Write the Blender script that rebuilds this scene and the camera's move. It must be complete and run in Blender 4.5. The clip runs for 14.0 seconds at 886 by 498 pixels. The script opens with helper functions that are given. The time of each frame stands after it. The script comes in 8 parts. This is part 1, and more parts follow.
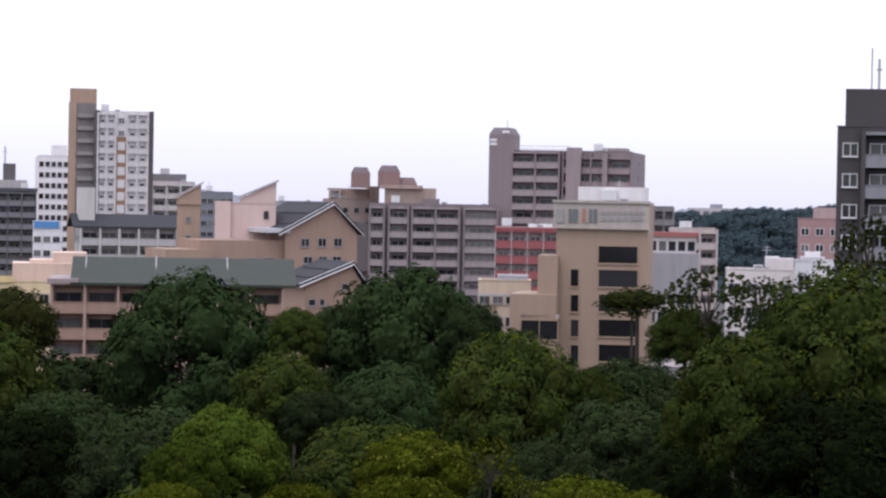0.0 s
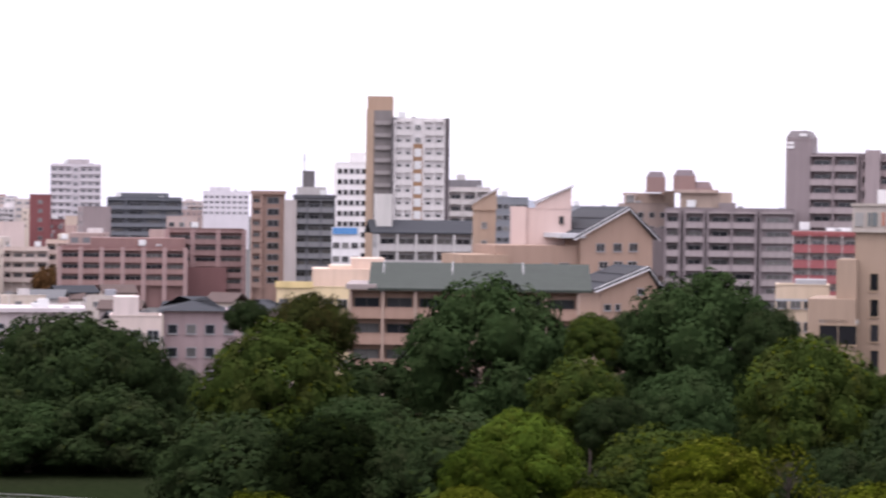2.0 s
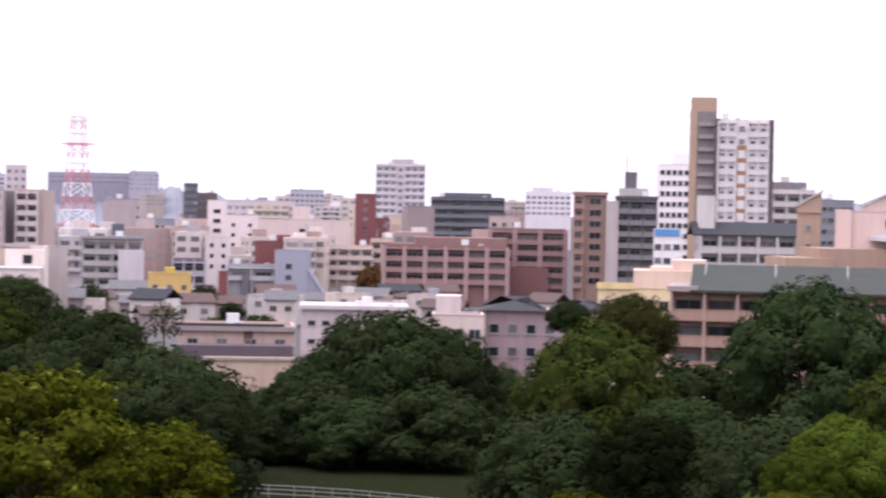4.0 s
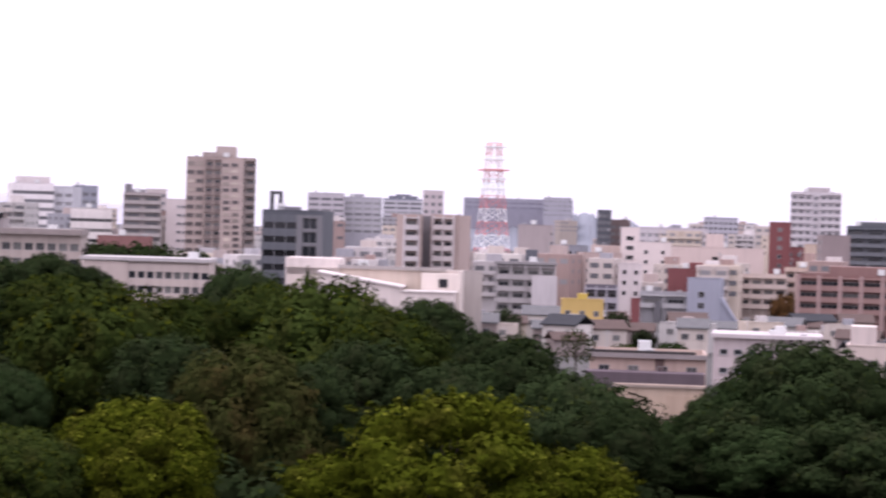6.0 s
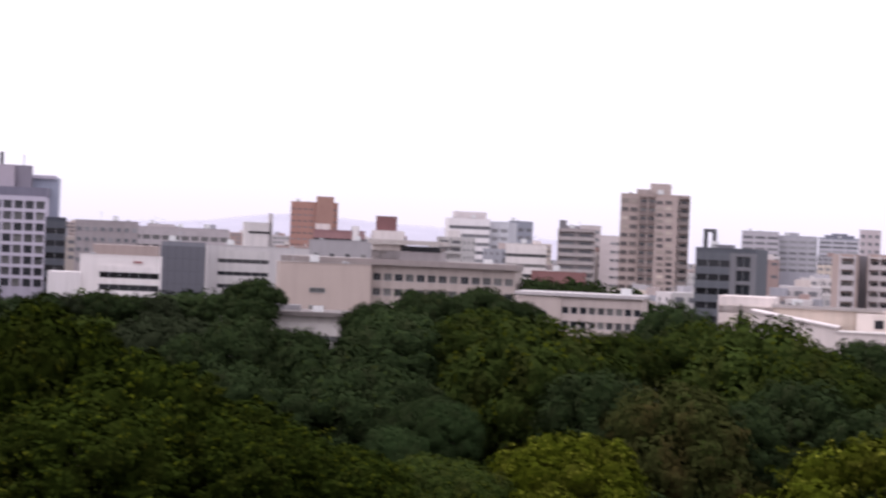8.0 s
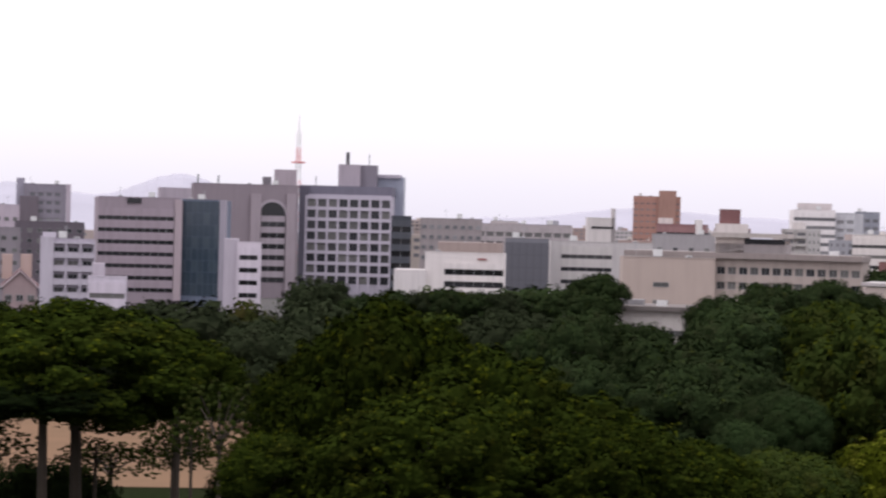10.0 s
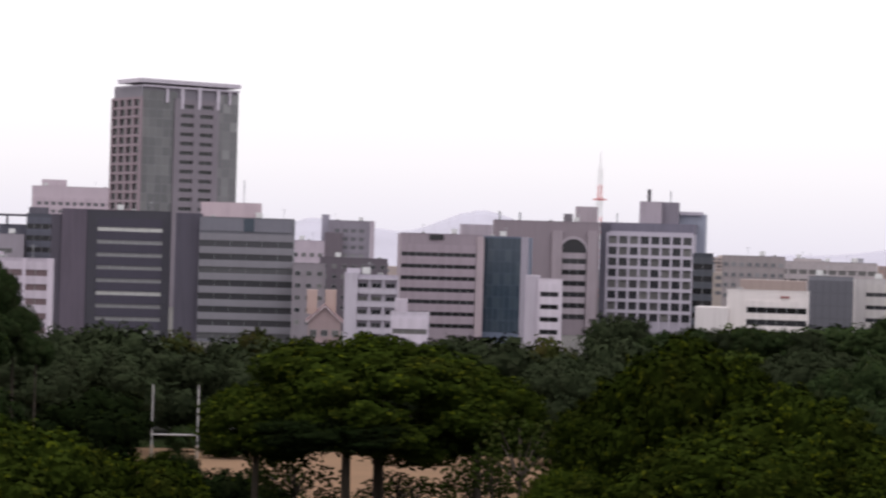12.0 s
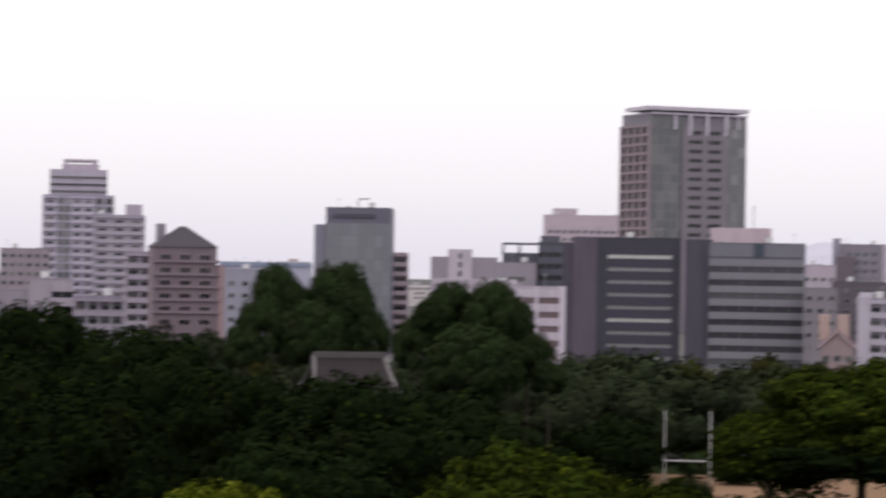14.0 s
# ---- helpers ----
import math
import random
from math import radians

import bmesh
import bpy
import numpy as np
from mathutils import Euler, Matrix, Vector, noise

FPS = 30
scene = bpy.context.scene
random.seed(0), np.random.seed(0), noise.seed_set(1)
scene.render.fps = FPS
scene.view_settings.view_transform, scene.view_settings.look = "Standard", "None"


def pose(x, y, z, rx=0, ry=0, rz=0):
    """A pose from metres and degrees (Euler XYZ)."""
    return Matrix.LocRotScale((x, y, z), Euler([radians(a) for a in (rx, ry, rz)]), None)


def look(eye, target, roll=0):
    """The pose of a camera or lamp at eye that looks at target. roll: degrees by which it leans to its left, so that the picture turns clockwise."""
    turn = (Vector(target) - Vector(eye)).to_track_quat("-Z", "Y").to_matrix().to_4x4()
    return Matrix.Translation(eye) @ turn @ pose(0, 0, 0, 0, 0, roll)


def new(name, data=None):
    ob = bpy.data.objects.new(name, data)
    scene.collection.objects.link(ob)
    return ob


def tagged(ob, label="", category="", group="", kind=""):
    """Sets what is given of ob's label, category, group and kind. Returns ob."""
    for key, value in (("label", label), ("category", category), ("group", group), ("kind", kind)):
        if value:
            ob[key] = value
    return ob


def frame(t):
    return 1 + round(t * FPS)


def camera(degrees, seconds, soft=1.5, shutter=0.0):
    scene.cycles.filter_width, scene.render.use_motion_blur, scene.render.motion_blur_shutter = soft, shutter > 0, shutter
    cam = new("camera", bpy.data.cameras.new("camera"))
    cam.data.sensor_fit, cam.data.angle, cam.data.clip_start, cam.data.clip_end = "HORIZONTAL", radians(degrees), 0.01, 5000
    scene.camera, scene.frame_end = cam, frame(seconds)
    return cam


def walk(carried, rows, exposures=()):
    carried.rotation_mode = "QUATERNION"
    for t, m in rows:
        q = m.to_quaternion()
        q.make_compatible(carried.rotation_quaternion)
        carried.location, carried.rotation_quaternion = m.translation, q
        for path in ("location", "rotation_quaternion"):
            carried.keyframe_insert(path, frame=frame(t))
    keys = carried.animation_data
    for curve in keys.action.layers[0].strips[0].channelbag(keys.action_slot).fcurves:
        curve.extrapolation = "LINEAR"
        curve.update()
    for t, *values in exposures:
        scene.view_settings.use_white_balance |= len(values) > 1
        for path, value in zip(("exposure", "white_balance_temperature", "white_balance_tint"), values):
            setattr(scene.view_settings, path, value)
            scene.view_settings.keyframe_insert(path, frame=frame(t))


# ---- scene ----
# ---- camera ----
EYE_Z = 26.5
cam = camera(21.195, 14.0, soft=2.35, shutter=0.5)
# seconds, heading to the left, tilt, lean: the camera turns where it stands
TURNS = (
    (0, -0.000, -1.068, 1.037),
    (0.5, 0.393, -1.186, 1.037),
    (1, 2.824, -1.183, 0.946),
    (1.5, 5.071, -1.151, 0.695),
    (2, 7.140, -1.054, 0.695),
    (2.5, 9.140, -1.337, 1.112),
    (2.7, 9.931, -1.241, 1.237),
    (4.8, 18.379, -1.313, 0.965),
    (5, 19.400, -1.283, 1.028),
    (5.5, 22.493, -0.726, 1.654),
    (6, 24.889, -0.742, 1.704),
    (6.5, 27.377, -0.666, 2.129),
    (7, 29.638, -0.607, 2.246),
    (7.5, 32.678, -0.837, 2.234),
    (8, 35.366, -0.219, 2.450),
    (8.5, 37.654, -0.159, 2.659),
    (8.7, 38.708, -0.234, 2.505),
    (10.8, 46.260, -0.438, 1.247),
    (11, 47.037, -0.322, 1.230),
    (11.5, 49.054, -0.191, 1.305),
    (12, 50.938, 0.065, 1.699),
    (12.5, 52.928, -0.162, 1.177),
    (13, 55.416, 0.158, 0.695),
    (13.5, 59.357, 0.751, 1.611),
    (14, 63.237, 0.417, 0.928),
)
walk(cam, [(t, pose(0, 0, EYE_Z, 90 + p, 0, a) @ pose(0, 0, 0, 0, 0, r)) for t, a, p, r in TURNS],
     exposures=[(0, -0.02, 5860, 18), (0.5, 0.22, 5990, 18), (1.0, 0.3, 6070, 20), (2.5, 0.47, 6120, 23), (5.0, 0.5, 6120, 29), (6.0, 0.3, 6140, 29), (7.5, 0.18, 6150, 26), (8.5, 0.02, 6220, 22), (11.0, -0.06, 6400, 16), (14.0, -0.2, 6420, 15)])

# ---- light: hazy overcast evening ----
world = bpy.data.worlds.new("world")
scene.world = world
world.use_nodes = True
wn, wl = world.node_tree.nodes, world.node_tree.links
wn.clear()
w_out = wn.new("ShaderNodeOutputWorld")
w_bg = wn.new("ShaderNodeBackground")
w_sky = wn.new("ShaderNodeTexSky")
w_sky.sky_type, w_sky.sun_disc = "NISHITA", False
w_sky.sun_elevation, w_sky.sun_rotation = radians(64), radians(220)
w_sky.air_density, w_sky.dust_density = 1.5, 4.0
w_co = wn.new("ShaderNodeTexCoord")
w_sep = wn.new("ShaderNodeSeparateXYZ")
w_ramp = wn.new("ShaderNodeValToRGB")
w_ramp.color_ramp.elements[0].position, w_ramp.color_ramp.elements[0].color = 0.0, (0.96, 0.935, 1.01, 1)
w_ramp.color_ramp.elements[1].position, w_ramp.color_ramp.elements[1].color = 0.12, (1.42, 1.4, 1.42, 1)
for at, grey in ((0.035, 1.12), (0.5, 1.75), (1.0, 3.0)):
    stop = w_ramp.color_ramp.elements.new(at)
    stop.color = (grey * 1.01, grey * 0.995, grey, 1)
w_mul = wn.new("ShaderNodeVectorMath")
w_mul.operation = "SCALE"
w_mul.inputs["Scale"].default_value = 0.12
w_mix = wn.new("ShaderNodeMix")
w_mix.data_type = "RGBA"
w_mix.inputs[0].default_value = 0.92
wl.new(w_co.outputs["Generated"], w_sep.inputs[0])
wl.new(w_sep.outputs["Z"], w_ramp.inputs[0])
wl.new(w_sky.outputs[0], w_mul.inputs[0])
wl.new(w_mul.outputs[0], w_mix.inputs[6])
wl.new(w_ramp.outputs[0], w_mix.inputs[7])
wl.new(w_mix.outputs[2], w_bg.inputs[0])
w_bg.inputs[1].default_value = 1.0
wl.new(w_bg.outputs[0], w_out.inputs[0])

sun_data = bpy.data.lights.new("sun", "SUN")
sun_data.energy, sun_data.angle, sun_data.color = 0.9, radians(20), (1.0, 0.88, 0.76)
sun = new("sun", sun_data)
sun.matrix_world = look((-60, -70, 190), (0, 0, 0))


# ---- materials ----
def material(name):
    m = bpy.data.materials.new(name)
    m.use_nodes = True
    return m, m.node_tree.nodes, m.node_tree.links, m.node_tree.nodes["Principled BSDF"]


def mix(nodes, links, fac, a, b):
    n = nodes.new("ShaderNodeMix")
    n.data_type = "RGBA"
    for slot, v in ((0, fac), (6, a), (7, b)):
        if hasattr(v, "links"):
            links.new(v, n.inputs[slot])
        else:
            n.inputs[slot].default_value = v if slot == 0 else (*v, 1)
    return n.outputs[2]


def noise_tex(nodes, links, scale, detail=4, stretch=None, coord="Object"):
    co = nodes.new("ShaderNodeTexCoord")
    n = nodes.new("ShaderNodeTexNoise")
    n.inputs["Scale"].default_value, n.inputs["Detail"].default_value = scale, detail
    if stretch:
        mp = nodes.new("ShaderNodeMapping")
        mp.inputs["Scale"].default_value = stretch
        links.new(co.outputs[coord], mp.inputs[0])
        links.new(mp.outputs[0], n.inputs["Vector"])
    else:
        links.new(co.outputs[coord], n.inputs["Vector"])
    return n.outputs[0]


def ramp(nodes, links, src, lo, hi):
    n = nodes.new("ShaderNodeMapRange")
    links.new(src, n.inputs[0])
    n.inputs[1].default_value, n.inputs[2].default_value = lo, hi
    return n.outputs[0]


WALLS = {}


def wall(r, g, b, rough=0.8, grime=0.3, course=0.0):
    """Painted, rendered or tiled wall: fine mottling, rain streaks and, where course is set, tile courses."""
    key = (r, g, b, rough, grime, course)
    if key in WALLS:
        return WALLS[key]
    m, n, l, p = material("wall_finish")
    base = (r * 0.84, g * 0.84, b * 0.84)
    dark = tuple(c * (1 - grime) * 0.95 for c in base)
    streak = ramp(n, l, noise_tex(n, l, 1.0, 5, (0.9, 0.9, 0.09)), 0.42, 0.72)
    blot = ramp(n, l, noise_tex(n, l, 0.18, 4), 0.3, 0.75)
    thin = n.new("ShaderNodeMath")
    thin.operation = "MULTIPLY"
    thin.inputs[1].default_value = 0.55
    l.new(streak, thin.inputs[0])
    c1 = mix(n, l, thin.outputs[0], base, dark)
    soft = n.new("ShaderNodeMath")
    soft.operation = "MULTIPLY"
    soft.inputs[1].default_value = 0.4
    l.new(blot, soft.inputs[0])
    c2 = mix(n, l, soft.outputs[0], c1, tuple(min(1, c * 1.12) for c in base))
    if course:
        co = n.new("ShaderNodeTexCoord")
        br = n.new("ShaderNodeTexWave")
        br.bands_direction = "Z"
        br.inputs["Scale"].default_value = course
        br.inputs["Distortion"].default_value = 0.3
        l.new(co.outputs["Object"], br.inputs["Vector"])
        f = n.new("ShaderNodeMath")
        f.operation = "MULTIPLY"
        f.inputs[1].default_value = 0.22
        l.new(br.outputs["Fac"], f.inputs[0])
        c2 = mix(n, l, f.outputs[0], c2, dark)
    l.new(c2, p.inputs["Base Color"])
    p.inputs["Roughness"].default_value = rough
    p.inputs["Specular IOR Level"].default_value = 0.2
    bump = n.new("ShaderNodeBump")
    bump.inputs["Strength"].default_value = 0.25
    l.new(noise_tex(n, l, 6.0, 6), bump.inputs["Height"])
    l.new(bump.outputs[0], p.inputs["Normal"])
    WALLS[key] = m
    return m


def glass(name, a, b, rough=0.08):
    """Window glass seen from outside by day: dark rooms, pale curtains behind some panes."""
    m, n, l, p = material(name)
    info = n.new("ShaderNodeObjectInfo")
    f = ramp(n, l, info.outputs["Random"], 0.45, 1.0)
    l.new(mix(n, l, f, a, b), p.inputs["Base Color"])
    p.inputs["Roughness"].default_value = rough
    bump = n.new("ShaderNodeBump")
    bump.inputs["Strength"].default_value = 0.03
    l.new(noise_tex(n, l, 0.6, 2), bump.inputs["Height"])
    l.new(bump.outputs[0], p.inputs["Normal"])
    return m


GLASS = glass("window_glass", (0.02, 0.022, 0.027), (0.16, 0.155, 0.15))
GLASS_DARK = glass("dark_glass", (0.012, 0.012, 0.014), (0.03, 0.03, 0.034))
GLASS_DEEP = GLASS_DARK
GLASS_BLUE = glass("blue_glass", (0.03, 0.045, 0.062), (0.048, 0.066, 0.082), 0.06)
GLASS_GREEN = glass("green_glass", (0.095, 0.096, 0.099), (0.142, 0.143, 0.144), 0.1)
# Paler copy of the glass: haze and sky reflection put into its colour.
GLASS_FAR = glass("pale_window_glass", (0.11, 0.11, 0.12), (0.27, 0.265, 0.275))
FRAME_WHITE = wall(0.66, 0.66, 0.66, 0.4, 0.1)
FRAME_DARK = wall(0.07, 0.065, 0.06, 0.4, 0.1)
FRAME_GREY = wall(0.3, 0.3, 0.31, 0.4, 0.1)
CONCRETE = wall(0.22, 0.215, 0.21, 0.9, 0.35)
SLATE = wall(0.032, 0.034, 0.04, 0.85, 0.25, 1.6)
PANEL = wall(0.02, 0.02, 0.024, 0.7, 0.1)
STEEL = wall(0.42, 0.43, 0.45, 0.35, 0.2)


def foliage(name, dark, light, old):
    m, n, l, p = material(name)
    geo = n.new("ShaderNodeNewGeometry")
    info = n.new("ShaderNodeObjectInfo")
    c = mix(n, l, ramp(n, l, geo.outputs["Random Per Island"], -0.35, 1.35), dark, light)
    patch = ramp(n, l, noise_tex(n, l, 3.0, 4), 0.48, 0.72)
    c = mix(n, l, patch, c, old)
    hsv = n.new("ShaderNodeHueSaturation")
    v = n.new("ShaderNodeMapRange")
    v.inputs[3].default_value, v.inputs[4].default_value = 0.75, 1.25
    l.new(info.outputs["Random"], v.inputs[0])
    l.new(v.outputs[0], hsv.inputs["Value"])
    l.new(c, hsv.inputs["Color"])
    l.new(hsv.outputs[0], p.inputs["Base Color"])
    p.inputs["Roughness"].default_value = 0.95
    p.inputs["Specular IOR Level"].default_value = 0.0
    bump = n.new("ShaderNodeBump")
    bump.inputs["Strength"].default_value, bump.inputs["Distance"].default_value = 0.25, 0.3
    l.new(noise_tex(n, l, 11.0, 4), bump.inputs["Height"])
    l.new(bump.outputs[0], p.inputs["Normal"])
    return m


LEAF_DARK = foliage("dark_leaves", (0.0114, 0.0194, 0.0081), (0.0229, 0.0346, 0.0126), (0.0198, 0.0238, 0.0108))
LEAF_MID = foliage("green_leaves", (0.0147, 0.0244, 0.0059), (0.0287, 0.0409, 0.0089), (0.0259, 0.0297, 0.0079))
LEAF_LIME = foliage("lime_leaves", (0.0184, 0.0261, 0.0023), (0.0430, 0.0522, 0.0041), (0.0320, 0.0336, 0.0046))
LEAF_BLUE = foliage("bluish_leaves", (0.0126, 0.0229, 0.0085), (0.0235, 0.0385, 0.0136), (0.0196, 0.0274, 0.0111))
LEAF_OLIVE = foliage("olive_leaves", (0.0183, 0.0227, 0.0065), (0.0286, 0.0324, 0.0101), (0.0315, 0.0248, 0.0089))
# Darkened copies of the leaf greens: crown self-shade is put into both colours.
LEAF_SHADED = foliage("shaded_green_leaves", (0.0040, 0.0073, 0.0026), (0.0086, 0.0136, 0.0045), (0.0071, 0.0095, 0.0039))
LEAF_MOSS = foliage("shaded_moss_leaves", (0.0050, 0.0089, 0.0015), (0.0199, 0.0289, 0.0044), (0.0128, 0.0163, 0.0030))
# Greyer copy for trees farther off: haze is put into the leaf colour.
LEAF_PALE = foliage("hazed_green_leaves", (0.0142, 0.0197, 0.0102), (0.0234, 0.0302, 0.0150), (0.0193, 0.0226, 0.0126))
LEAF_FRESH = foliage("fresh_green_leaves", (0.0224, 0.0396, 0.0053), (0.0466, 0.0704, 0.0088), (0.0373, 0.0484, 0.0079))
LEAF_RUST = foliage("rust_brown_leaves", (0.070, 0.036, 0.016), (0.110, 0.060, 0.026), (0.080, 0.050, 0.022))
LEAF_TIP = foliage("yellow_tip_leaves", (0.0631, 0.0735, 0.0070), (0.1039, 0.1120, 0.0126), (0.0890, 0.0840, 0.0140))
BARK = wall(0.06, 0.048, 0.038, 0.95, 0.4)


def ground_material():
    m, n, l, p = material("park_and_city_ground")
    big = ramp(n, l, noise_tex(n, l, 0.02, 5), 0.4, 0.62)
    fine = ramp(n, l, noise_tex(n, l, 1.3, 6), 0.3, 0.7)
    # Shade under the trees is put into these near-black ground tones.
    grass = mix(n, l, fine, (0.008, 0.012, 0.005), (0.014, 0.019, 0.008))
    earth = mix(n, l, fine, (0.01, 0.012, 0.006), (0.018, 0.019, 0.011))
    co = n.new("ShaderNodeTexCoord")
    far = n.new("ShaderNodeVectorMath")
    far.operation = "LENGTH"
    l.new(co.outputs["Object"], far.inputs[0])
    town = ramp(n, l, far.outputs["Value"], 330.0, 360.0)
    asphalt = mix(n, l, fine, (0.06, 0.06, 0.062), (0.12, 0.115, 0.11))
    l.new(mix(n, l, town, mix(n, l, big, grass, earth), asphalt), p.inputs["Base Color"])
    p.inputs["Roughness"].default_value = 0.95
    p.inputs["Specular IOR Level"].default_value = 0.0
    bump = n.new("ShaderNodeBump")
    l.new(fine, bump.inputs["Height"])
    l.new(bump.outputs[0], p.inputs["Normal"])
    return m


def sand_material():
    m, n, l, p = material("sandy_sports_ground")
    a = ramp(n, l, noise_tex(n, l, 0.12, 5), 0.35, 0.7)
    b = ramp(n, l, noise_tex(n, l, 3.0, 5), 0.3, 0.7)
    c = mix(n, l, a, (0.165, 0.105, 0.068), (0.125, 0.085, 0.056))
    l.new(mix(n, l, b, c, (0.15, 0.098, 0.064)), p.inputs["Base Color"])
    p.inputs["Roughness"].default_value = 0.95
    p.inputs["Specular IOR Level"].default_value = 0.0
    return m


# ---- building kit ----
MESHES = {}


def boxes(name, items, mats):
    """One mesh of boxes (x0, x1, y0, y1, z0, z1, slot), shared by all alike pieces."""
    key = (tuple(tuple(round(v, 3) for v in it) for it in items), tuple(m.name for m in mats))
    if key in MESHES:
        return MESHES[key]
    verts, faces, slots = [], [], []
    for x0, x1, y0, y1, z0, z1, s in items:
        k = len(verts)
        verts += [(x, y, z) for z in (z0, z1) for x, y in ((x0, y0), (x1, y0), (x1, y1), (x0, y1))]
        faces += [(k, k + 3, k + 2, k + 1), (k + 4, k + 5, k + 6, k + 7)]
        faces += [(k + i, k + (i + 1) % 4, k + 4 + (i + 1) % 4, k + 4 + i) for i in range(4)]
        slots += [s] * 6
    me = bpy.data.meshes.new(name)
    me.from_pydata(verts, [], faces)
    for m in mats:
        me.materials.append(m)
    me.polygons.foreach_set("material_index", slots)
    me.update()
    MESHES[key] = me
    return me


def piece(name, me, parent, m=None, label=""):
    ob = new(name, me)
    ob.parent = parent
    if m is not None:
        ob.matrix_local = m
    if label:
        tagged(ob, label)
    return ob


def solid(name, verts, faces, mats, parent, label="", slots=None):
    me = bpy.data.meshes.new(name)
    me.from_pydata(verts, [], faces)
    for m in mats:
        me.materials.append(m)
    if slots:
        me.polygons.foreach_set("material_index", slots)
    me.update()
    return piece(name, me, parent, None, label)


def move(x, y, z):
    return Matrix.Translation((x, y, z))


def tray(w, h, lights, frame_mat, glass_mat):
    """A window as one connected sheet: a proud frame round recessed lights."""
    key = ("tray", round(w, 2), round(h, 2), lights, frame_mat.name, glass_mat.name)
    if key in MESHES:
        return MESHES[key]
    t, out, back = min(0.09, w * 0.1), -0.12, -0.03
    xs = [-w / 2]
    for i in range(lights):
        a, b = -w / 2 + w * i / lights, -w / 2 + w * (i + 1) / lights
        xs += [a + (t if i == 0 else t / 2), b - (t if i == lights - 1 else t / 2)]
    xs.append(w / 2)
    zs = [0, t, h - t, h]
    n = len(xs)
    verts = [(x, out, z) for z in zs for x in xs] + [(x, 0.02, z) for z in (0, h) for x in (-w / 2, w / 2)]
    o = 4 * n
    faces = [(0, n - 1, o + 1, o), (3 * n, o + 2, o + 3, 4 * n - 1), (0, o, o + 2, 3 * n), (n - 1, 4 * n - 1, o + 3, o + 1)]
    slots = [0] * 4
    for r in range(3):
        for c in range(n - 1):
            q = (r * n + c, r * n + c + 1, (r + 1) * n + c + 1, (r + 1) * n + c)
            if r == 1 and c % 2 == 1:
                k = len(verts)
                verts += [(verts[v][0], back, verts[v][2]) for v in q]
                faces += [(q[m], q[(m + 1) % 4], k + (m + 1) % 4, k + m) for m in range(4)] + [(k, k + 1, k + 2, k + 3)]
                slots += [0, 0, 0, 0, 1]
            else:
                faces.append(q)
                slots.append(0)
    me = bpy.data.meshes.new("window")
    me.from_pydata(verts, [], faces)
    me.materials.append(frame_mat)
    me.materials.append(glass_mat)
    me.polygons.foreach_set("material_index", slots)
    me.update()
    MESHES[key] = me
    return me


def window(root, F, u, z, w, h, frame_mat, glass_mat, fine, lights=0):
    """A framed window on a face: u is its middle, z its sill."""
    lights = lights or (max(2, round(w / 1.6)) if w > 1.3 else 1)
    ob = piece("window", tray(w, h, lights, frame_mat, glass_mat), root, F @ move(u, 0, z))
    if fine:
        piece("sill", boxes("sill", [(-w / 2 - 0.06, w / 2 + 0.06, -0.2, 0.0, -0.08, 0.0, 0)], [frame_mat]), ob)


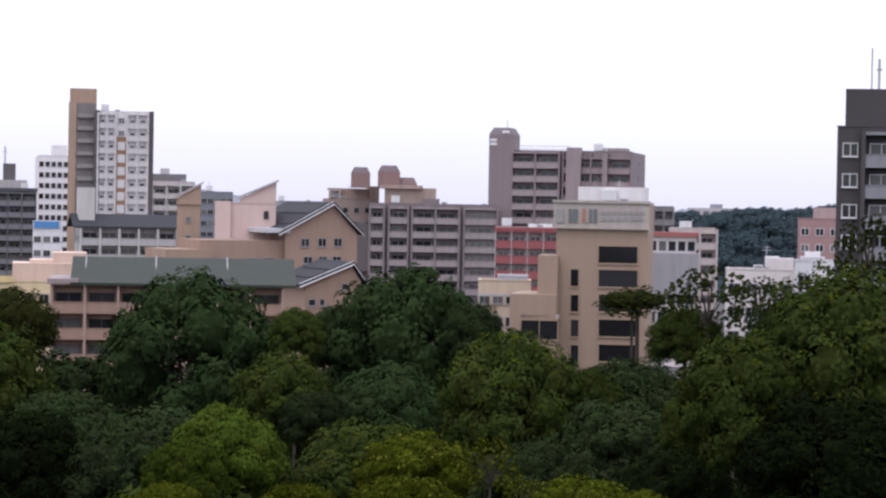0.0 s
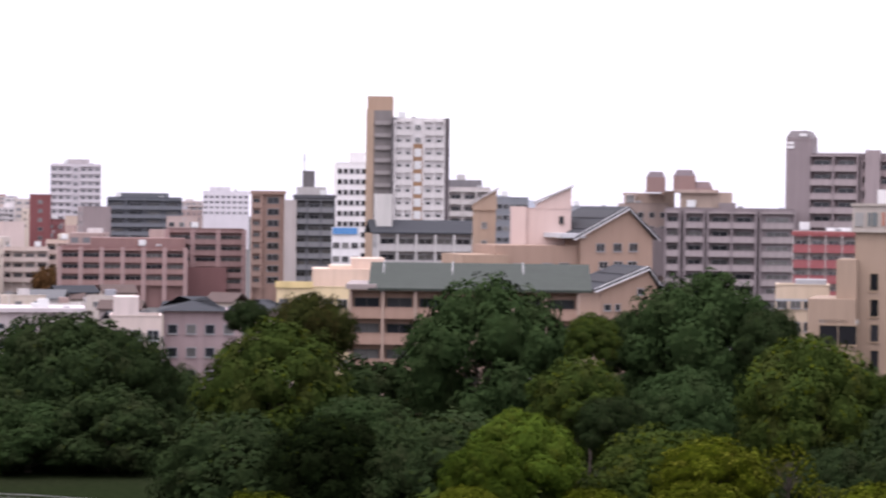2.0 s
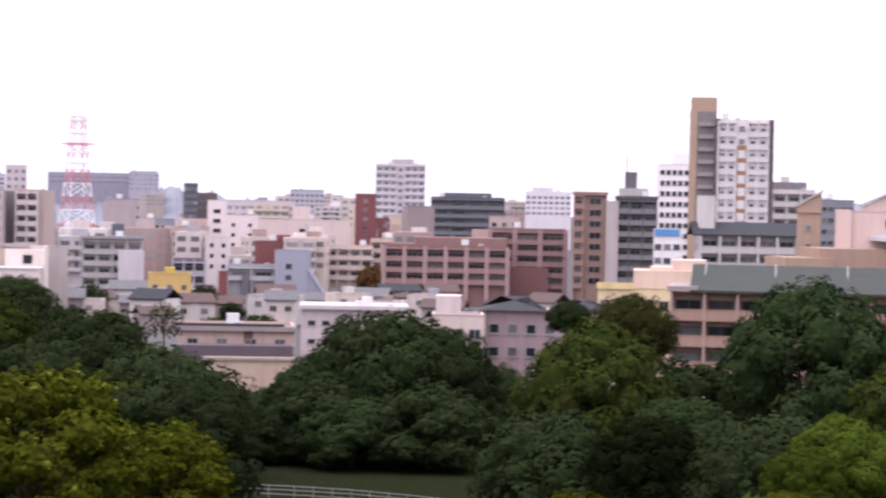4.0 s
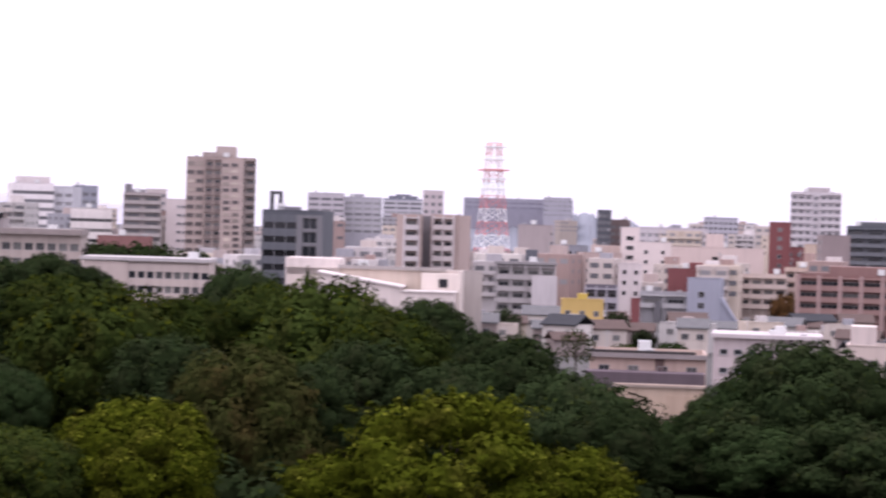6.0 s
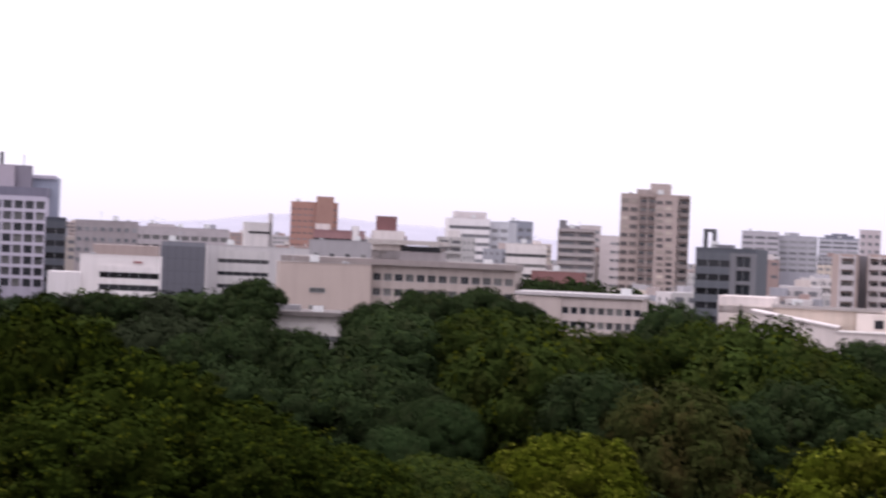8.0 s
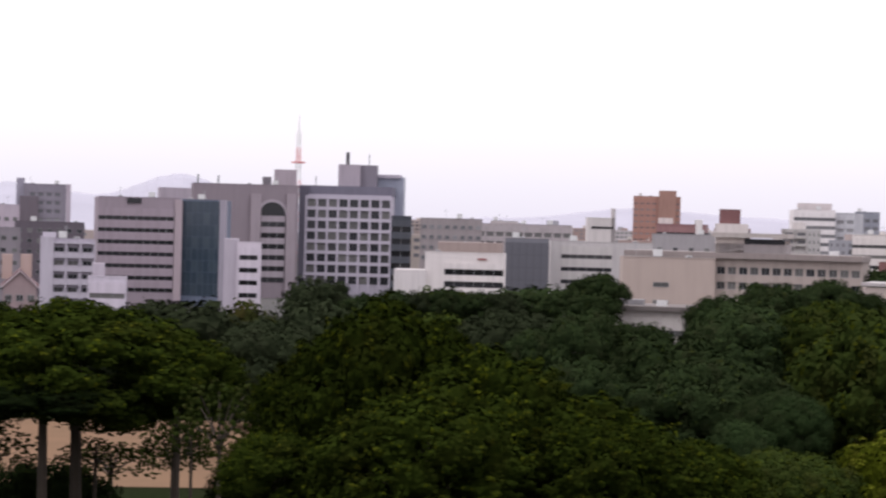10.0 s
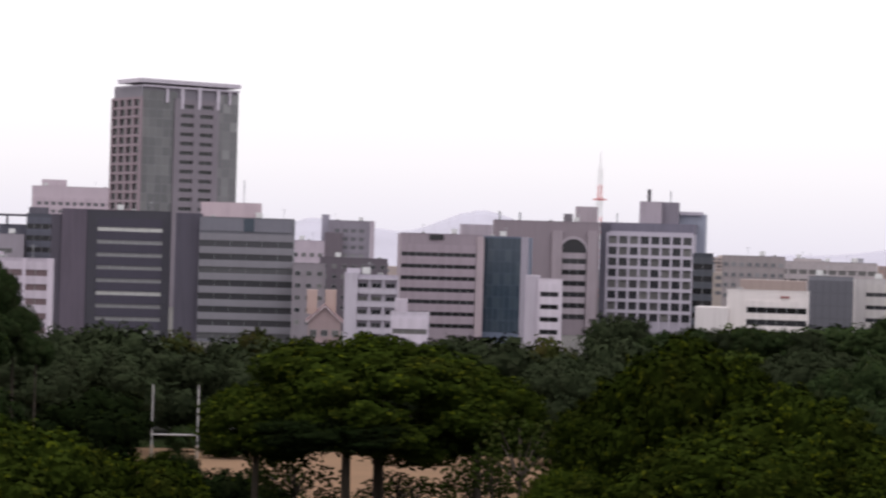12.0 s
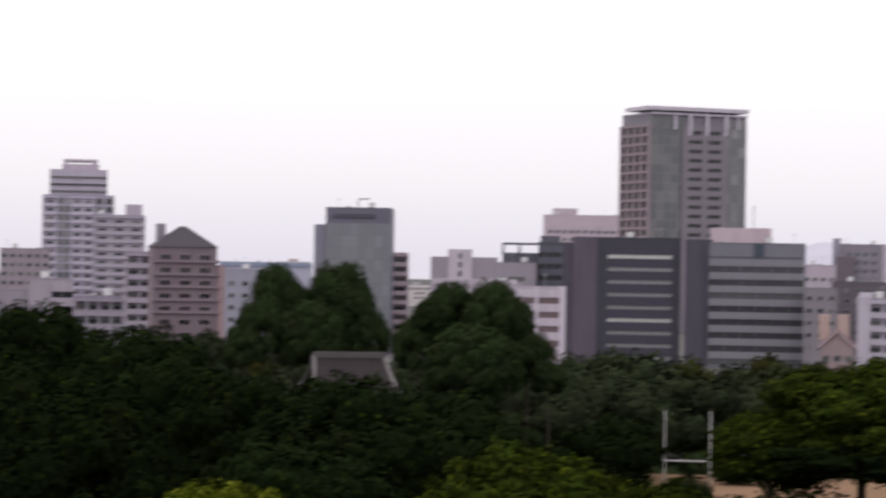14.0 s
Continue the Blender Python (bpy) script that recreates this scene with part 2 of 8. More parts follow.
def face(root, F, W, H, storey, style, top=1.0, low=0.0, fine=False, **o):
    """Fills one face of a building, storey by storey from the top down."""
    rows = int((H - top - low) / storey)
    n = o.get("n", 4)
    fm, gm = o.get("frame", FRAME_GREY), o.get("glass", GLASS)
    trim = o.get("trim", CONCRETE)
    a, b = o.get("span", (0.0, 1.0))
    u0, U = W * a, W * (b - a)
    zs = [H - top - storey * (k + 1) for k in range(rows)]
    if style == "win":
        ww, wh = o.get("size", (1.5, 1.35))
        for z in zs:
            for i in range(n):
                window(root, F, u0 + U * (i + 0.5) / n, z + 0.9, ww, wh, fm, gm, fine)
    elif style == "bal":
        bw, dp, rail = U / n, o.get("deep", 1.3), o.get("rail", 1.1)
        slab = boxes("balcony", [(0.06, bw - 0.06, -dp, 0, -0.18, 0.0, 0), (0.06, bw - 0.06, -dp, -dp + 0.14, 0.0, rail, 0),
                                 (0.06, bw - 0.06, -dp - 0.05, -dp + 0.2, rail, rail + 0.07, 0)], [trim])
        post = boxes("pillar", [(-o.get("wide", 0.19), o.get("wide", 0.19), -dp - 0.14, 0.02, 0, H - 0.2, 0)], [o.get("post", trim)])
        for z in zs:
            for i in range(n):
                piece("balcony", slab, root, F @ move(u0 + bw * i, 0, z))
                window(root, F, u0 + bw * (i + 0.5), z + 0.05, bw * o.get("door", 0.66), storey * o.get("tall", 0.72), fm, gm, fine)
        for i in range(n + 1):
            piece("pillar", post, root, F @ move(u0 + bw * i, 0, 0))
        piece("eave", boxes("eave", [(0, U, -dp - 0.1, 0, H - top, H - top + 0.3, 0)], [trim]), root, F @ move(u0, 0, 0))
    elif style == "rib":
        band = o.get("band", 1.5)
        pan = boxes("spandrel", [(0, U, -0.3, 0, -storey + band, 0, 0)], [trim])
        k, pier = max(2, int(U / o.get("pitch", 2.2))), o.get("pier", 0.1)
        strip = boxes("window_band", [(0, U, -0.06, 0, 0, band, 1)] + [(max(0, U * i / k - pier / 2), min(U, U * i / k + pier / 2), -0.14, 0, 0, band, 0) for i in range(k + 1)], [trim if pier > 0.3 else fm, gm])
        for z in zs:
            piece("spandrel", pan, root, F @ move(u0, 0, z + storey))
            piece("window_band", strip, root, F @ move(u0, 0, z))
    elif style == "grid":
        ww, wh = o.get("size", (2.4, 2.2))
        bw, dp = U / n, o.get("deep", 0.6)
        fin = boxes("pillar", [(-(bw - ww) / 2, (bw - ww) / 2, -dp, 0, 0, H - top, 0)], [trim])
        sp = boxes("spandrel", [(0, U, -dp + 0.03, 0, -(storey - wh), 0, 0)], [trim])
        for z in zs:
            piece("spandrel", sp, root, F @ move(u0, 0, z + storey))
            for i in range(n):
                window(root, F, u0 + bw * (i + 0.5), z, ww, wh, fm, gm, fine)
        for i in range(n + 1):
            piece("pillar", fin, root, F @ move(u0 + bw * i, 0, 0))
    elif style == "glass":
        bw = U / n
        sheet = boxes("pane", [(0.03, bw - 0.03, -0.12, 0, 0.05, storey - 0.05, 0)], [gm])
        bar = boxes("transom", [(0, U, -0.16, 0, -0.05, 0.05, 0)], [fm])
        mul = boxes("mullion", [(-0.05, 0.05, -0.18, 0, zs[-1] if zs else 0, H - top, 0)], [fm])
        for z in zs:
            piece("transom", bar, root, F @ move(u0, 0, z))
            for i in range(n):
                piece("pane", sheet, root, F @ move(u0 + bw * i, 0, z))
        for i in range(n + 1):
            piece("mullion", mul, root, F @ move(u0 + bw * i, 0, 0))


def building(name, label, category, x, y, rz, w, d, h, finish, storey=3.0, faces=(), extras=(), parapet=0.7, fine=False, group="", clutter=True):
    """A building with its front's middle at (x, y), the front turned to -y and then by rz degrees about z.
    faces: (side, style, options); extras: boxes on or at it (name, x0, x1, y0, y1, z0, z1, finish)."""
    root = tagged(new(name), label, category, group)
    root.matrix_world = pose(x, y, 0, 0, 0, rz)
    piece("wall", boxes("wall", [(-w / 2, w / 2, 0, d, -1.0, h - parapet, 0)], [finish]), root)
    t = 0.3
    if parapet > 0:
        piece("parapet", boxes("parapet", [(-w / 2, w / 2, 0, t, h - parapet, h, 0), (-w / 2, w / 2, d - t, d, h - parapet, h, 0),
                                           (-w / 2, -w / 2 + t, t, d - t, h - parapet, h, 0), (w / 2 - t, w / 2, t, d - t, h - parapet, h, 0),
                                           (-w / 2 - 0.08, w / 2 + 0.08, -0.08, t + 0.05, h, h + 0.12, 0)], [finish]), root)
        piece("roof", boxes("roof", [(-w / 2 + t, w / 2 - t, t, d - t, h - parapet, h - parapet + 0.06, 0)], [CONCRETE]), root)
    frames = {"front": (move(-w / 2, 0, 0), w), "right": (move(w / 2, 0, 0) @ pose(0, 0, 0, 0, 0, 90), d),
              "left": (move(-w / 2, d, 0) @ pose(0, 0, 0, 0, 0, -90), d)}
    for side, style, o in faces:
        F, W = frames[side]
        o = dict(o)
        st = o.pop("storey", storey)
        hh = o.pop("height", h)
        face(root, F, W, hh, st, style, fine=fine, **o)
    if parapet > 0.3 and w > 9 and clutter:
        # rooftop clutter: a tank on legs, air-conditioning boxes, an aerial
        g = random.Random(int(abs(x) * 7 + abs(y) * 3))
        zr, u = h - parapet + 0.06, g.uniform(-0.38, 0.3) * w
        piece("water_tank", boxes("water_tank", [(-0.9, 0.9, -0.7, 0.7, 0.9, 2.3, 0), (-0.8, 0.8, -0.6, 0.6, 0.0, 0.9, 1)], [FRAME_WHITE, FRAME_GREY]), root, move(u, min(3.0, d * 0.4), zr))
        v = g.uniform(-0.4, 0.4) * w
        piece("air_conditioner", boxes("air_conditioner", [(-0.6, 0.6, -0.4, 0.4, 0.1, 1.2, 0), (-0.5, 0.5, -0.43, -0.4, 0.2, 1.1, 1)], [FRAME_WHITE, FRAME_GREY]), root, move(v, min(2.2, d * 0.3), zr))
        if g.random() < 0.6:
            piece("aerial", boxes("aerial", [(-0.04, 0.04, -0.04, 0.04, 0, 3.6, 0), (-0.6, 0.6, -0.03, 0.03, 3.0, 3.06, 0), (-0.45, 0.45, -0.03, 0.03, 3.35, 3.41, 0)], [STEEL]), root, move(g.uniform(-0.4, 0.4) * w, min(4.0, d * 0.5), zr))
    for nm, x0, x1, y0, y1, z0, z1, fin in extras:
        piece(nm, boxes(nm, [(x0, x1, y0, y1, z0, z1, 0)], [fin]), root)
    return root


def gable_roof(root, x0, x1, y0, y1, z, rise, finish, over=0.5, along="y", ridge=0.5, edge=None, panels=False):
    """Two thick roof planes over a rectangle; along: the ridge's direction."""
    t = 0.28
    if along == "y":
        xm = x0 + (x1 - x0) * ridge
        def P(x, yy, up):
            s = 1 - abs(x - xm) / ((xm - x0 + over) if x < xm else (x1 + over - xm))
            return (x, yy, z - 0.3 + (rise + 0.3) * s + up)
        for xa, xb in ((x0 - over, xm), (xm, x1 + over)):
            v = [P(xx, yy, up) for up in (0, t) for xx, yy in ((xa, y0 - over), (xb, y0 - over), (xb, y1 + over), (xa, y1 + over))]
            solid("roof_slope", v, [(0, 3, 2, 1), (4, 5, 6, 7), (0, 1, 5, 4), (1, 2, 6, 5), (2, 3, 7, 6), (3, 0, 4, 7)], [finish], root)
            if panels and xa < xm - 0.01:
                for fa, fb in ((0.25, 0.52), (0.6, 0.86)):
                    xs = [xa + (xb - xa) * q for q in (fa, fb)]
                    v = [P(xx, yy, up) for up in (t + 0.03, t + 0.14) for xx, yy in ((xs[0], y0 + 0.6), (xs[1], y0 + 0.6), (xs[1], y1 - 1), (xs[0], y1 - 1))]
                    solid("solar_panel", v, [(0, 3, 2, 1), (4, 5, 6, 7), (0, 1, 5, 4), (1, 2, 6, 5), (2, 3, 7, 6), (3, 0, 4, 7)], [PANEL], root, "black roof panel")
            if edge:
                v = [(a, b - 0.12, c + 0.02) for a, b, c in (P(xa, y0 - over, -0.25), P(xb, y0 - over, -0.25))] + \
                    [(a, b + 0.25, c + 0.04) for a, b, c in (P(xb, y0 - over, t), P(xa, y0 - over, t))]
                q = [(a, b + 0.4, c) for a, b, c in v]
                solid("bargeboard", v + q, [(0, 1, 2, 3), (7, 6, 5, 4), (0, 4, 5, 1), (1, 5, 6, 2), (2, 6, 7, 3), (3, 7, 4, 0)], [edge], root)
    else:
        ym = (y0 + y1) / 2
        for ya, yb, za, zb in ((y0 - over, ym, z - 0.2, z + rise), (ym, y1 + over, z + rise, z - 0.2)):
            v = [(xx, yy, zz + up) for up in (0, t) for xx, yy, zz in ((x0 - over, ya, za), (x1 + over, ya, za), (x1 + over, yb, zb), (x0 - over, yb, zb))]
            solid("roof_slope", v, [(0, 3, 2, 1), (4, 5, 6, 7), (0, 1, 5, 4), (1, 2, 6, 5), (2, 3, 7, 6), (3, 0, 4, 7)], [finish], root)


def gable_wall(root, x0, x1, y0, y1, z, rise, finish, ridge=0.5):
    xm = x0 + (x1 - x0) * ridge
    v = [(x0, y0, z), (x1, y0, z), (xm, y0, z + rise), (x0, y1, z), (x1, y1, z), (xm, y1, z + rise)]
    solid("gable", v, [(0, 1, 2), (5, 4, 3), (0, 3, 4, 1), (1, 4, 5, 2), (2, 5, 3, 0)], [finish], root)


def hip_roof(root, x0, x1, y0, y1, z, rise, finish, over=0.6, inset=None):
    k = (y1 - y0) / 2 if inset is None else inset
    ym = (y0 + y1) / 2
    v = [(x0 - over, y0 - over, z), (x1 + over, y0 - over, z), (x1 + over, y1 + over, z), (x0 - over, y1 + over, z),
         (x0 + k, ym, z + rise), (x1 - k, ym, z + rise)]
    solid("roof", v, [(3, 2, 1, 0), (0, 1, 5, 4), (1, 2, 5), (2, 3, 4, 5), (3, 0, 4)], [finish], root)


def tube(name, pts, radius, mat, parent, sides=6, label=""):
    """A round bar along the points, tapering from radius[0] to radius[1]."""
    verts, faces = [], []
    for i, p in enumerate(pts):
        p = Vector(p)
        d = (Vector(pts[min(i + 1, len(pts) - 1)]) - Vector(pts[max(i - 1, 0)])).normalized()
        q = d.to_track_quat("Z", "Y")
        r = radius[0] + (radius[1] - radius[0]) * i / (len(pts) - 1)
        verts += [tuple(p + q @ Vector((r * math.cos(6.2832 * k / sides), r * math.sin(6.2832 * k / sides), 0))) for k in range(sides)]
    for i in range(len(pts) - 1):
        faces += [(i * sides + k, i * sides + (k + 1) % sides, (i + 1) * sides + (k + 1) % sides, (i + 1) * sides + k) for k in range(sides)]
    faces += [tuple(range(sides - 1, -1, -1)), tuple(range((len(pts) - 1) * sides, len(pts) * sides))]
    return solid(name, verts, faces, [mat], parent, label)


# ---- ground ----
def hill_height(r):
    """The castle mound under the lookout, falling to the flat park."""
    if r < 5:
        return 24.6
    if r < 13:
        return 24.6 - 9.6 * (r - 5) / 8
    return max(0.0, 15.0 * (1 - (r - 13) / 77)) if r < 90 else 0.0


def make_ground():
    rings = [0.0, 3, 5, 7, 9, 11, 13, 20, 30, 40, 50, 60, 70, 80, 90, 110, 140, 180, 230, 300, 400, 600, 1000, 2000, 4700]
    k = 72
    verts, faces = [(0, 0, hill_height(0))], []
    for r in rings[1:]:
        for i in range(k):
            a = 6.28318 * i / k
            z = hill_height(r) + (0.5 * noise.noise((r * 0.1, i * 0.7, 0)) if 13 < r < 90 else 0)
            verts.append((r * math.sin(a), r * math.cos(a), z))
    faces += [(0, 1 + (i + 1) % k, 1 + i) for i in range(k)]
    for j in range(len(rings) - 2):
        o, q = 1 + j * k, 1 + (j + 1) * k
        faces += [(o + i, o + (i + 1) % k, q + (i + 1) % k, q + i) for i in range(k)]
    me = bpy.data.meshes.new("ground")
    me.from_pydata(verts, [], faces)
    me.materials.append(ground_material())
    bm = bmesh.new()
    bm.from_mesh(me)
    bmesh.ops.recalc_face_normals(bm, faces=bm.faces)
    bm.to_mesh(me)
    bm.free()
    tagged(new("ground", me), "grassy park ground and earth running out to the city", "ground", kind="structure")


make_ground()


# ---- roof forms and finishes of single buildings ----
WS_FRAME = wall(0.36, 0.27, 0.19, 0.6, 0.15)
SIGN_GREY = wall(0.30, 0.29, 0.28, 0.6, 0.1)
SIGN_TEAL = wall(0.15, 0.165, 0.165, 0.6, 0.1)
SIGN_RED = wall(0.40, 0.18, 0.13, 0.6, 0.1)
SIGN_PALE = wall(0.7, 0.68, 0.68, 0.6, 0.1)
GREEN_ROOF = wall(0.044, 0.052, 0.044, 0.8, 0.2, 0.9)


def mansard(root, x0, x1, y0, y1, z0, z1, z2, finish, cap):
    """A rooftop block with walls leaning in above z1."""
    k = (x1 - x0) * 0.16
    v = [(x, y, z) for z, q in ((z0, 0), (z1, 0), (z2, k)) for x, y in ((x0 + q, y0 + q), (x1 - q, y0 + q), (x1 - q, y1 - q), (x0 + q, y1 - q))]
    f = [(3, 2, 1, 0), (8, 9, 10, 11)] + [(o + i, o + (i + 1) % 4, o + 4 + (i + 1) % 4, o + 4 + i) for o in (0, 4) for i in range(4)]
    solid("roof_tower", v, f, [finish, cap], root, "", [0, 1, 0, 0, 0, 0, 1, 1, 1, 1])


def slant(root, x0, x1, y0, y1, z0, za, zb, finish, cap):
    """A block whose top slopes from za at x0 to zb at x1, with a thick roof plate."""
    v = [(x0, y0, z0), (x1, y0, z0), (x1, y1, z0), (x0, y1, z0), (x0, y0, za), (x1, y0, zb), (x1, y1, zb), (x0, y1, za)]
    f = [(3, 2, 1, 0), (4, 5, 6, 7), (0, 1, 5, 4), (1, 2, 6, 5), (2, 3, 7, 6), (3, 0, 4, 7)]
    solid("sloping_wall", v, f, [finish], root)
    o = 0.35
    p = [(x0 - o, y0 - o, za), (x1 + o, y0 - o, zb), (x1 + o, y1 + o, zb), (x0 - o, y1 + o, za)]
    solid("sloping_roof", p + [(a, b, c + 0.35) for a, b, c in p], f, [cap], root)


def arch(root, x, r, z, y, pane_mat, frame_mat):
    """A half-round window head of radius r with its springing at z, and its surround."""
    n = 14
    pts = [(x + r * math.cos(math.pi * i / n), z + r * math.sin(math.pi * i / n)) for i in range(n + 1)]
    v = [(a, y, b) for a, b in pts] + [(a, y + 0.4, b) for a, b in pts]
    f = [tuple(range(n, -1, -1)), tuple(range(n + 1, 2 * n + 2))] + [(i, i + 1, n + 2 + i, n + 1 + i) for i in range(n)]
    solid("arched_window", v, f, [pane_mat], root)
    big = [(x + (r + 0.9) * math.cos(math.pi * i / n), z + (r + 0.9) * math.sin(math.pi * i / n)) for i in range(n + 1)]
    v = [(a, y - 0.4, b) for a, b in pts] + [(a, y - 0.4, b) for a, b in big] + [(a, y + 0.4, b) for a, b in pts] + [(a, y + 0.4, b) for a, b in big]
    k = n + 1
    f = [(i, i + 1, k + i + 1, k + i) for i in range(n)] + [(k + i, k + i + 1, 3 * k + i + 1, 3 * k + i) for i in range(n)] + [(i, 2 * k + i, 2 * k + i + 1, i + 1) for i in range(n)]
    solid("arch_surround", v, f, [frame_mat], root)
# Reflections of the sky are put into the bright end of this glass.
TOWER_GLASS = glass("tower_glass", (0.07, 0.06, 0.06), (0.5, 0.42, 0.36))

# ---- apartment district ----
building("apartment_building", "dark brown tiled apartment block with grey balconies", "apartment block", 44.71, 230.71, -10.97, 12.85, 14, 34.84, wall(.07,.063,.066,.6,.2,2.5), 3,
         faces=[("front", "bal", dict(n=3, span=(0.2,1.0), trim=wall(.25,.25,.27), post=wall(.08,.072,.075), frame=FRAME_WHITE, top=0.8, deep=1.2)), ("front", "win", dict(n=1, span=(0.0,0.2), size=(1.5,1.35), frame=FRAME_WHITE, glass=GLASS_DARK, top=0.8))],
         extras=[("roof_house", -5.72, 2.07, 1, 9, 34.82, 38.62, wall(.07,.063,.066,.6,.2,2.5)),
                 ("mast", -3.36, -3.2, 4, 4.15, 38.6, 42.84, STEEL),
                 ("aerial", -2.87, -2.22, 4, 4.1, 40.59, 40.76, STEEL),
                 ("aerial", -2.7, -2.43, 4, 4.1, 38.61, 41.75, STEEL)], fine=True)
sign_building = building("office_building", "tan rendered office block with a pale sign band and black windows", "office block", 21.39, 319.28, -7.83, 12.34, 16, 27.26, wall(.335,.247,.186,.8,.2), 3.3,
         extras=[("penthouse", -3.55, 5.59, 3, 12, 27.13, 29.33, wall(.72,.7,.69)),
                 ("sign_band", -6.55, 6.33, -0.35, -0.02, 23.91, 27.11, wall(.42,.37,.33)),
                 ("cornice", -6.75, 6.53, -0.55, 0.3, 27.11, 27.45, wall(.42,.37,.33)),
                 ("cornice", -6.7, 6.48, -0.5, -0.02, 23.6, 23.91, wall(.42,.37,.33)),
                 ("annex", -8.45, -5.77, -1.5, 8, 5.6, 19.96, wall(.335,.247,.186,.8,.2)),
                 ("annex_canopy", -10.49, -5.52, -3, 8, 11.46, 12, wall(.5,.46,.42)),
                 ("annex", -12, -5.72, -3, 10, 5.56, 14.73, wall(.335,.247,.186,.8,.2))], fine=True)
window(sign_building, pose(0, 0, 0), 2.23, 18.97, 5.4, 2.45, WS_FRAME, GLASS_DARK, True, 1)
window(sign_building, pose(0, 0, 0), 2.29, 15.77, 5.4, 2.45, WS_FRAME, GLASS_DARK, True, 1)
window(sign_building, pose(0, 0, 0), 2.36, 12.42, 5.4, 2.45, WS_FRAME, GLASS_DARK, True, 1)
window(sign_building, pose(0, 0, 0), 2.42, 9.07, 5.4, 2.45, WS_FRAME, GLASS_DARK, True, 1)
window(sign_building, pose(0, 0, 0), 2.49, 5.71, 5.4, 2.45, WS_FRAME, GLASS_DARK, True, 1)
window(sign_building, pose(0, 0, 0), -3.58, 15.76, 1.22, 2.44, WS_FRAME, GLASS_DARK, True, 1)
window(sign_building, pose(0, 0, 0), -3.52, 12.32, 1.22, 2.44, WS_FRAME, GLASS_DARK, True, 1)
window(sign_building, pose(0, 0, 0), -3.45, 8.96, 1.22, 2.44, WS_FRAME, GLASS_DARK, True, 1)
window(sign_building, pose(0, 0, 0), -3.39, 5.52, 1.22, 2.44, WS_FRAME, GLASS_DARK, True, 1)
window(sign_building, pose(0, -3.05, 0), -7.94, 8.64, 5.04, 2.67, WS_FRAME, GLASS_DARK, True, 2)
piece('sign_letter', boxes('sign_letter', [(-6.17, -5.1, -0.5, -0.35, 24.4, 26.23, 0)], [SIGN_GREY]), sign_building)
piece('sign_letter', boxes('sign_letter', [(-4.49, -4.11, -0.5, -0.35, 24.44, 26.26, 0)], [SIGN_TEAL]), sign_building)
piece('sign_letter', boxes('sign_letter', [(-3.95, -3.27, -0.5, -0.35, 24.45, 26.27, 0)], [SIGN_TEAL]), sign_building)
piece('sign_letter', boxes('sign_letter', [(-2.66, -2.28, -0.5, -0.35, 24.47, 26.3, 0)], [SIGN_RED]), sign_building)
piece('sign_letter', boxes('sign_letter', [(-1.74, -1.44, -0.5, -0.35, 24.49, 26.31, 0)], [SIGN_TEAL]), sign_building)
piece('sign_letter', boxes('sign_letter', [(-1.21, -0.67, -0.5, -0.35, 24.5, 26.32, 0)], [SIGN_TEAL]), sign_building)
piece('sign_letter', boxes('sign_letter', [(-0.15, 0.41, -0.45, -0.35, 25.58, 26.04, 0)], [SIGN_GREY]), sign_building)
piece('sign_letter', boxes('sign_letter', [(0.59, 1.15, -0.45, -0.35, 25.6, 26.05, 0)], [SIGN_GREY]), sign_building)
piece('sign_letter', boxes('sign_letter', [(1.33, 1.89, -0.45, -0.35, 25.61, 26.07, 0)], [SIGN_GREY]), sign_building)
piece('sign_letter', boxes('sign_letter', [(2.08, 2.63, -0.45, -0.35, 25.62, 26.08, 0)], [SIGN_GREY]), sign_building)
piece('sign_letter', boxes('sign_letter', [(2.82, 3.38, -0.45, -0.35, 25.64, 26.09, 0)], [SIGN_GREY]), sign_building)
piece('sign_letter', boxes('sign_letter', [(3.56, 4.12, -0.45, -0.35, 25.65, 26.11, 0)], [SIGN_GREY]), sign_building)
piece('sign_letter', boxes('sign_letter', [(4.3, 4.86, -0.45, -0.35, 25.66, 26.12, 0)], [SIGN_GREY]), sign_building)
piece('sign_letter', boxes('sign_letter', [(5.04, 5.6, -0.45, -0.35, 25.68, 26.13, 0)], [SIGN_GREY]), sign_building)
piece('sign_letter', boxes('sign_letter', [(-0.14, 0.61, -0.45, -0.35, 24.74, 25.28, 0)], [SIGN_GREY]), sign_building)
piece('sign_letter', boxes('sign_letter', [(0.85, 1.6, -0.45, -0.35, 24.76, 25.3, 0)], [SIGN_GREY]), sign_building)
piece('sign_letter', boxes('sign_letter', [(1.84, 2.59, -0.45, -0.35, 24.78, 25.31, 0)], [SIGN_GREY]), sign_building)
piece('sign_letter', boxes('sign_letter', [(2.83, 3.58, -0.45, -0.35, 24.8, 25.33, 0)], [SIGN_GREY]), sign_building)
piece('sign_letter', boxes('sign_letter', [(3.82, 4.56, -0.45, -0.35, 24.82, 25.35, 0)], [SIGN_GREY]), sign_building)
piece('sign_letter', boxes('sign_letter', [(4.81, 5.55, -0.45, -0.35, 24.84, 25.37, 0)], [SIGN_GREY]), sign_building)
building("shop_building", "cream low building with stepped flat roofs beside the office", "low building", 8.82, 334.88, -1.51, 7.51, 10, 15.94, wall(.62,.5,.38), 3.2,
         faces=[("front", "win", dict(n=4))],
         extras=[("roof_house", -1.07, 3.32, 2, 6, 15.72, 16.68, wall(.4,.4,.42)),
                 ("railing", -3.75, 0.97, -2, -1.9, 13.75, 14.07, STEEL)], fine=True)
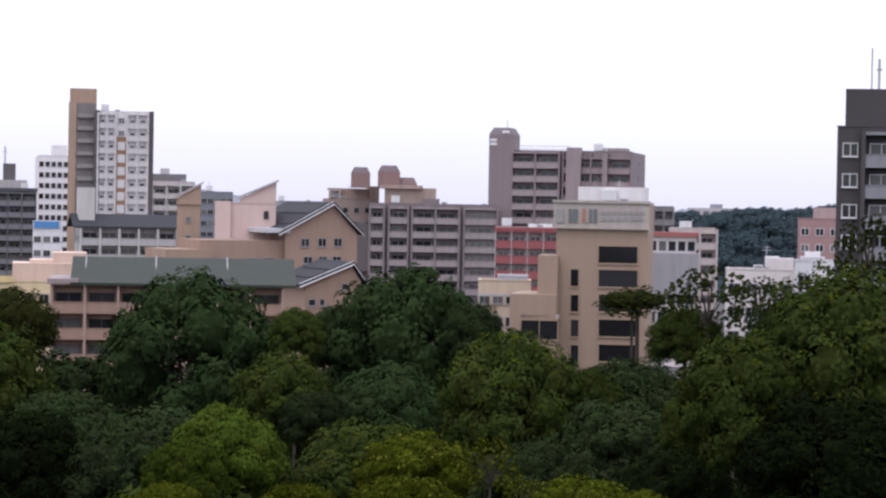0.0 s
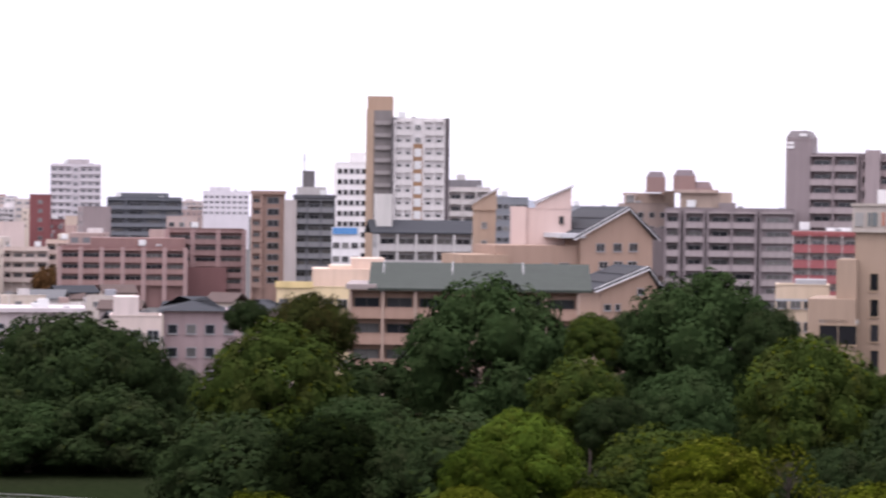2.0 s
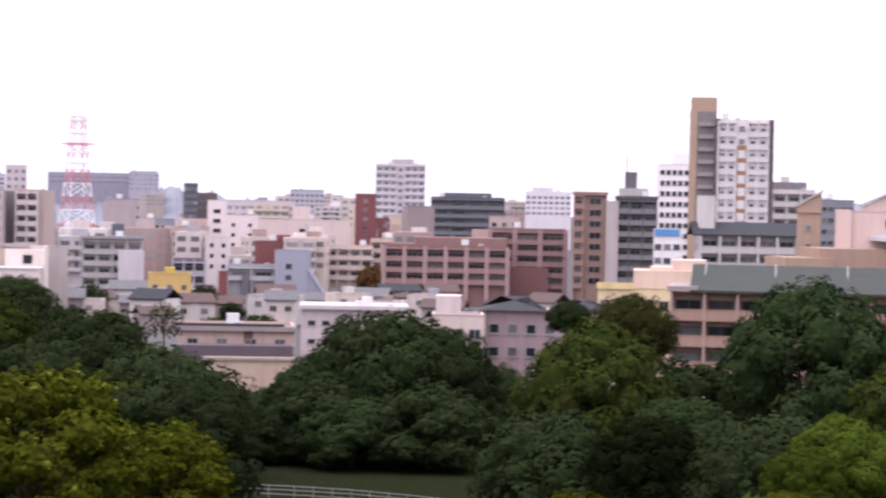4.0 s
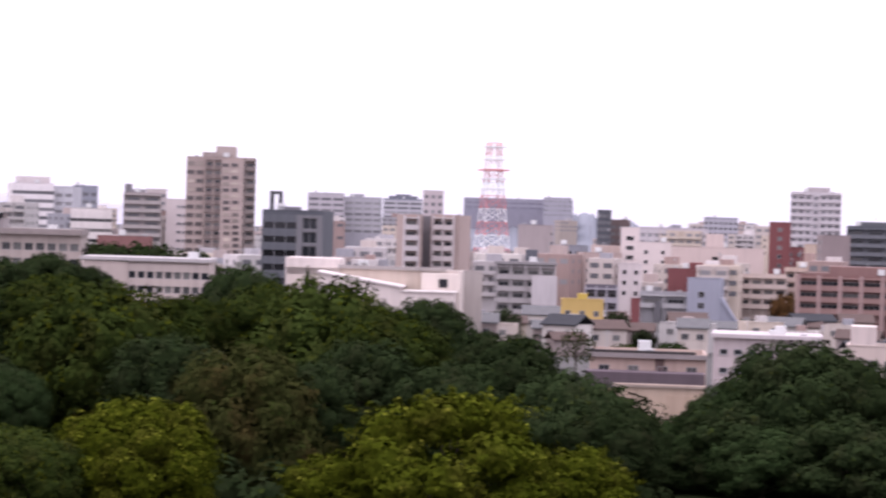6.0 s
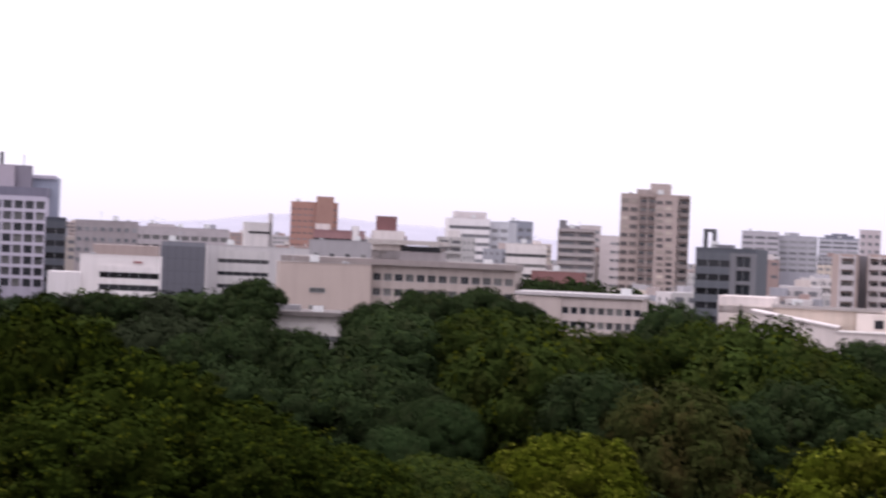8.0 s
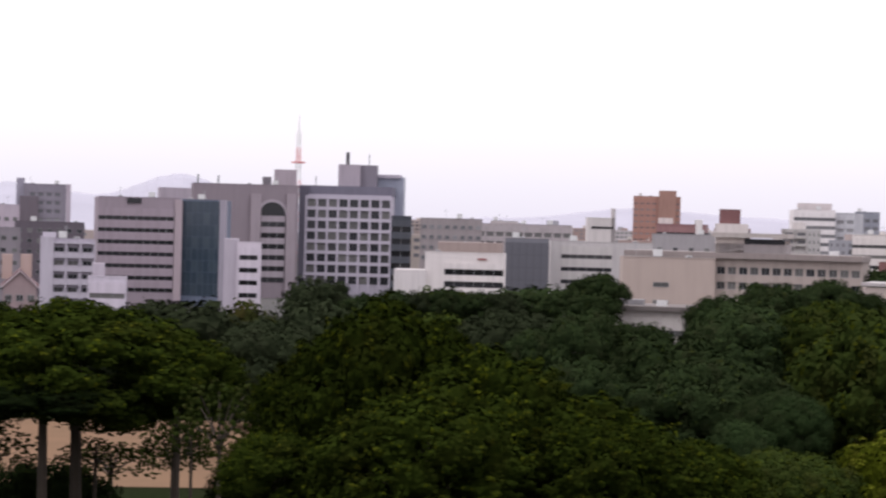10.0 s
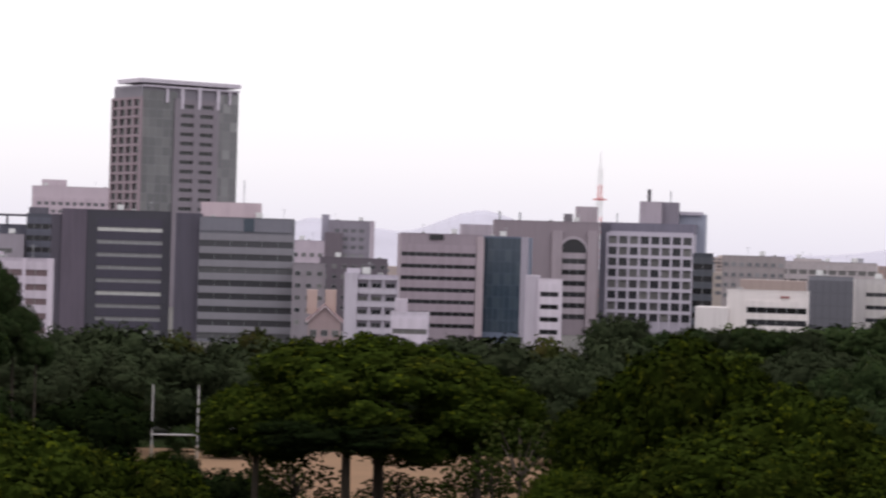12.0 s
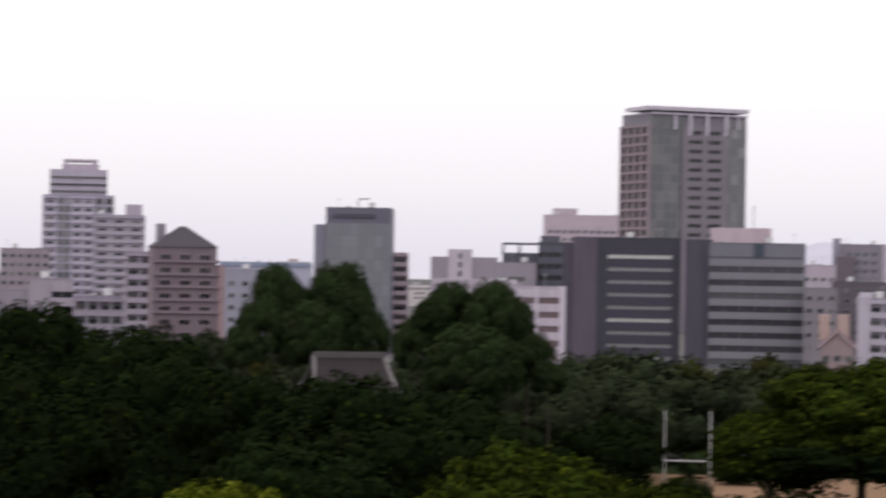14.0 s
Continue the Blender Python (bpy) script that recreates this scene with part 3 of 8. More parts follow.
building("apartment_building", "white apartment block with red balconies and a red roof edge", "apartment block", 15.29, 429.73, -2.04, 11.58, 12, 22.66, wall(.48,.43,.42), 2.75,
         faces=[("front", "bal", dict(n=4, trim=wall(.3,.1,.105), post=wall(.55,.5,.48), wide=0.07, glass=GLASS_FAR, frame=FRAME_WHITE, rail=1.25, top=0.9, deep=1.4))],
         extras=[("roof_edge", -6.03, 5.76, -1.6, 0.5, 22.05, 22.66, wall(.28,.085,.085)),
                 ("water_tank", 0.11, 1.65, 3, 5, 22.58, 23.3, wall(.8,.8,.8)),
                 ("water_tank", 2.16, 4.52, 3, 5, 22.62, 23.34, wall(.8,.8,.8))])
mauve_slab = building("apartment_building", "tall mauve tiled apartment slab with open galleries", "apartment block", 26.59, 494.29, -11.08, 25.07, 25.27, 38.17, wall(.245,.203,.208,.8,.25,2.2), 2.9,
         faces=[("front", "bal", dict(n=2, span=(0,.4), trim=wall(.32,.27,.272), post=wall(.245,.203,.208,.8,.25,2.2), top=0.6, deep=1.5)), ("front", "bal", dict(n=3, span=(.43,.78), trim=wall(.29,.23,.23), post=wall(.245,.203,.208,.8,.25,2.2), top=1.6, deep=1.0)), ("front", "bal", dict(n=1, span=(.8,1), trim=wall(.29,.23,.23), post=wall(.245,.203,.208,.8,.25,2.2), top=1.6, deep=1.2)), ("right", "win", dict(n=1))],
         extras=[("lift_tower", -17.36, -12.23, -1.5, 7, 10.52, 40.86, wall(.245,.203,.208,.8,.25,2.2)),
                 ("roof_rail", -11.99, -0.33, 0.2, 0.3, 38.5, 38.62, STEEL),
                 ("roof_rail", -11.99, -0.33, 0.2, 0.3, 39.1, 39.22, STEEL),
                 ("bay", -0.9, 2.1, -2.2, 0, 8, 38.9, wall(.29,.24,.243)),
                 ("bay", 6.6, 7.6, -2.0, 0, 8, 37.6, wall(.29,.24,.243)),
                 ("roof_house", 4.43, 10.95, 3, 9, 37.47, 39, wall(.3,.26,.26)),
                 ("mast", -14.35, -14.23, 3, 3.1, 41.82, 44.77, STEEL)])
mansard(mauve_slab, -17.36, -12.23, -1.5, 7, 40.74, 41.5, 42.9, wall(.245,.203,.208,.8,.25,2.2), wall(.17,.15,.155))
piece('sign_plate', boxes('sign_plate', [(-17.15, -15.73, -1.62, -1.5, 40, 40.59, 0)], [SIGN_PALE]), mauve_slab)
piece('sign_plate', boxes('sign_plate', [(-17.14, -15.71, -1.62, -1.5, 39.17, 39.76, 0)], [SIGN_PALE]), mauve_slab)
piece('sign_plate', boxes('sign_plate', [(-14.56, -13.02, -1.62, -1.5, 41.7, 42.29, 0)], [SIGN_PALE]), mauve_slab)
terrace_complex = building("apartment_building", "brown-grey terraced apartment complex with long balconies", "apartment block", -2.04, 487, 0.24, 26.14, 16, 26.57, wall(.235,.2,.205,.8,.3,2.2), 2.9,
         faces=[("front", "bal", dict(n=1, span=(0,.11), trim=wall(.31,.265,.268), post=wall(.235,.2,.205,.8,.3,2.2))), ("front", "bal", dict(n=1, span=(.15,.3), trim=wall(.31,.265,.268), post=wall(.235,.2,.205,.8,.3,2.2))), ("front", "bal", dict(n=2, span=(.33,.7), trim=wall(.31,.265,.268), post=wall(.235,.2,.205,.8,.3,2.2), deep=1.6)), ("front", "bal", dict(n=1, span=(.74,1), trim=wall(.3,.26,.26), post=wall(.235,.2,.205,.8,.3,2.2), deep=0.8))],
         extras=[("roof_house", -10.24, 0.45, 3, 12, 26.48, 29.85, wall(.36,.28,.23)),
                 ("roof_slab", -11.2, -2.37, 2, 13, 29.7, 30.39, wall(.38,.29,.25)),
                 ("terrace", -2.32, 1.17, 2, 12, 26.33, 27.72, wall(.235,.2,.205,.8,.3,2.2))])
mansard(terrace_complex, -17.27, -13.45, 4, 9.5, 29.74, 32.87, 34.03, wall(.26,.17,.155,.7,.2,2.2), wall(.16,.13,.14))
mansard(terrace_complex, -11.71, -7.18, 4, 9.5, 29.72, 33.21, 34.48, wall(.26,.17,.155,.7,.2,2.2), wall(.16,.13,.14))
mansard(terrace_complex, -7.97, -3.56, 4.5, 9, 29.83, 30.65, 32.04, wall(.26,.17,.155,.7,.2,2.2), wall(.18,.13,.13))
building("apartment_building", "stepped tan apartment wing with roof terraces and small windows", "apartment block", -19.38, 494.62, 8.24, 9.25, 14, 27.43, wall(.3,.23,.2,.8,.3), 2.9,
         faces=[("front", "win", dict(n=4, size=(1.2,1.2)))],
         extras=[("terrace_frame", -4.7, -1.86, 0, 3, 29.15, 29.62, wall(.4,.3,.26)),
                 ("terrace_post", -4.68, -4.21, 0, 0.4, 27.36, 29.12, wall(.4,.3,.26)),
                 ("roof_house", -1.84, 3.97, 2, 10, 27.34, 29.58, wall(.4,.3,.25)),
                 ("step", 4, 6.01, 1, 8, 24.22, 30.12, wall(.36,.27,.22)),
                 ("wall_grey", -1.17, 5.71, -1.2, -0.2, 12.36, 22.4, wall(.2,.17,.175))])
gabled_block = building("apartment_building", "tan rendered apartment house with a grey gable roof", "apartment block", -19.53, 379.5, 22.95, 12.22, 20, 21.7, wall(.33,.228,.176,.8,.2), 2.95,
         extras=[("roof_wing", -9.51, -5.48, -0.6, 16, 21.58, 22.3, wall(.5,.5,.52)),
                 ("terrace", -19.98, -5.61, 1, 14, 16.25, 20.32, wall(.33,.228,.176,.8,.2)),
                 ("terrace", -25.69, -18.05, 0, 12, 15.21, 18.82, wall(.35,.25,.185))], parapet=0, fine=True)
gable_wall(gabled_block, -6.16, 6.07, 0.02, 22, 21.68, 4.53, wall(.33,.228,.176,.8,.2), 0.65)
gable_roof(gabled_block, -6.64, 6.45, 0, 22, 21.7, 4.72, SLATE, 0.7, 'y', 0.65, wall(.42,.41,.42), True)
window(gabled_block, pose(0, 0, 0), -2.75, 19.39, 1.45, 1.36, FRAME_GREY, GLASS_DARK, True)
window(gabled_block, pose(0, 0, 0), 0.14, 19.44, 1.45, 1.36, FRAME_GREY, GLASS_DARK, True)
window(gabled_block, pose(0, 0, 0), 2.83, 19.48, 1.45, 1.36, FRAME_GREY, GLASS_DARK, True)
window(gabled_block, pose(0, 0, 0), -2.22, 16.68, 1.54, 1.18, FRAME_GREY, GLASS_DARK, True)
window(gabled_block, pose(0, 0, 0), 0.29, 16.72, 1.54, 1.18, FRAME_GREY, GLASS_DARK, True)
window(gabled_block, pose(0, 0, 0), 2.69, 16.76, 1.54, 1.18, FRAME_GREY, GLASS_DARK, True)
window(gabled_block, pose(0, 1, 0), -16.14, 16.56, 1.81, 0.91, FRAME_GREY, GLASS_DARK, True)
window(gabled_block, pose(0, 1, 0), -11.35, 16.63, 1.81, 0.91, FRAME_GREY, GLASS_DARK, True)
window(gabled_block, pose(0, 1, 0), -8.47, 16.67, 1.81, 0.91, FRAME_GREY, GLASS_DARK, True)
gabled_house = building("house", "small tan house with a steep grey gable roof", "house", -16.07, 349.63, 22.63, 8.87, 14, 14.76, wall(.33,.228,.176,.8,.2), 2.9, parapet=0, fine=True)
gable_wall(gabled_house, -4.47, 4.41, 0.02, 14, 14.74, 2.84, wall(.33,.228,.176,.8,.2), 0.8)
gable_roof(gabled_house, -4.82, 4.94, 0, 14, 14.51, 3.09, SLATE, 0.6, 'y', 0.8, wall(.45,.44,.45), True)
window(gabled_house, pose(0, 0, 0), 1.75, 13.62, 1, 1.0, FRAME_GREY, GLASS_DARK, True)
window(gabled_house, pose(0, 0, 0), -3.35, 11.29, 1.17, 1.0, FRAME_GREY, GLASS_DARK, True)
window(gabled_house, pose(0, 0, 0), -1.75, 11.31, 0.84, 1.0, FRAME_GREY, GLASS_DARK, True)
pink_wing = building("apartment_building", "pale pink rendered block with a slanting roof fin", "apartment block", -32.13, 383.66, 4.79, 9.85, 8, 26.18, wall(.56,.43,.39,.8,.12), 3,
         extras=[("corner", -4.91, -2.36, -0.5, 2, 19.71, 26.48, wall(.58,.45,.41,.8,.12))], parapet=0.1, fine=True)
slant(pink_wing, -0.86, 4.96, 0.05, 6, 25.99, 26.9, 29.75, wall(.56,.43,.39,.8,.12), wall(.4,.38,.38))
window(pink_wing, pose(0, 0, 0), 3.37, 23.77, 0.8, 1.2, FRAME_DARK, GLASS_DARK, True)
tan_stair_tower = building("stair_tower", "tan rendered stair tower with a slanting roof", "stair tower", -41.78, 387.76, 6.15, 3.77, 6, 25.83, wall(.36,.265,.2), 3,
         faces=[("front", "win", dict(n=1, size=(.9,1.1)))], parapet=0.1)
slant(tan_stair_tower, -2.02, 2.02, -0.3, 6, 25.82, 26.72, 29.29, wall(.36,.265,.2), wall(.4,.38,.38))
green_roof_house = building("apartment_building", "tan apartment house with a green copper roof and pale posts", "apartment block", -31.66, 273.17, 6.61, 26.41, 12, 16.79, wall(.31,.205,.155,.8,.25), 3,
         faces=[("front", "bal", dict(n=7, trim=wall(.34,.225,.175), post=wall(.38,.28,.23), wide=0.15, top=0.3, deep=1.2, low=3, door=0.78, frame=FRAME_DARK))], parapet=0, fine=True)
gable_roof(green_roof_house, -9.53, 13.16, 0, 12, 16.79, 2.63, GREEN_ROOF, 1.6, 'x')
piece('roof', boxes('roof', [(-13.71, -10.17, -1.6, 12.5, 16.69, 17.29, 0)], [wall(.3,.25,.24)]), green_roof_house)
tube('roof_seam', [(-9.53, -1.65, 16.49), (-9.53, 6, 19.83)], (0.1, 0.1), wall(.3, .3, .3), green_roof_house, 4)
tube('roof_seam', [(-1.41, -1.65, 16.49), (-1.41, 6, 19.83)], (0.1, 0.1), wall(.3, .3, .3), green_roof_house, 4)
tube('roof_seam', [(6.9, -1.65, 16.49), (6.9, 6, 19.83)], (0.1, 0.1), wall(.3, .3, .3), green_roof_house, 4)
building("low_building", "cream and yellow low building with stepped flat roofs", "low building", -60.22, 344.78, 9.91, 15.18, 14, 14.22, wall(.66,.53,.33), 3,
         faces=[("front", "win", dict(n=7))],
         extras=[("step", -2.41, 7.14, 1, 10, 14.24, 16.91, wall(.66,.5,.4)),
                 ("step", 0.06, 3.38, 2, 8, 16.74, 17.4, wall(.66,.5,.4)),
                 ("step", 3.39, 8.38, 3, 12, 14.28, 18.45, wall(.6,.46,.38)),
                 ("roof_edge", -7.78, -2.23, -0.3, 0.4, 14.09, 15.01, wall(.66,.52,.26))])
hip_block = building("apartment_building", "grey-white apartment block with a dark ridged roof", "apartment block", -56.67, 426.25, 13.57, 17.23, 12, 21.5, wall(.4,.385,.38), 2.9,
         faces=[("front", "bal", dict(n=5, trim=wall(.44,.42,.415), post=wall(.5,.48,.47), top=0.3, deep=1.2, door=0.75)), ("left", "win", dict(n=2))],
         extras=[("stair_head", -8.7, -5.88, 2, 8, 21.38, 28.48, wall(.52,.5,.48))], parapet=0)
gable_roof(hip_block, -8.62, 8.62, 0, 12, 21.45, 2.05, SLATE, 1.4, 'x')
white_tower = building("apartment_tower", "white apartment tower with brown centre panels and a beige stair tower", "apartment tower", -73.39, 540.04, 7.74, 11.74, 14, 46.4, wall(.66,.63,.62,.7,.15), 2.87,
         faces=[("front", "bal", dict(n=2, span=(.02,.36), trim=wall(.6,.57,.56), top=0.8, deep=0.6, door=0.45, tall=0.6, low=3)), ("front", "win", dict(n=1, span=(.36,.58), size=(1.4,1.4), frame=FRAME_WHITE, top=0.8, low=3)), ("front", "bal", dict(n=2, span=(.58,.98), trim=wall(.6,.57,.56), top=0.8, deep=0.6, door=0.45, tall=0.6, low=3))],
         extras=[("stair_tower", -12.11, -6.14, 2, 9, 4.8, 51.57, wall(.37,.26,.19)),
                 ("stair_well", -10.57, -6.37, 1.4, 2.2, 4.81, 48.25, wall(.2,.18,.175)),
                 ("side_fin", 5.9, 6.92, -0.8, 12, 5, 46.54, wall(.1,.085,.09)),
                 ("side_fin", -6.41, -5.26, -0.6, 3, 11.28, 46.65, wall(.12,.11,.115)),
                 ("stair_side", -12.34, -10.57, 1.2, 3, 4.77, 48.44, wall(.37,.27,.2)),
                 ("water_tank", -4.52, -3.37, 4, 6, 46.31, 47.6, FRAME_WHITE),
                 ("brown_panel", -1.72, 1.09, -0.03, 0.02, 20.39, 40.6, wall(.33,.2,.12))])
for level in range(2, 9):
    piece("window_surround", boxes("window_surround", [(-1.2, 0.5, -0.09, -0.02, -0.25, 1.62, 0)], [FRAME_WHITE]), white_tower, move(0, 0, 46.5 - 2.87 * (level + 1)))
piece('landing', boxes('landing', [(-10.28, -6.6, 0.7, 1.5, 44.9, 45.8, 0)], [wall(.27,.245,.24)]), white_tower)
piece('landing', boxes('landing', [(-10.28, -6.6, 0.7, 1.5, 42.03, 42.93, 0)], [wall(.27,.245,.24)]), white_tower)
piece('landing', boxes('landing', [(-10.28, -6.6, 0.7, 1.5, 39.16, 40.06, 0)], [wall(.27,.245,.24)]), white_tower)
piece('landing', boxes('landing', [(-10.28, -6.6, 0.7, 1.5, 36.29, 37.19, 0)], [wall(.27,.245,.24)]), white_tower)
piece('landing', boxes('landing', [(-10.28, -6.6, 0.7, 1.5, 33.42, 34.32, 0)], [wall(.27,.245,.24)]), white_tower)
piece('landing', boxes('landing', [(-10.28, -6.6, 0.7, 1.5, 30.55, 31.45, 0)], [wall(.27,.245,.24)]), white_tower)
piece('landing', boxes('landing', [(-10.28, -6.6, 0.7, 1.5, 27.68, 28.58, 0)], [wall(.27,.245,.24)]), white_tower)
piece('landing', boxes('landing', [(-10.28, -6.6, 0.7, 1.5, 24.81, 25.71, 0)], [wall(.27,.245,.24)]), white_tower)
piece('landing', boxes('landing', [(-10.28, -6.6, 0.7, 1.5, 21.94, 22.84, 0)], [wall(.27,.245,.24)]), white_tower)
piece('landing', boxes('landing', [(-10.28, -6.6, 0.7, 1.5, 19.07, 19.97, 0)], [wall(.27,.245,.24)]), white_tower)
piece('landing', boxes('landing', [(-10.28, -6.6, 0.7, 1.5, 16.2, 17.1, 0)], [wall(.27,.245,.24)]), white_tower)
piece('landing', boxes('landing', [(-10.28, -6.6, 0.7, 1.5, 13.33, 14.23, 0)], [wall(.27,.245,.24)]), white_tower)
piece('landing', boxes('landing', [(-10.28, -6.6, 0.7, 1.5, 10.46, 11.36, 0)], [wall(.27,.245,.24)]), white_tower)
piece('landing', boxes('landing', [(-10.28, -6.6, 0.7, 1.5, 7.59, 8.49, 0)], [wall(.27,.245,.24)]), white_tower)
building("apartment_building", "slender white apartment block with small dark windows", "apartment block", -104.16, 631.47, 13.37, 8.04, 14, 37.7, wall(.75,.72,.71,.7,.1), 2.85,
         faces=[("front", "win", dict(n=5, size=(1.2,1.4), frame=FRAME_GREY, glass=GLASS_DARK, low=3))],
         extras=[("roof_house", -0.07, 3.66, 2, 9, 37.44, 40.6, wall(.75,.72,.71,.7,.1))])
building("low_building", "white low office with a blue sign band", "low building", -85.85, 512.86, 9.5, 6.04, 10, 21.38, wall(.7,.68,.68), 3,
         faces=[("front", "win", dict(n=3, top=2.5, low=3))],
         extras=[("sign_band", -2.8, 2.63, -0.3, -0.02, 19.91, 21.38, wall(.1,.25,.5))])
building("apartment_building", "grey balcony block with pale edge strip and dark lift house", "apartment block", -106.91, 590.4, 10.26, 10.22, 14, 28.38, wall(.1,.1,.108), 2.9,
         faces=[("front", "bal", dict(n=3, trim=wall(.2,.2,.21), post=wall(.14,.14,.15), deep=1.3, door=0.7, low=3))],
         extras=[("lift_house", -3.06, 0.06, 4, 8, 30.36, 34.91, wall(.13,.12,.125)),
                 ("roof_house", -4.58, 2.94, 3, 9, 28.23, 30.79, wall(.4,.38,.37)),
                 ("roof_edge", -5.42, 5.51, -1.6, 0.4, 27.95, 28.81, wall(.09,.09,.1)),
                 ("edge_strip", -7.56, -4.44, -1.8, 6, 2.51, 27.45, wall(.42,.375,.36)),
                 ("mast", -2.82, -2.39, 5, 5.3, 34.9, 39.31, STEEL),
                 ("aerial", -3.25, -1.97, 5, 5.1, 37.75, 37.89, STEEL)])
building("apartment_building", "brown tiled apartment block with two window columns", "apartment block", -119.52, 594.1, 11.38, 8.57, 14, 29.4, wall(.3,.2,.165,.8,.2,2.2), 2.9,
         faces=[("front", "bal", dict(n=1, span=(.02,.3), trim=wall(.3,.21,.175), post=wall(.34,.23,.19), deep=0.8, low=3)), ("front", "win", dict(n=1, span=(.5,.8), size=(3.0,1.7), glass=GLASS_DARK, low=3))],
         extras=[("roof_edge", -4.6, 4.54, -1, 0.4, 28.83, 29.69, wall(.26,.17,.14))])
building("apartment_building", "pale apartment block with a dark roof band behind the tower", "apartment block", -65.25, 571.29, 6.52, 10.02, 12, 30.89, wall(.52,.48,.47), 2.9,
         faces=[("front", "bal", dict(n=3, trim=wall(.55,.52,.5), low=3))],
         extras=[("roof_band", -5.07, 3.05, 2, 9, 30.6, 32.78, wall(.2,.19,.2)),
                 ("tank", -3.2, -1.03, 3, 6, 32.49, 34.12, wall(.5,.48,.47))])
building("apartment_building", "dark grey block behind the tan roofs", "apartment block", -61.92, 637, 5.55, 10.29, 12, 28.86, wall(.2,.21,.23), 3,
         faces=[("front", "win", dict(n=6, low=3))])
building("apartment_building", "pale grey block with rooftop rails", "apartment block", -43.69, 698.63, 3.58, 12.31, 12, 26.69, wall(.32,.33,.36), 3,
         faces=[("front", "win", dict(n=6, low=3))])
building("house", "white house with a red parapet and arched windows", "house", 38.51, 398.14, -5.52, 8.04, 10, 22.53, wall(.68,.62,.6), 3,
         faces=[("front", "win", dict(n=5, size=(1.3,1.7), glass=GLASS))],
         extras=[("roof_edge", -4.24, 4.36, -0.6, 0.4, 21.87, 22.63, wall(.34,.12,.11)),
                 ("lower_wall", -3.64, 4.5, -2.5, 0.1, 12.27, 19.12, wall(.3,.29,.3))])
building("apartment_building", "beige block with stacked balconies", "apartment block", 47.15, 437.47, 5.85, 6.37, 12, 23.06, wall(.46,.39,.37), 2.8,
         faces=[("front", "bal", dict(n=2, trim=wall(.48,.42,.4)))],
         extras=[("water_tank", -2.6, -0.9, 2, 5, 22.93, 24.28, wall(.7,.7,.7))])
building("apartment_building", "grey-brown block behind the office sign", "apartment block", 47.07, 517.87, -5.19, 6.4, 12, 26.97, wall(.27,.25,.26), 2.9,
         faces=[("front", "bal", dict(n=3, trim=wall(.3,.28,.28), low=3))])
building("apartment_building", "pink tiled apartment block with small windows", "apartment block", 67.52, 424.67, -15.03, 7.85, 14, 25.18, wall(.34,.22,.21,.8,.2,2.2), 2.9,
         faces=[("front", "win", dict(n=3, frame=FRAME_WHITE))],
         extras=[("roof_house", -1.57, 3.86, 3, 10, 25, 27.23, wall(.4,.29,.28))])
building("house", "white rendered house with flat roofs and a small tower", "house", 41.06, 297.18, -7.87, 10.96, 10, 19.08, wall(.66,.6,.58), 3,
         faces=[("front", "win", dict(n=5))],
         extras=[("roof_fence", -0.17, 2.99, 1, 5, 19.11, 20.53, wall(.6,.56,.55))], fine=True)
building("house", "white house with a pavilion roof and dark window", "house", 44.97, 286.49, -8.92, 4.73, 9, 20.54, wall(.62,.62,.64), 3,
         faces=[("front", "win", dict(n=2, glass=GLASS_DARK))],
         extras=[("lantern", -1.19, 0.7, 2, 4.5, 20.81, 21.56, wall(.7,.68,.68)),
                 ("roof", -1.72, 1.25, 1, 6, 20.46, 20.94, wall(.5,.5,.52)),
                 ("garage", -0.01, 2.56, -3, 0.1, 13.86, 18.99, wall(.68,.64,.62))], fine=True)

# ---- brick-red terraces and the dense middle town ----
building("apartment_building", "brick-red terraced apartment block with long balconies", "apartment block", -153.7, 579.98, 14.84, 31.3, 16, 15.25, wall(0.238, 0.142, 0.132,.8,.25,2.2), 2.85,
         faces=[("front", "bal", dict(n=6, trim=wall(0.273, 0.172, 0.158), post=wall(0.334, 0.232, 0.22), wide=0.55, deep=1.3, door=0.8, low=3))],
         extras=[("upper_floor", -8.02, 15.57, 3, 14, 15.04, 17.32, wall(0.238, 0.142, 0.132,.8,.25,2.2)),
                 ("terrace", -12.56, -8, 1, 8, 14.48, 15.62, wall(0.238, 0.142, 0.132,.8,.25,2.2))])
building("apartment_building", "brick-red apartment wing with upper terraces", "apartment block", -137, 599.55, 12.87, 19.7, 14, 19.76, wall(0.22, 0.142, 0.136,.8,.25,2.2), 2.85,
         faces=[("front", "bal", dict(n=3, trim=wall(0.264, 0.172, 0.163), post=wall(0.317, 0.215, 0.207), wide=0.6, door=0.8, low=3))],
         extras=[("brick_bay", -5.36, 5.51, -2.5, 0, -3.3, 9.84, wall(0.194, 0.103, 0.101,.8,.2,2.2))])
building("apartment_building", "pale tower-like block with a stepped top", "apartment block", -158.02, 661.39, 13.44, 8.83, 12, 22.47, wall(0.44, 0.344, 0.317), 2.9,
         faces=[("front", "win", dict(n=3, low=3))])
building("apartment_building", "dark grey-blue apartment block with pale balconies", "apartment block", -198.06, 775.09, 14.33, 24.61, 16, 27.99, wall(0.106, 0.112, 0.128), 2.9,
         faces=[("front", "bal", dict(n=4, trim=wall(0.15, 0.155, 0.172), low=3))],
         extras=[("roof_house", -8.98, 8.06, 3, 10, 27.79, 29.5, wall(0.114, 0.12, 0.132))])
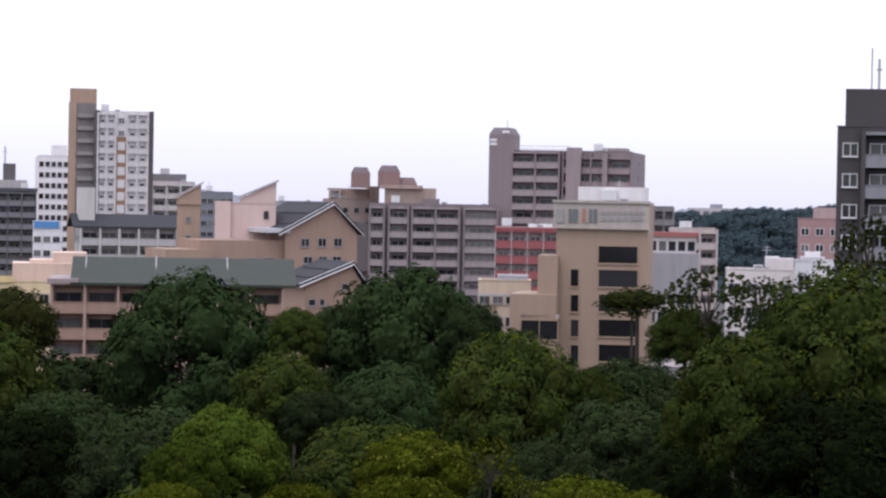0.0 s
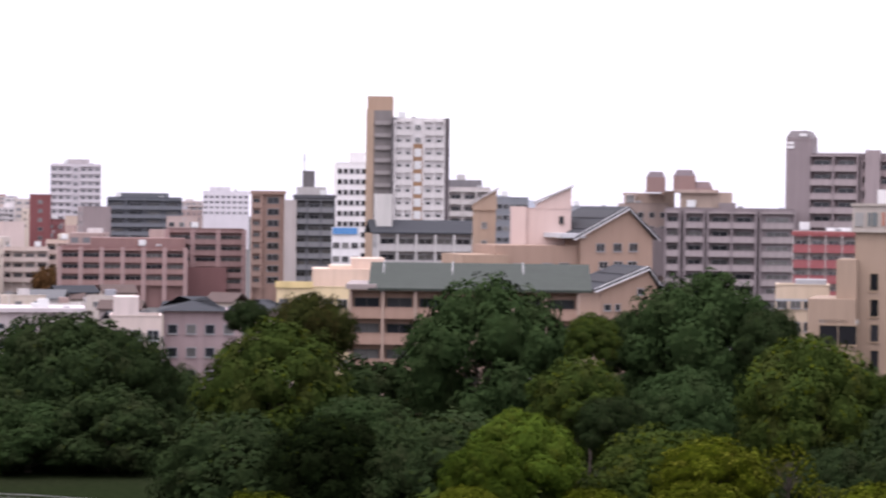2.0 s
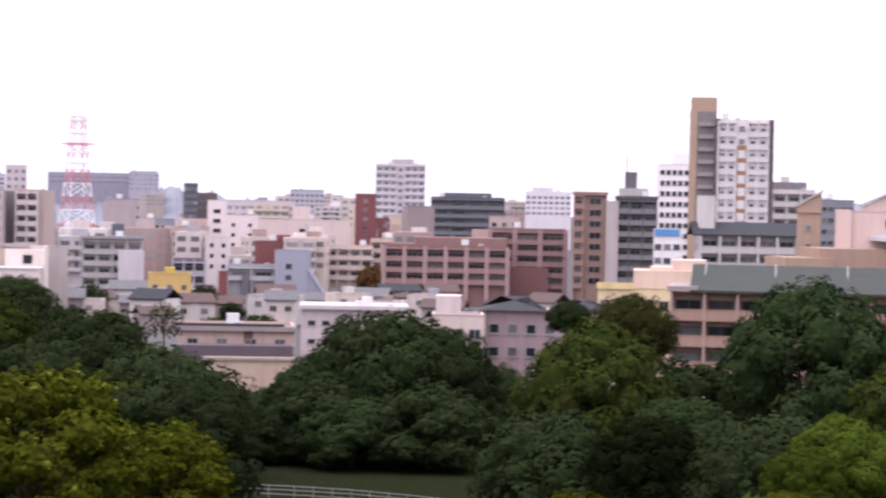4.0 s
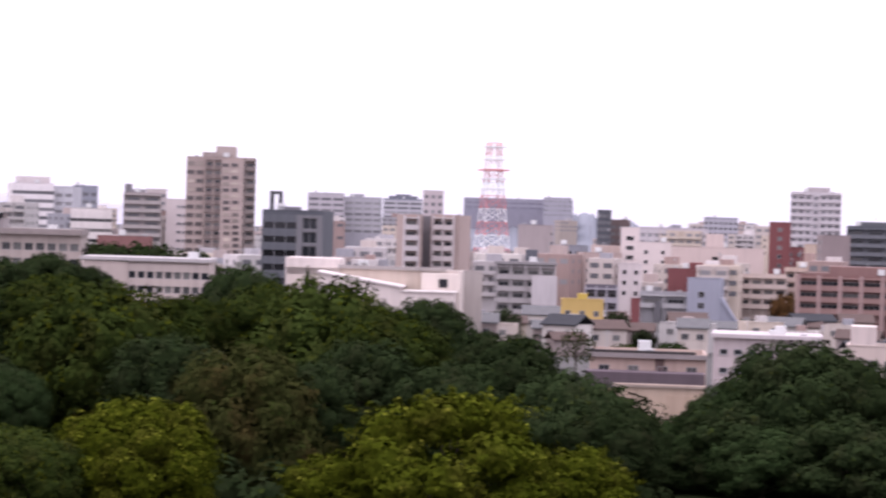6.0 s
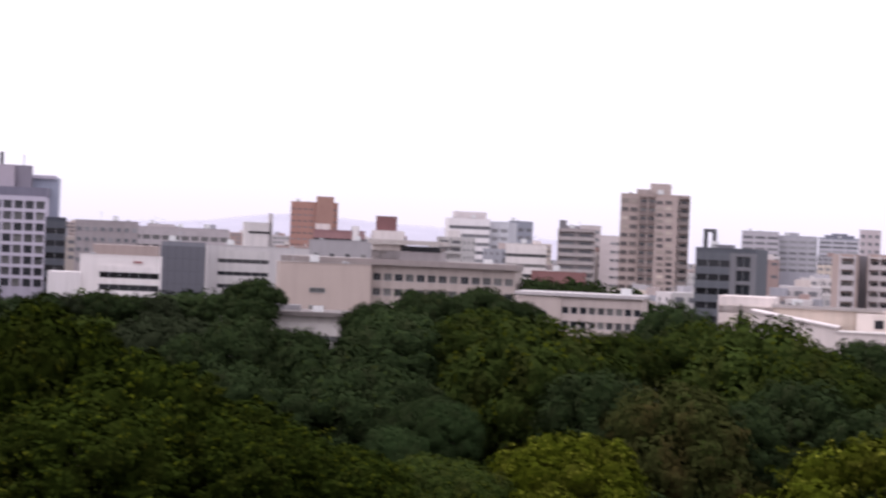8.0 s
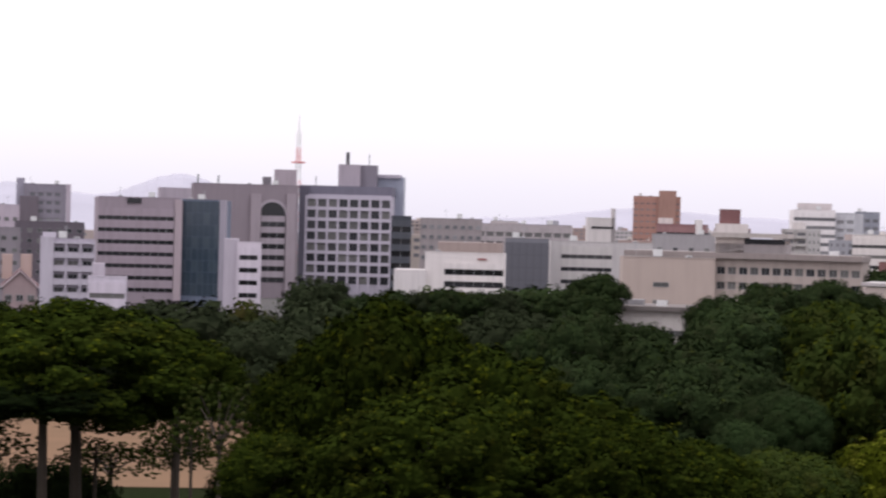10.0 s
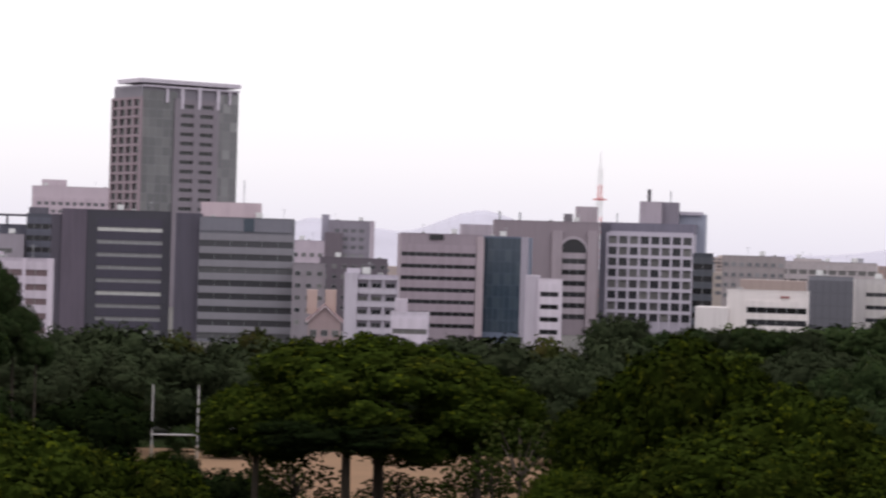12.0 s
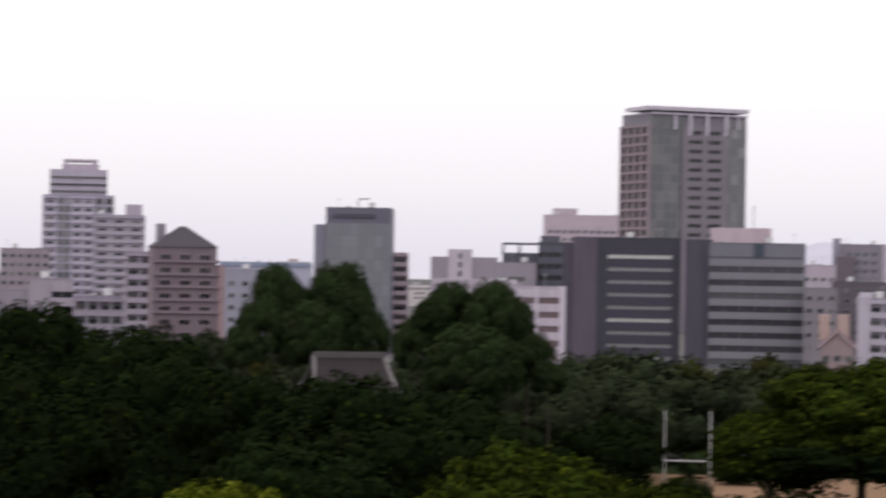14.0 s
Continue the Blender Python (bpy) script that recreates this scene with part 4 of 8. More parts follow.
building("apartment_building", "brown grey block with a windowless end wall", "apartment block", -202.55, 732.51, 23.46, 8.75, 14, 24.76, wall(0.264, 0.215, 0.216), 2.9,
         faces=[("left", "win", dict(n=2, low=3))])
building("apartment_tower", "pale apartment tower with regular balconies", "apartment tower", -275.19, 961.39, 15.97, 20.67, 18, 41.9, wall(0.546, 0.507, 0.528,.7,.1), 2.95,
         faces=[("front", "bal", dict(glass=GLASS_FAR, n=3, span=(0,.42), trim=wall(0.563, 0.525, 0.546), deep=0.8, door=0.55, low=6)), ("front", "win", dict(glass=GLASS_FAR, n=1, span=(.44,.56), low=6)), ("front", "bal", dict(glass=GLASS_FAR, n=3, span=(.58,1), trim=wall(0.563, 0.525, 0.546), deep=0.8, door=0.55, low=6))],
         extras=[("roof_house", -3.79, 5.72, 4, 12, 41.68, 44.06, wall(0.44, 0.396, 0.405))])
building("office_building", "windowless dark red block", "office block", -245.74, 813.7, 16.8, 7.49, 14, 28.64, wall(0.185, 0.0688, 0.0704), 3.2,
         faces=[("front", "win", dict(n=1, low=6))])
building("office_building", "dark red block with a lower roof", "office block", -243.02, 835.37, 16.22, 13.45, 14, 19.73, wall(0.211, 0.086, 0.088), 3.2,
         faces=[("front", "win", dict(glass=GLASS_FAR, n=4, low=6))])
building("apartment_building", "cream plain slab block behind roofs", "apartment block", -225.79, 788.3, 15.98, 6.63, 10, 21.36, wall(0.546, 0.43, 0.352), 3)
building("apartment_building", "far white apartment towers", "apartment block", -289.67, 1318.56, 12.39, 26.01, 20, 33.03, wall(0.598, 0.568, 0.598,.7,.1), 3,
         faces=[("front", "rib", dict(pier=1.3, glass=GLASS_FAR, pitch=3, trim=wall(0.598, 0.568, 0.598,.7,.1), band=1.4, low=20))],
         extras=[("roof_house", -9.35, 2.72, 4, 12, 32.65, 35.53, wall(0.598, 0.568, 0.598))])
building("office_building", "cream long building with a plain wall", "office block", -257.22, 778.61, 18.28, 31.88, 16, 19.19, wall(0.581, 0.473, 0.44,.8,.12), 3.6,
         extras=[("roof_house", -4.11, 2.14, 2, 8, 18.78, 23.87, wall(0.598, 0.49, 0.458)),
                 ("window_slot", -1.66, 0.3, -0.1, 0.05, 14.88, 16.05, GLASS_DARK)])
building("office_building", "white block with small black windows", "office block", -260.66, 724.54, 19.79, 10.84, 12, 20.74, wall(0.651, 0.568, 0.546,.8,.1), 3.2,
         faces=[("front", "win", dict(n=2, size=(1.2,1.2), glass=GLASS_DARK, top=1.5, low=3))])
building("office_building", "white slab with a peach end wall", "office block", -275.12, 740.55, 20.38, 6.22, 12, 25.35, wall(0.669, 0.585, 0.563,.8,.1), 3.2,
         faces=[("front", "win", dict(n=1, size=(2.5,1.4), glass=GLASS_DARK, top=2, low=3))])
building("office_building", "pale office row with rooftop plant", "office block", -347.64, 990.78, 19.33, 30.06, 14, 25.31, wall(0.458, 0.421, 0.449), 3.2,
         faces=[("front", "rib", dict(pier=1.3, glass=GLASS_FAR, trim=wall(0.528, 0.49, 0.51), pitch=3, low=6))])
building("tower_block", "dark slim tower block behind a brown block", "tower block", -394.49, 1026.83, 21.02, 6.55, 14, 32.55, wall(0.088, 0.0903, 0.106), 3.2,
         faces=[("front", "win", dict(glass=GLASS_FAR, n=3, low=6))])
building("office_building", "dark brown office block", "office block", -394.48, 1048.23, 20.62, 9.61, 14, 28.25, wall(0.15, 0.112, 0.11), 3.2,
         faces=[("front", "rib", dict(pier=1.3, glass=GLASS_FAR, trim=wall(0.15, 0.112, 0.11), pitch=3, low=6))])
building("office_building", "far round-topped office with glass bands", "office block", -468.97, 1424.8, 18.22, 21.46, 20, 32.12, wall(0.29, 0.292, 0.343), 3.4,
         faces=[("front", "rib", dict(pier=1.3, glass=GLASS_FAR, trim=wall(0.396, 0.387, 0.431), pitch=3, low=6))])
building("apartment_building", "beige patterned apartment block with slanting roofs", "apartment block", -250.91, 653.49, 31, 11.19, 14, 17.66, wall(0.44, 0.344, 0.317), 2.9,
         faces=[("front", "win", dict(n=5, size=(1.2,1.3), glass=GLASS_DARK, low=3))],
         extras=[("step", -2.11, 5.52, 3, 10, 17.36, 19.86, wall(0.44, 0.344, 0.308))])
building("apartment_building", "white apartment slab with a column of small windows", "apartment block", -229.53, 618.8, 20.35, 6.46, 12, 15.46, wall(0.581, 0.516, 0.51), 2.9,
         faces=[("front", "win", dict(n=2, size=(1.1,1.2), glass=GLASS_DARK, low=3))])
blue_slab = building("office_building", "blue-grey windowless stair slab beside pale office floors", "office block", -203.87, 606.66, 12.57, 8.91, 10, 12.49, wall(0.299, 0.31, 0.37,.7,.15), 3,
         faces=[("front", "win", dict(n=1, span=(.3,.55), size=(1.7,1.5), glass=GLASS_DARK, top=3, low=3))])
slant(blue_slab, 4.45, 9.63, 0.2, 9, 0, 7.49, -1.85, wall(0.273, 0.284, 0.343,.7,.15), wall(0.273, 0.284, 0.343,.7,.15))
building("office_building", "pale grey office with continuous balconies", "office block", -215.58, 607.91, 19.53, 12.93, 12, 8.18, wall(0.334, 0.327, 0.343), 3,
         faces=[("front", "bal", dict(n=2, trim=wall(0.405, 0.396, 0.405), deep=1.0, low=3))],
         extras=[("stair_frame", -2.52, -0.67, -2, -0.2, -6.34, 5.68, wall(0.132, 0.129, 0.141))])
building("office_building", "dark red rooftop block with a brick tower", "office block", -221.72, 642.84, 19.03, 10.06, 8, 14.11, wall(0.194, 0.0731, 0.0748), 3,
         extras=[("step", 1.06, 4.96, 2, 6, 13.84, 15.95, wall(0.185, 0.0688, 0.0704))])
building("red_wall", "tall dark red advertising wall", "wall slab", -217.61, 591.22, 20.21, 2.41, 3, 6.82, wall(0.194, 0.0688, 0.0704), 3)
building("apartment_building", "cream apartment block with deep balconies", "apartment block", -203.77, 659.23, 17.18, 13.65, 12, 13.02, wall(0.51, 0.43, 0.387), 2.9,
         faces=[("front", "bal", dict(n=4, trim=wall(0.546, 0.456, 0.414), low=3))],
         extras=[("end_wall", -8.36, -5.56, -1.5, 6, -5.73, 12.89, wall(0.581, 0.482, 0.44))])
building("apartment_building", "cream apartment block behind autumn-tinted trees", "apartment block", -196.22, 671.94, 16.28, 9.16, 12, 15.03, wall(0.493, 0.396, 0.334), 2.9,
         faces=[("front", "bal", dict(n=3, trim=wall(0.51, 0.396, 0.352), low=3))])
building("office_building", "bright yellow rooftop block on a white base", "office block", -183.12, 465.26, 21.48, 8.94, 10, 10.21, wall(0.484, 0.344, 0.123,.7,.1), 3.2,
         faces=[("front", "win", dict(n=3, size=(1.2,1.2), top=1.2, low=3))],
         extras=[("roof_house", -1.06, 1.08, 2, 5, 9.97, 11.4, wall(0.528, 0.387, 0.088,.7,.1)),
                 ("base", -5.21, 4.57, -2, 0, -1.62, 5.91, wall(0.634, 0.585, 0.59)),
                 ("arch", -2.91, -0.64, -0.2, 0.02, 6.48, 7.2, wall(0.66, 0.636, 0.651))])
building("apartment_building", "dark striped apartment block", "apartment block", -200.98, 522.69, 21.03, 7.48, 10, 11.81, wall(0.141, 0.129, 0.15), 2.9,
         faces=[("front", "bal", dict(n=3, trim=wall(0.352, 0.335, 0.37), low=3))])
building("house", "white flat-roofed house with a plain wall", "house", -112.78, 368.11, 17.03, 17.07, 12, 8.98, wall(0.484, 0.413, 0.414), 3,
         faces=[("front", "win", dict(n=5, size=(1.3,.9), span=(.03,.7)))],
         extras=[("eave", -8.94, 8.87, -0.8, 12.5, 8.61, 9.26, wall(0.484, 0.43, 0.44)),
                 ("roof_plant", 0.24, 1.8, 3, 5, 9.09, 9.92, FRAME_WHITE)], fine=True)
building("house", "white villa with roof terraces", "house", -75.22, 290.42, 14.52, 6.54, 10, 12.12, wall(0.581, 0.482, 0.44), 3,
         faces=[("front", "win", dict(n=3))],
         extras=[("roof_house", -2.82, 0.38, 2, 7, 12.02, 14.45, wall(0.581, 0.499, 0.475))], fine=True)
mauve_villa = building("house", "mauve villa with a dark hipped roof", "house", -66.02, 302.89, 12.3, 16.91, 11, 12.43, wall(0.317, 0.241, 0.246), 3,
         faces=[("front", "win", dict(n=7, size=(1.3,1.3)))], parapet=0, fine=True)
hip_roof(mauve_villa, -8.45, -1.03, 0, 11, 12.38, 1.7, SLATE, 0.8)
hip_roof(mauve_villa, 0.42, 8.45, 1, 11, 12.38, 1.33, SLATE, 0.8)
building("workshop", "beige workshop with flat roofs and a rusty band", "workshop", -112.12, 310.37, 19.86, 16.15, 14, 8.57, wall(0.493, 0.37, 0.317), 3.2,
         faces=[("front", "win", dict(n=4, size=(1.5,1.2), top=0.6))],
         extras=[("roof_edge", -8.49, 8.21, -0.8, 0.3, 7.94, 8.57, wall(0.264, 0.232, 0.229)),
                 ("rust_band", -8.44, 7.8, -5, -0.2, 3.99, 6.2, wall(0.123, 0.0946, 0.11,.8,.4,.8)),
                 ("roof_edge", -8.4, 6.6, -0.5, 0.6, 8.6, 8.95, wall(0.044, 0.0387, 0.0396)),
                 ("front_wall", -8.2, 7.6, -4.8, -0.3, -1, 3.98, wall(0.44, 0.318, 0.202)),
                 ("lintel", -0.8, 2.6, -4.95, -4.75, 0.6, 0.8, wall(0.176, 0.129, 0.088)),
                 ("lintel", 3.4, 7.2, -4.95, -4.75, 0.6, 0.8, wall(0.176, 0.129, 0.088)),
                 ("door", 1.0, 2.3, -0.1, 0.05, 6.3, 8.1, wall(0.141, 0.0946, 0.088))], fine=True)
building("garden_wall", "tall beige rendered boundary wall with a shallow panel", "wall", -102.08, 287.41, 19.55, 11.51, 1.2, 5.87, wall(0.484, 0.37, 0.29), 3,
         extras=[("panel", 0.83, 5.57, -0.15, 0.02, 0.82, 4.62, wall(0.466, 0.353, 0.273)),
                 ("cap", -5.93, 5.88, -0.25, 1.4, 5.58, 5.95, wall(0.352, 0.284, 0.246))], parapet=0.1)
building("apartment_building", "grey apartment block with outside corridors and a dark roof tank", "apartment block", -229.29, 543.62, 22.87, 14.59, 12, 15.9, wall(0.352, 0.327, 0.326), 2.9,
         faces=[("front", "bal", dict(n=4, trim=wall(0.387, 0.361, 0.361), deep=1, low=3))],
         extras=[("roof_tank", -0.22, 2.86, 3, 6, 16.49, 19.3, wall(0.106, 0.112, 0.132)),
                 ("roof_edge", -7.9, 7.81, -1.5, 0.2, 15.62, 16.33, wall(0.264, 0.249, 0.255)),
                 ("white_bay", 1.54, 7.86, -3, -1, -4, 12.89, wall(0.51, 0.473, 0.484))])
building("office_building", "beige windowless office back wall", "office block", -308.21, 738.24, 22.66, 11.99, 14, 25.14, wall(0.37, 0.318, 0.317), 3.2,
         faces=[("front", "win", dict(n=1, span=(.9,1), size=(.8,1), low=3))])
building("office_building", "grey dense block row", "office block", -282.49, 705.55, 21.82, 11.77, 14, 19.07, wall(0.238, 0.241, 0.273), 3,
         faces=[("front", "win", dict(n=5, size=(1.3,1.3), low=3))])
building("apartment_building", "twin apartment block with white balconies and beige walls", "apartment block", -268.12, 559.03, 35.62, 4.9, 12, 27.23, wall(0.387, 0.301, 0.273), 2.75,
         faces=[("front", "bal", dict(n=1, trim=wall(0.546, 0.499, 0.502), span=(0,.75), low=3))])
building("apartment_building", "twin apartment block with beige end wall and balconies", "apartment block", -262.6, 567.16, 10.84, 7.92, 12, 27.39, wall(0.405, 0.318, 0.29), 2.75,
         faces=[("front", "bal", dict(n=2, trim=wall(0.528, 0.473, 0.466), span=(.1,.8), low=3))],
         extras=[("core", -6.85, -3.5, 2, 6, 2.66, 27, wall(0.176, 0.163, 0.176))])
building("tower_block", "pale far tower with rounded shoulders", "tower block", -403.87, 859.88, 25.16, 8.3, 14, 37.45, wall(0.493, 0.43, 0.44,.7,.1), 3,
         faces=[("front", "win", dict(glass=GLASS_FAR, n=3, low=6))])
building("office_building", "dark grey-blue office block with a rooftop lift frame", "office block", -267.57, 491.94, 18.54, 14.55, 16, 27.3, wall(0.0968, 0.103, 0.119), 3.3,
         faces=[("front", "rib", dict(span=(.02,.58), trim=wall(0.114, 0.12, 0.136), glass=GLASS_DARK, low=3)), ("front", "grid", dict(n=1, span=(.62,.95), size=(3.4,2.6), trim=wall(0.176, 0.172, 0.185), low=3))],
         extras=[("lift_frame", -6.18, -3.55, 3, 6, 31.03, 31.82, wall(0.088, 0.086, 0.0968)),
                 ("lift_frame", -6.15, -5.62, 3, 6, 27.06, 31.01, wall(0.088, 0.086, 0.0968)),
                 ("lift_frame", -4.04, -3.51, 3, 6, 27.1, 31.05, wall(0.088, 0.086, 0.0968)),
                 ("roof_house", -3.89, 0.87, 2, 7, 27.01, 28.2, wall(0.176, 0.172, 0.194))])
# Haze is put into the hall's grey walls and low-contrast window bands.
building("hall", "far long hall on the ridge, paled with haze", "hall", -843.45, 1977.65, 23.1, 99.06, 30, 46.1, wall(0.264, 0.258, 0.308), 4,
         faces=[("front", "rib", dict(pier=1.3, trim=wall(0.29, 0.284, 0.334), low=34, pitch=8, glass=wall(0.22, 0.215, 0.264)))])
building("office_building", "far grey block on the ridge", "office block", -791.66, 1945.06, 22.15, 24.99, 30, 47.79, wall(0.352, 0.344, 0.387), 4,
         faces=[("front", "win", dict(glass=GLASS_FAR, n=6, low=30))])
building("office_building", "far pale office group on the skyline", "office block", -698.37, 1327.51, 27.75, 23.12, 24, 40.35, wall(0.405, 0.387, 0.414), 3.6,
         faces=[("front", "rib", dict(pier=1.3, glass=GLASS_FAR, low=12, pitch=6, trim=wall(0.44, 0.413, 0.44)))])
building("office_building", "far grey stepped office on the skyline", "office block", -686.47, 1356.16, 26.85, 24.24, 24, 38.49, wall(0.37, 0.361, 0.396), 3.6,
         faces=[("front", "rib", dict(pier=1.3, glass=GLASS_FAR, low=14, pitch=6, trim=wall(0.405, 0.396, 0.422)))],
         extras=[("step", -8.68, 0.58, 3, 14, 38.05, 40.57, wall(0.37, 0.361, 0.396))])
building("hall", "far round-roofed hall on the skyline", "hall", -829.67, 1709.28, 25.89, 31.32, 26, 41.19, wall(0.211, 0.224, 0.273), 3.6,
         faces=[("front", "rib", dict(pier=1.3, glass=GLASS_FAR, low=20, pitch=8, trim=wall(0.44, 0.43, 0.466)))],
         extras=[("roof_crown", -11.34, 11.93, 3, 18, 40.29, 43.44, wall(0.176, 0.181, 0.22)),
                 ("roof_crown", -6.01, 6.52, 5, 16, 42.99, 44.79, wall(0.176, 0.181, 0.22))])

# ---- long white hall, schools and tall beige tower ----
white_hall = building("hall", "long pinkish-white hall with sloping flat roofs", "hall", -201.37, 402.43, 21.58, 33.12, 18, 16.38, wall(.62,.54,.50,.8,.15), 4,
         extras=[("block", -16.67, -6.19, 0, 10, 15.05, 18.26, wall(.68,.6,.57)),
                 ("roof_edge", -6.38, 14.03, -0.6, 0.5, 16.43, 17.07, wall(.33,.3,.29)),
                 ("low_wing", 6.2, 16.2, -9, -3.1, 6, 12.6, wall(.66,.58,.55)),
                 ("low_edge", 6.3, 16.5, -9.3, -3.1, 12.6, 12.9, wall(.6,.55,.53)),
                 ("roof_vent", -2.2, -1.2, 0.6, 1.4, 16.4, 17.6, wall(.3,.29,.28)),
                 ("wall_panel", -6.3, 9.4, -0.12, 0.0, 9.0, 16.4, wall(.56,.47,.40)),
                 ("end_block", 9.57, 16.97, -3, -0.2, 8.63, 16.07, wall(.68,.6,.55)),
                 ("window_slot", 12.88, 14.57, -3.1, -2.9, 13.44, 15.03, GLASS_DARK)])
slant(white_hall, -9.2, 6.2, -9, -0.5, 6, 15.7, 13.3, wall(.66,.58,.55), wall(.62,.56,.55))
building("hall", "beige plain hall end beside the white hall", "hall", -193.06, 428.52, 24.25, 5.7, 10, 16.06, wall(.40,.36,.34), 4)
building("apartment_tower", "tall beige tiled apartment tower with corner windows", "apartment tower", -393.5, 673.46, 30.3, 22.46, 18, 44.29, wall(.37,.3,.275,.7,.2), 2.83,
         faces=[("front", "win", dict(n=2, span=(0,.26), size=(2.3,1.4), glass=TOWER_GLASS, frame=wall(.24,.2,.185), low=3)), ("front", "bal", dict(n=2, span=(.27,.52), trim=wall(.2,.16,.15), post=wall(.37,.3,.275), deep=0.7, low=3)), ("front", "win", dict(n=1, span=(.8,.86), size=(.9,1.4), glass=GLASS_DARK, top=1.2, low=3)), ("front", "bal", dict(n=1, span=(.86,1), trim=wall(.22,.185,.175), low=3))],
         extras=[("roof_house", -1.78, 5.08, 4, 12, 43.99, 48.07, wall(.42,.35,.325)),
                 ("rooftop_rail", -6.21, -1.75, 2, 9, 43.96, 46, wall(.36,.3,.28)),
                 ("bay_window", 0.43, 2.47, -1.42, -1.2, 41.19, 42.3, TOWER_GLASS),
                 ("bay_window", 3.4, 5.44, -1.42, -1.2, 41.3, 42.41, TOWER_GLASS),
                 ("bay_window", 0.51, 2.55, -1.42, -1.2, 39.16, 40.28, TOWER_GLASS),
                 ("bay_window", 3.48, 5.52, -1.42, -1.2, 39.28, 40.39, TOWER_GLASS),
                 ("bay_window", 0.59, 2.63, -1.42, -1.2, 37.14, 38.25, TOWER_GLASS),
                 ("bay_window", 3.56, 5.6, -1.42, -1.2, 37.25, 38.37, TOWER_GLASS),
                 ("bay_window", 0.67, 2.71, -1.42, -1.2, 35.11, 36.23, TOWER_GLASS),
                 ("bay_window", 3.64, 5.68, -1.42, -1.2, 35.23, 36.34, TOWER_GLASS),
                 ("bay_window", 0.75, 2.79, -1.42, -1.2, 33.09, 34.2, TOWER_GLASS),
                 ("bay_window", 3.72, 5.76, -1.42, -1.2, 33.2, 34.32, TOWER_GLASS),
                 ("bay_window", 0.83, 2.87, -1.42, -1.2, 31.06, 32.18, TOWER_GLASS),
                 ("bay_window", 3.8, 5.84, -1.42, -1.2, 31.18, 32.29, TOWER_GLASS),
                 ("bay_window", 0.91, 2.95, -1.42, -1.2, 29.04, 30.15, TOWER_GLASS),
                 ("bay_window", 3.88, 5.92, -1.42, -1.2, 29.16, 30.27, TOWER_GLASS),
                 ("bay_window", 0.99, 3.03, -1.42, -1.2, 27.01, 28.13, TOWER_GLASS),
                 ("bay_window", 3.96, 6, -1.42, -1.2, 27.13, 28.24, TOWER_GLASS),
                 ("bay_window", 1.07, 3.11, -1.42, -1.2, 24.99, 26.1, TOWER_GLASS),
                 ("bay_window", 4.04, 6.08, -1.42, -1.2, 25.11, 26.22, TOWER_GLASS),
                 ("bay_window", 1.15, 3.19, -1.42, -1.2, 22.96, 24.08, TOWER_GLASS),
                 ("bay_window", 4.12, 6.16, -1.42, -1.2, 23.08, 24.2, TOWER_GLASS),
                 ("bay_window", 1.23, 3.27, -1.42, -1.2, 20.94, 22.05, TOWER_GLASS),
                 ("bay_window", 4.2, 6.24, -1.42, -1.2, 21.06, 22.17, TOWER_GLASS),
                 ("bay_window", 1.31, 3.35, -1.42, -1.2, 18.91, 20.03, TOWER_GLASS),
                 ("bay_window", 4.28, 6.32, -1.42, -1.2, 19.03, 20.15, TOWER_GLASS),
                 ("bay_window", 1.39, 3.43, -1.42, -1.2, 16.89, 18, TOWER_GLASS),
                 ("bay_window", 4.36, 6.4, -1.42, -1.2, 17.01, 18.12, TOWER_GLASS),
                 ("bay_window", 1.47, 3.51, -1.42, -1.2, 14.86, 15.98, TOWER_GLASS),
                 ("bay_window", 4.44, 6.48, -1.42, -1.2, 14.98, 16.1, TOWER_GLASS),
                 ("bay_window", 1.55, 3.59, -1.42, -1.2, 12.84, 13.95, TOWER_GLASS),
                 ("bay_window", 4.52, 6.56, -1.42, -1.2, 12.95, 14.07, TOWER_GLASS),
                 ("bay", 0.07, 7.49, -1.3, -0.02, 1.86, 43.47, wall(.4,.325,.3,.7,.2))])
building("school_building", "long pale concrete school with rows of windows under a flat roof", "school", -277.65, 391.55, 27.34, 29.29, 14, 21.26, wall(.38,.322,.295,.85,.2), 3.05,
         faces=[("front", "grid", dict(n=13, size=(1.7,1.5), trim=wall(.42,.355,.325), top=0.5, deep=0.4))],
         extras=[("roof_slab", -33.31, 15, -1.6, 13, 20.91, 22.05, wall(.27,.23,.22)),
                 ("roof_block", -15.27, -0.65, 2, 9, 21.88, 23.93, wall(.3,.27,.27)),
                 ("roof_slab", -15.72, -0.41, 1, 10, 25.19, 26.1, wall(.42,.38,.36)),
                 ("roof_block", -15.06, -9.31, 2, 9, 21.72, 25.14, wall(.48,.42,.39)),
                 ("roof_band", -9.11, -1.04, 2, 9, 23.82, 24.96, GLASS_DARK)])
building("school_building", "blank pale end block of the school with small vents", "school", -295.44, 375.76, 42.18, 18.46, 14, 20.72, wall(.44,.36,.322,.85,.12), 3.6,
         faces=[("front", "win", dict(n=1, span=(.33,.5), size=(3.2,1.0), top=3.2))])
building("school_building", "low concrete wing with a flat roof and ribbon windows", "school", -271.87, 333.15, 33.22, 22.8, 16, 11.81, wall(.45,.41,.39), 3.3,
         faces=[("front", "rib", dict(band=1.1, trim=wall(.48,.44,.42), top=1.4))],
         extras=[("roof_slab", -20.36, 11.62, -1.2, 16, 11.66, 12.48, wall(.15,.13,.125)),
                 ("roof_plant", -8.79, 2.9, 4, 8, 12.43, 13.45, wall(.25,.24,.25))])
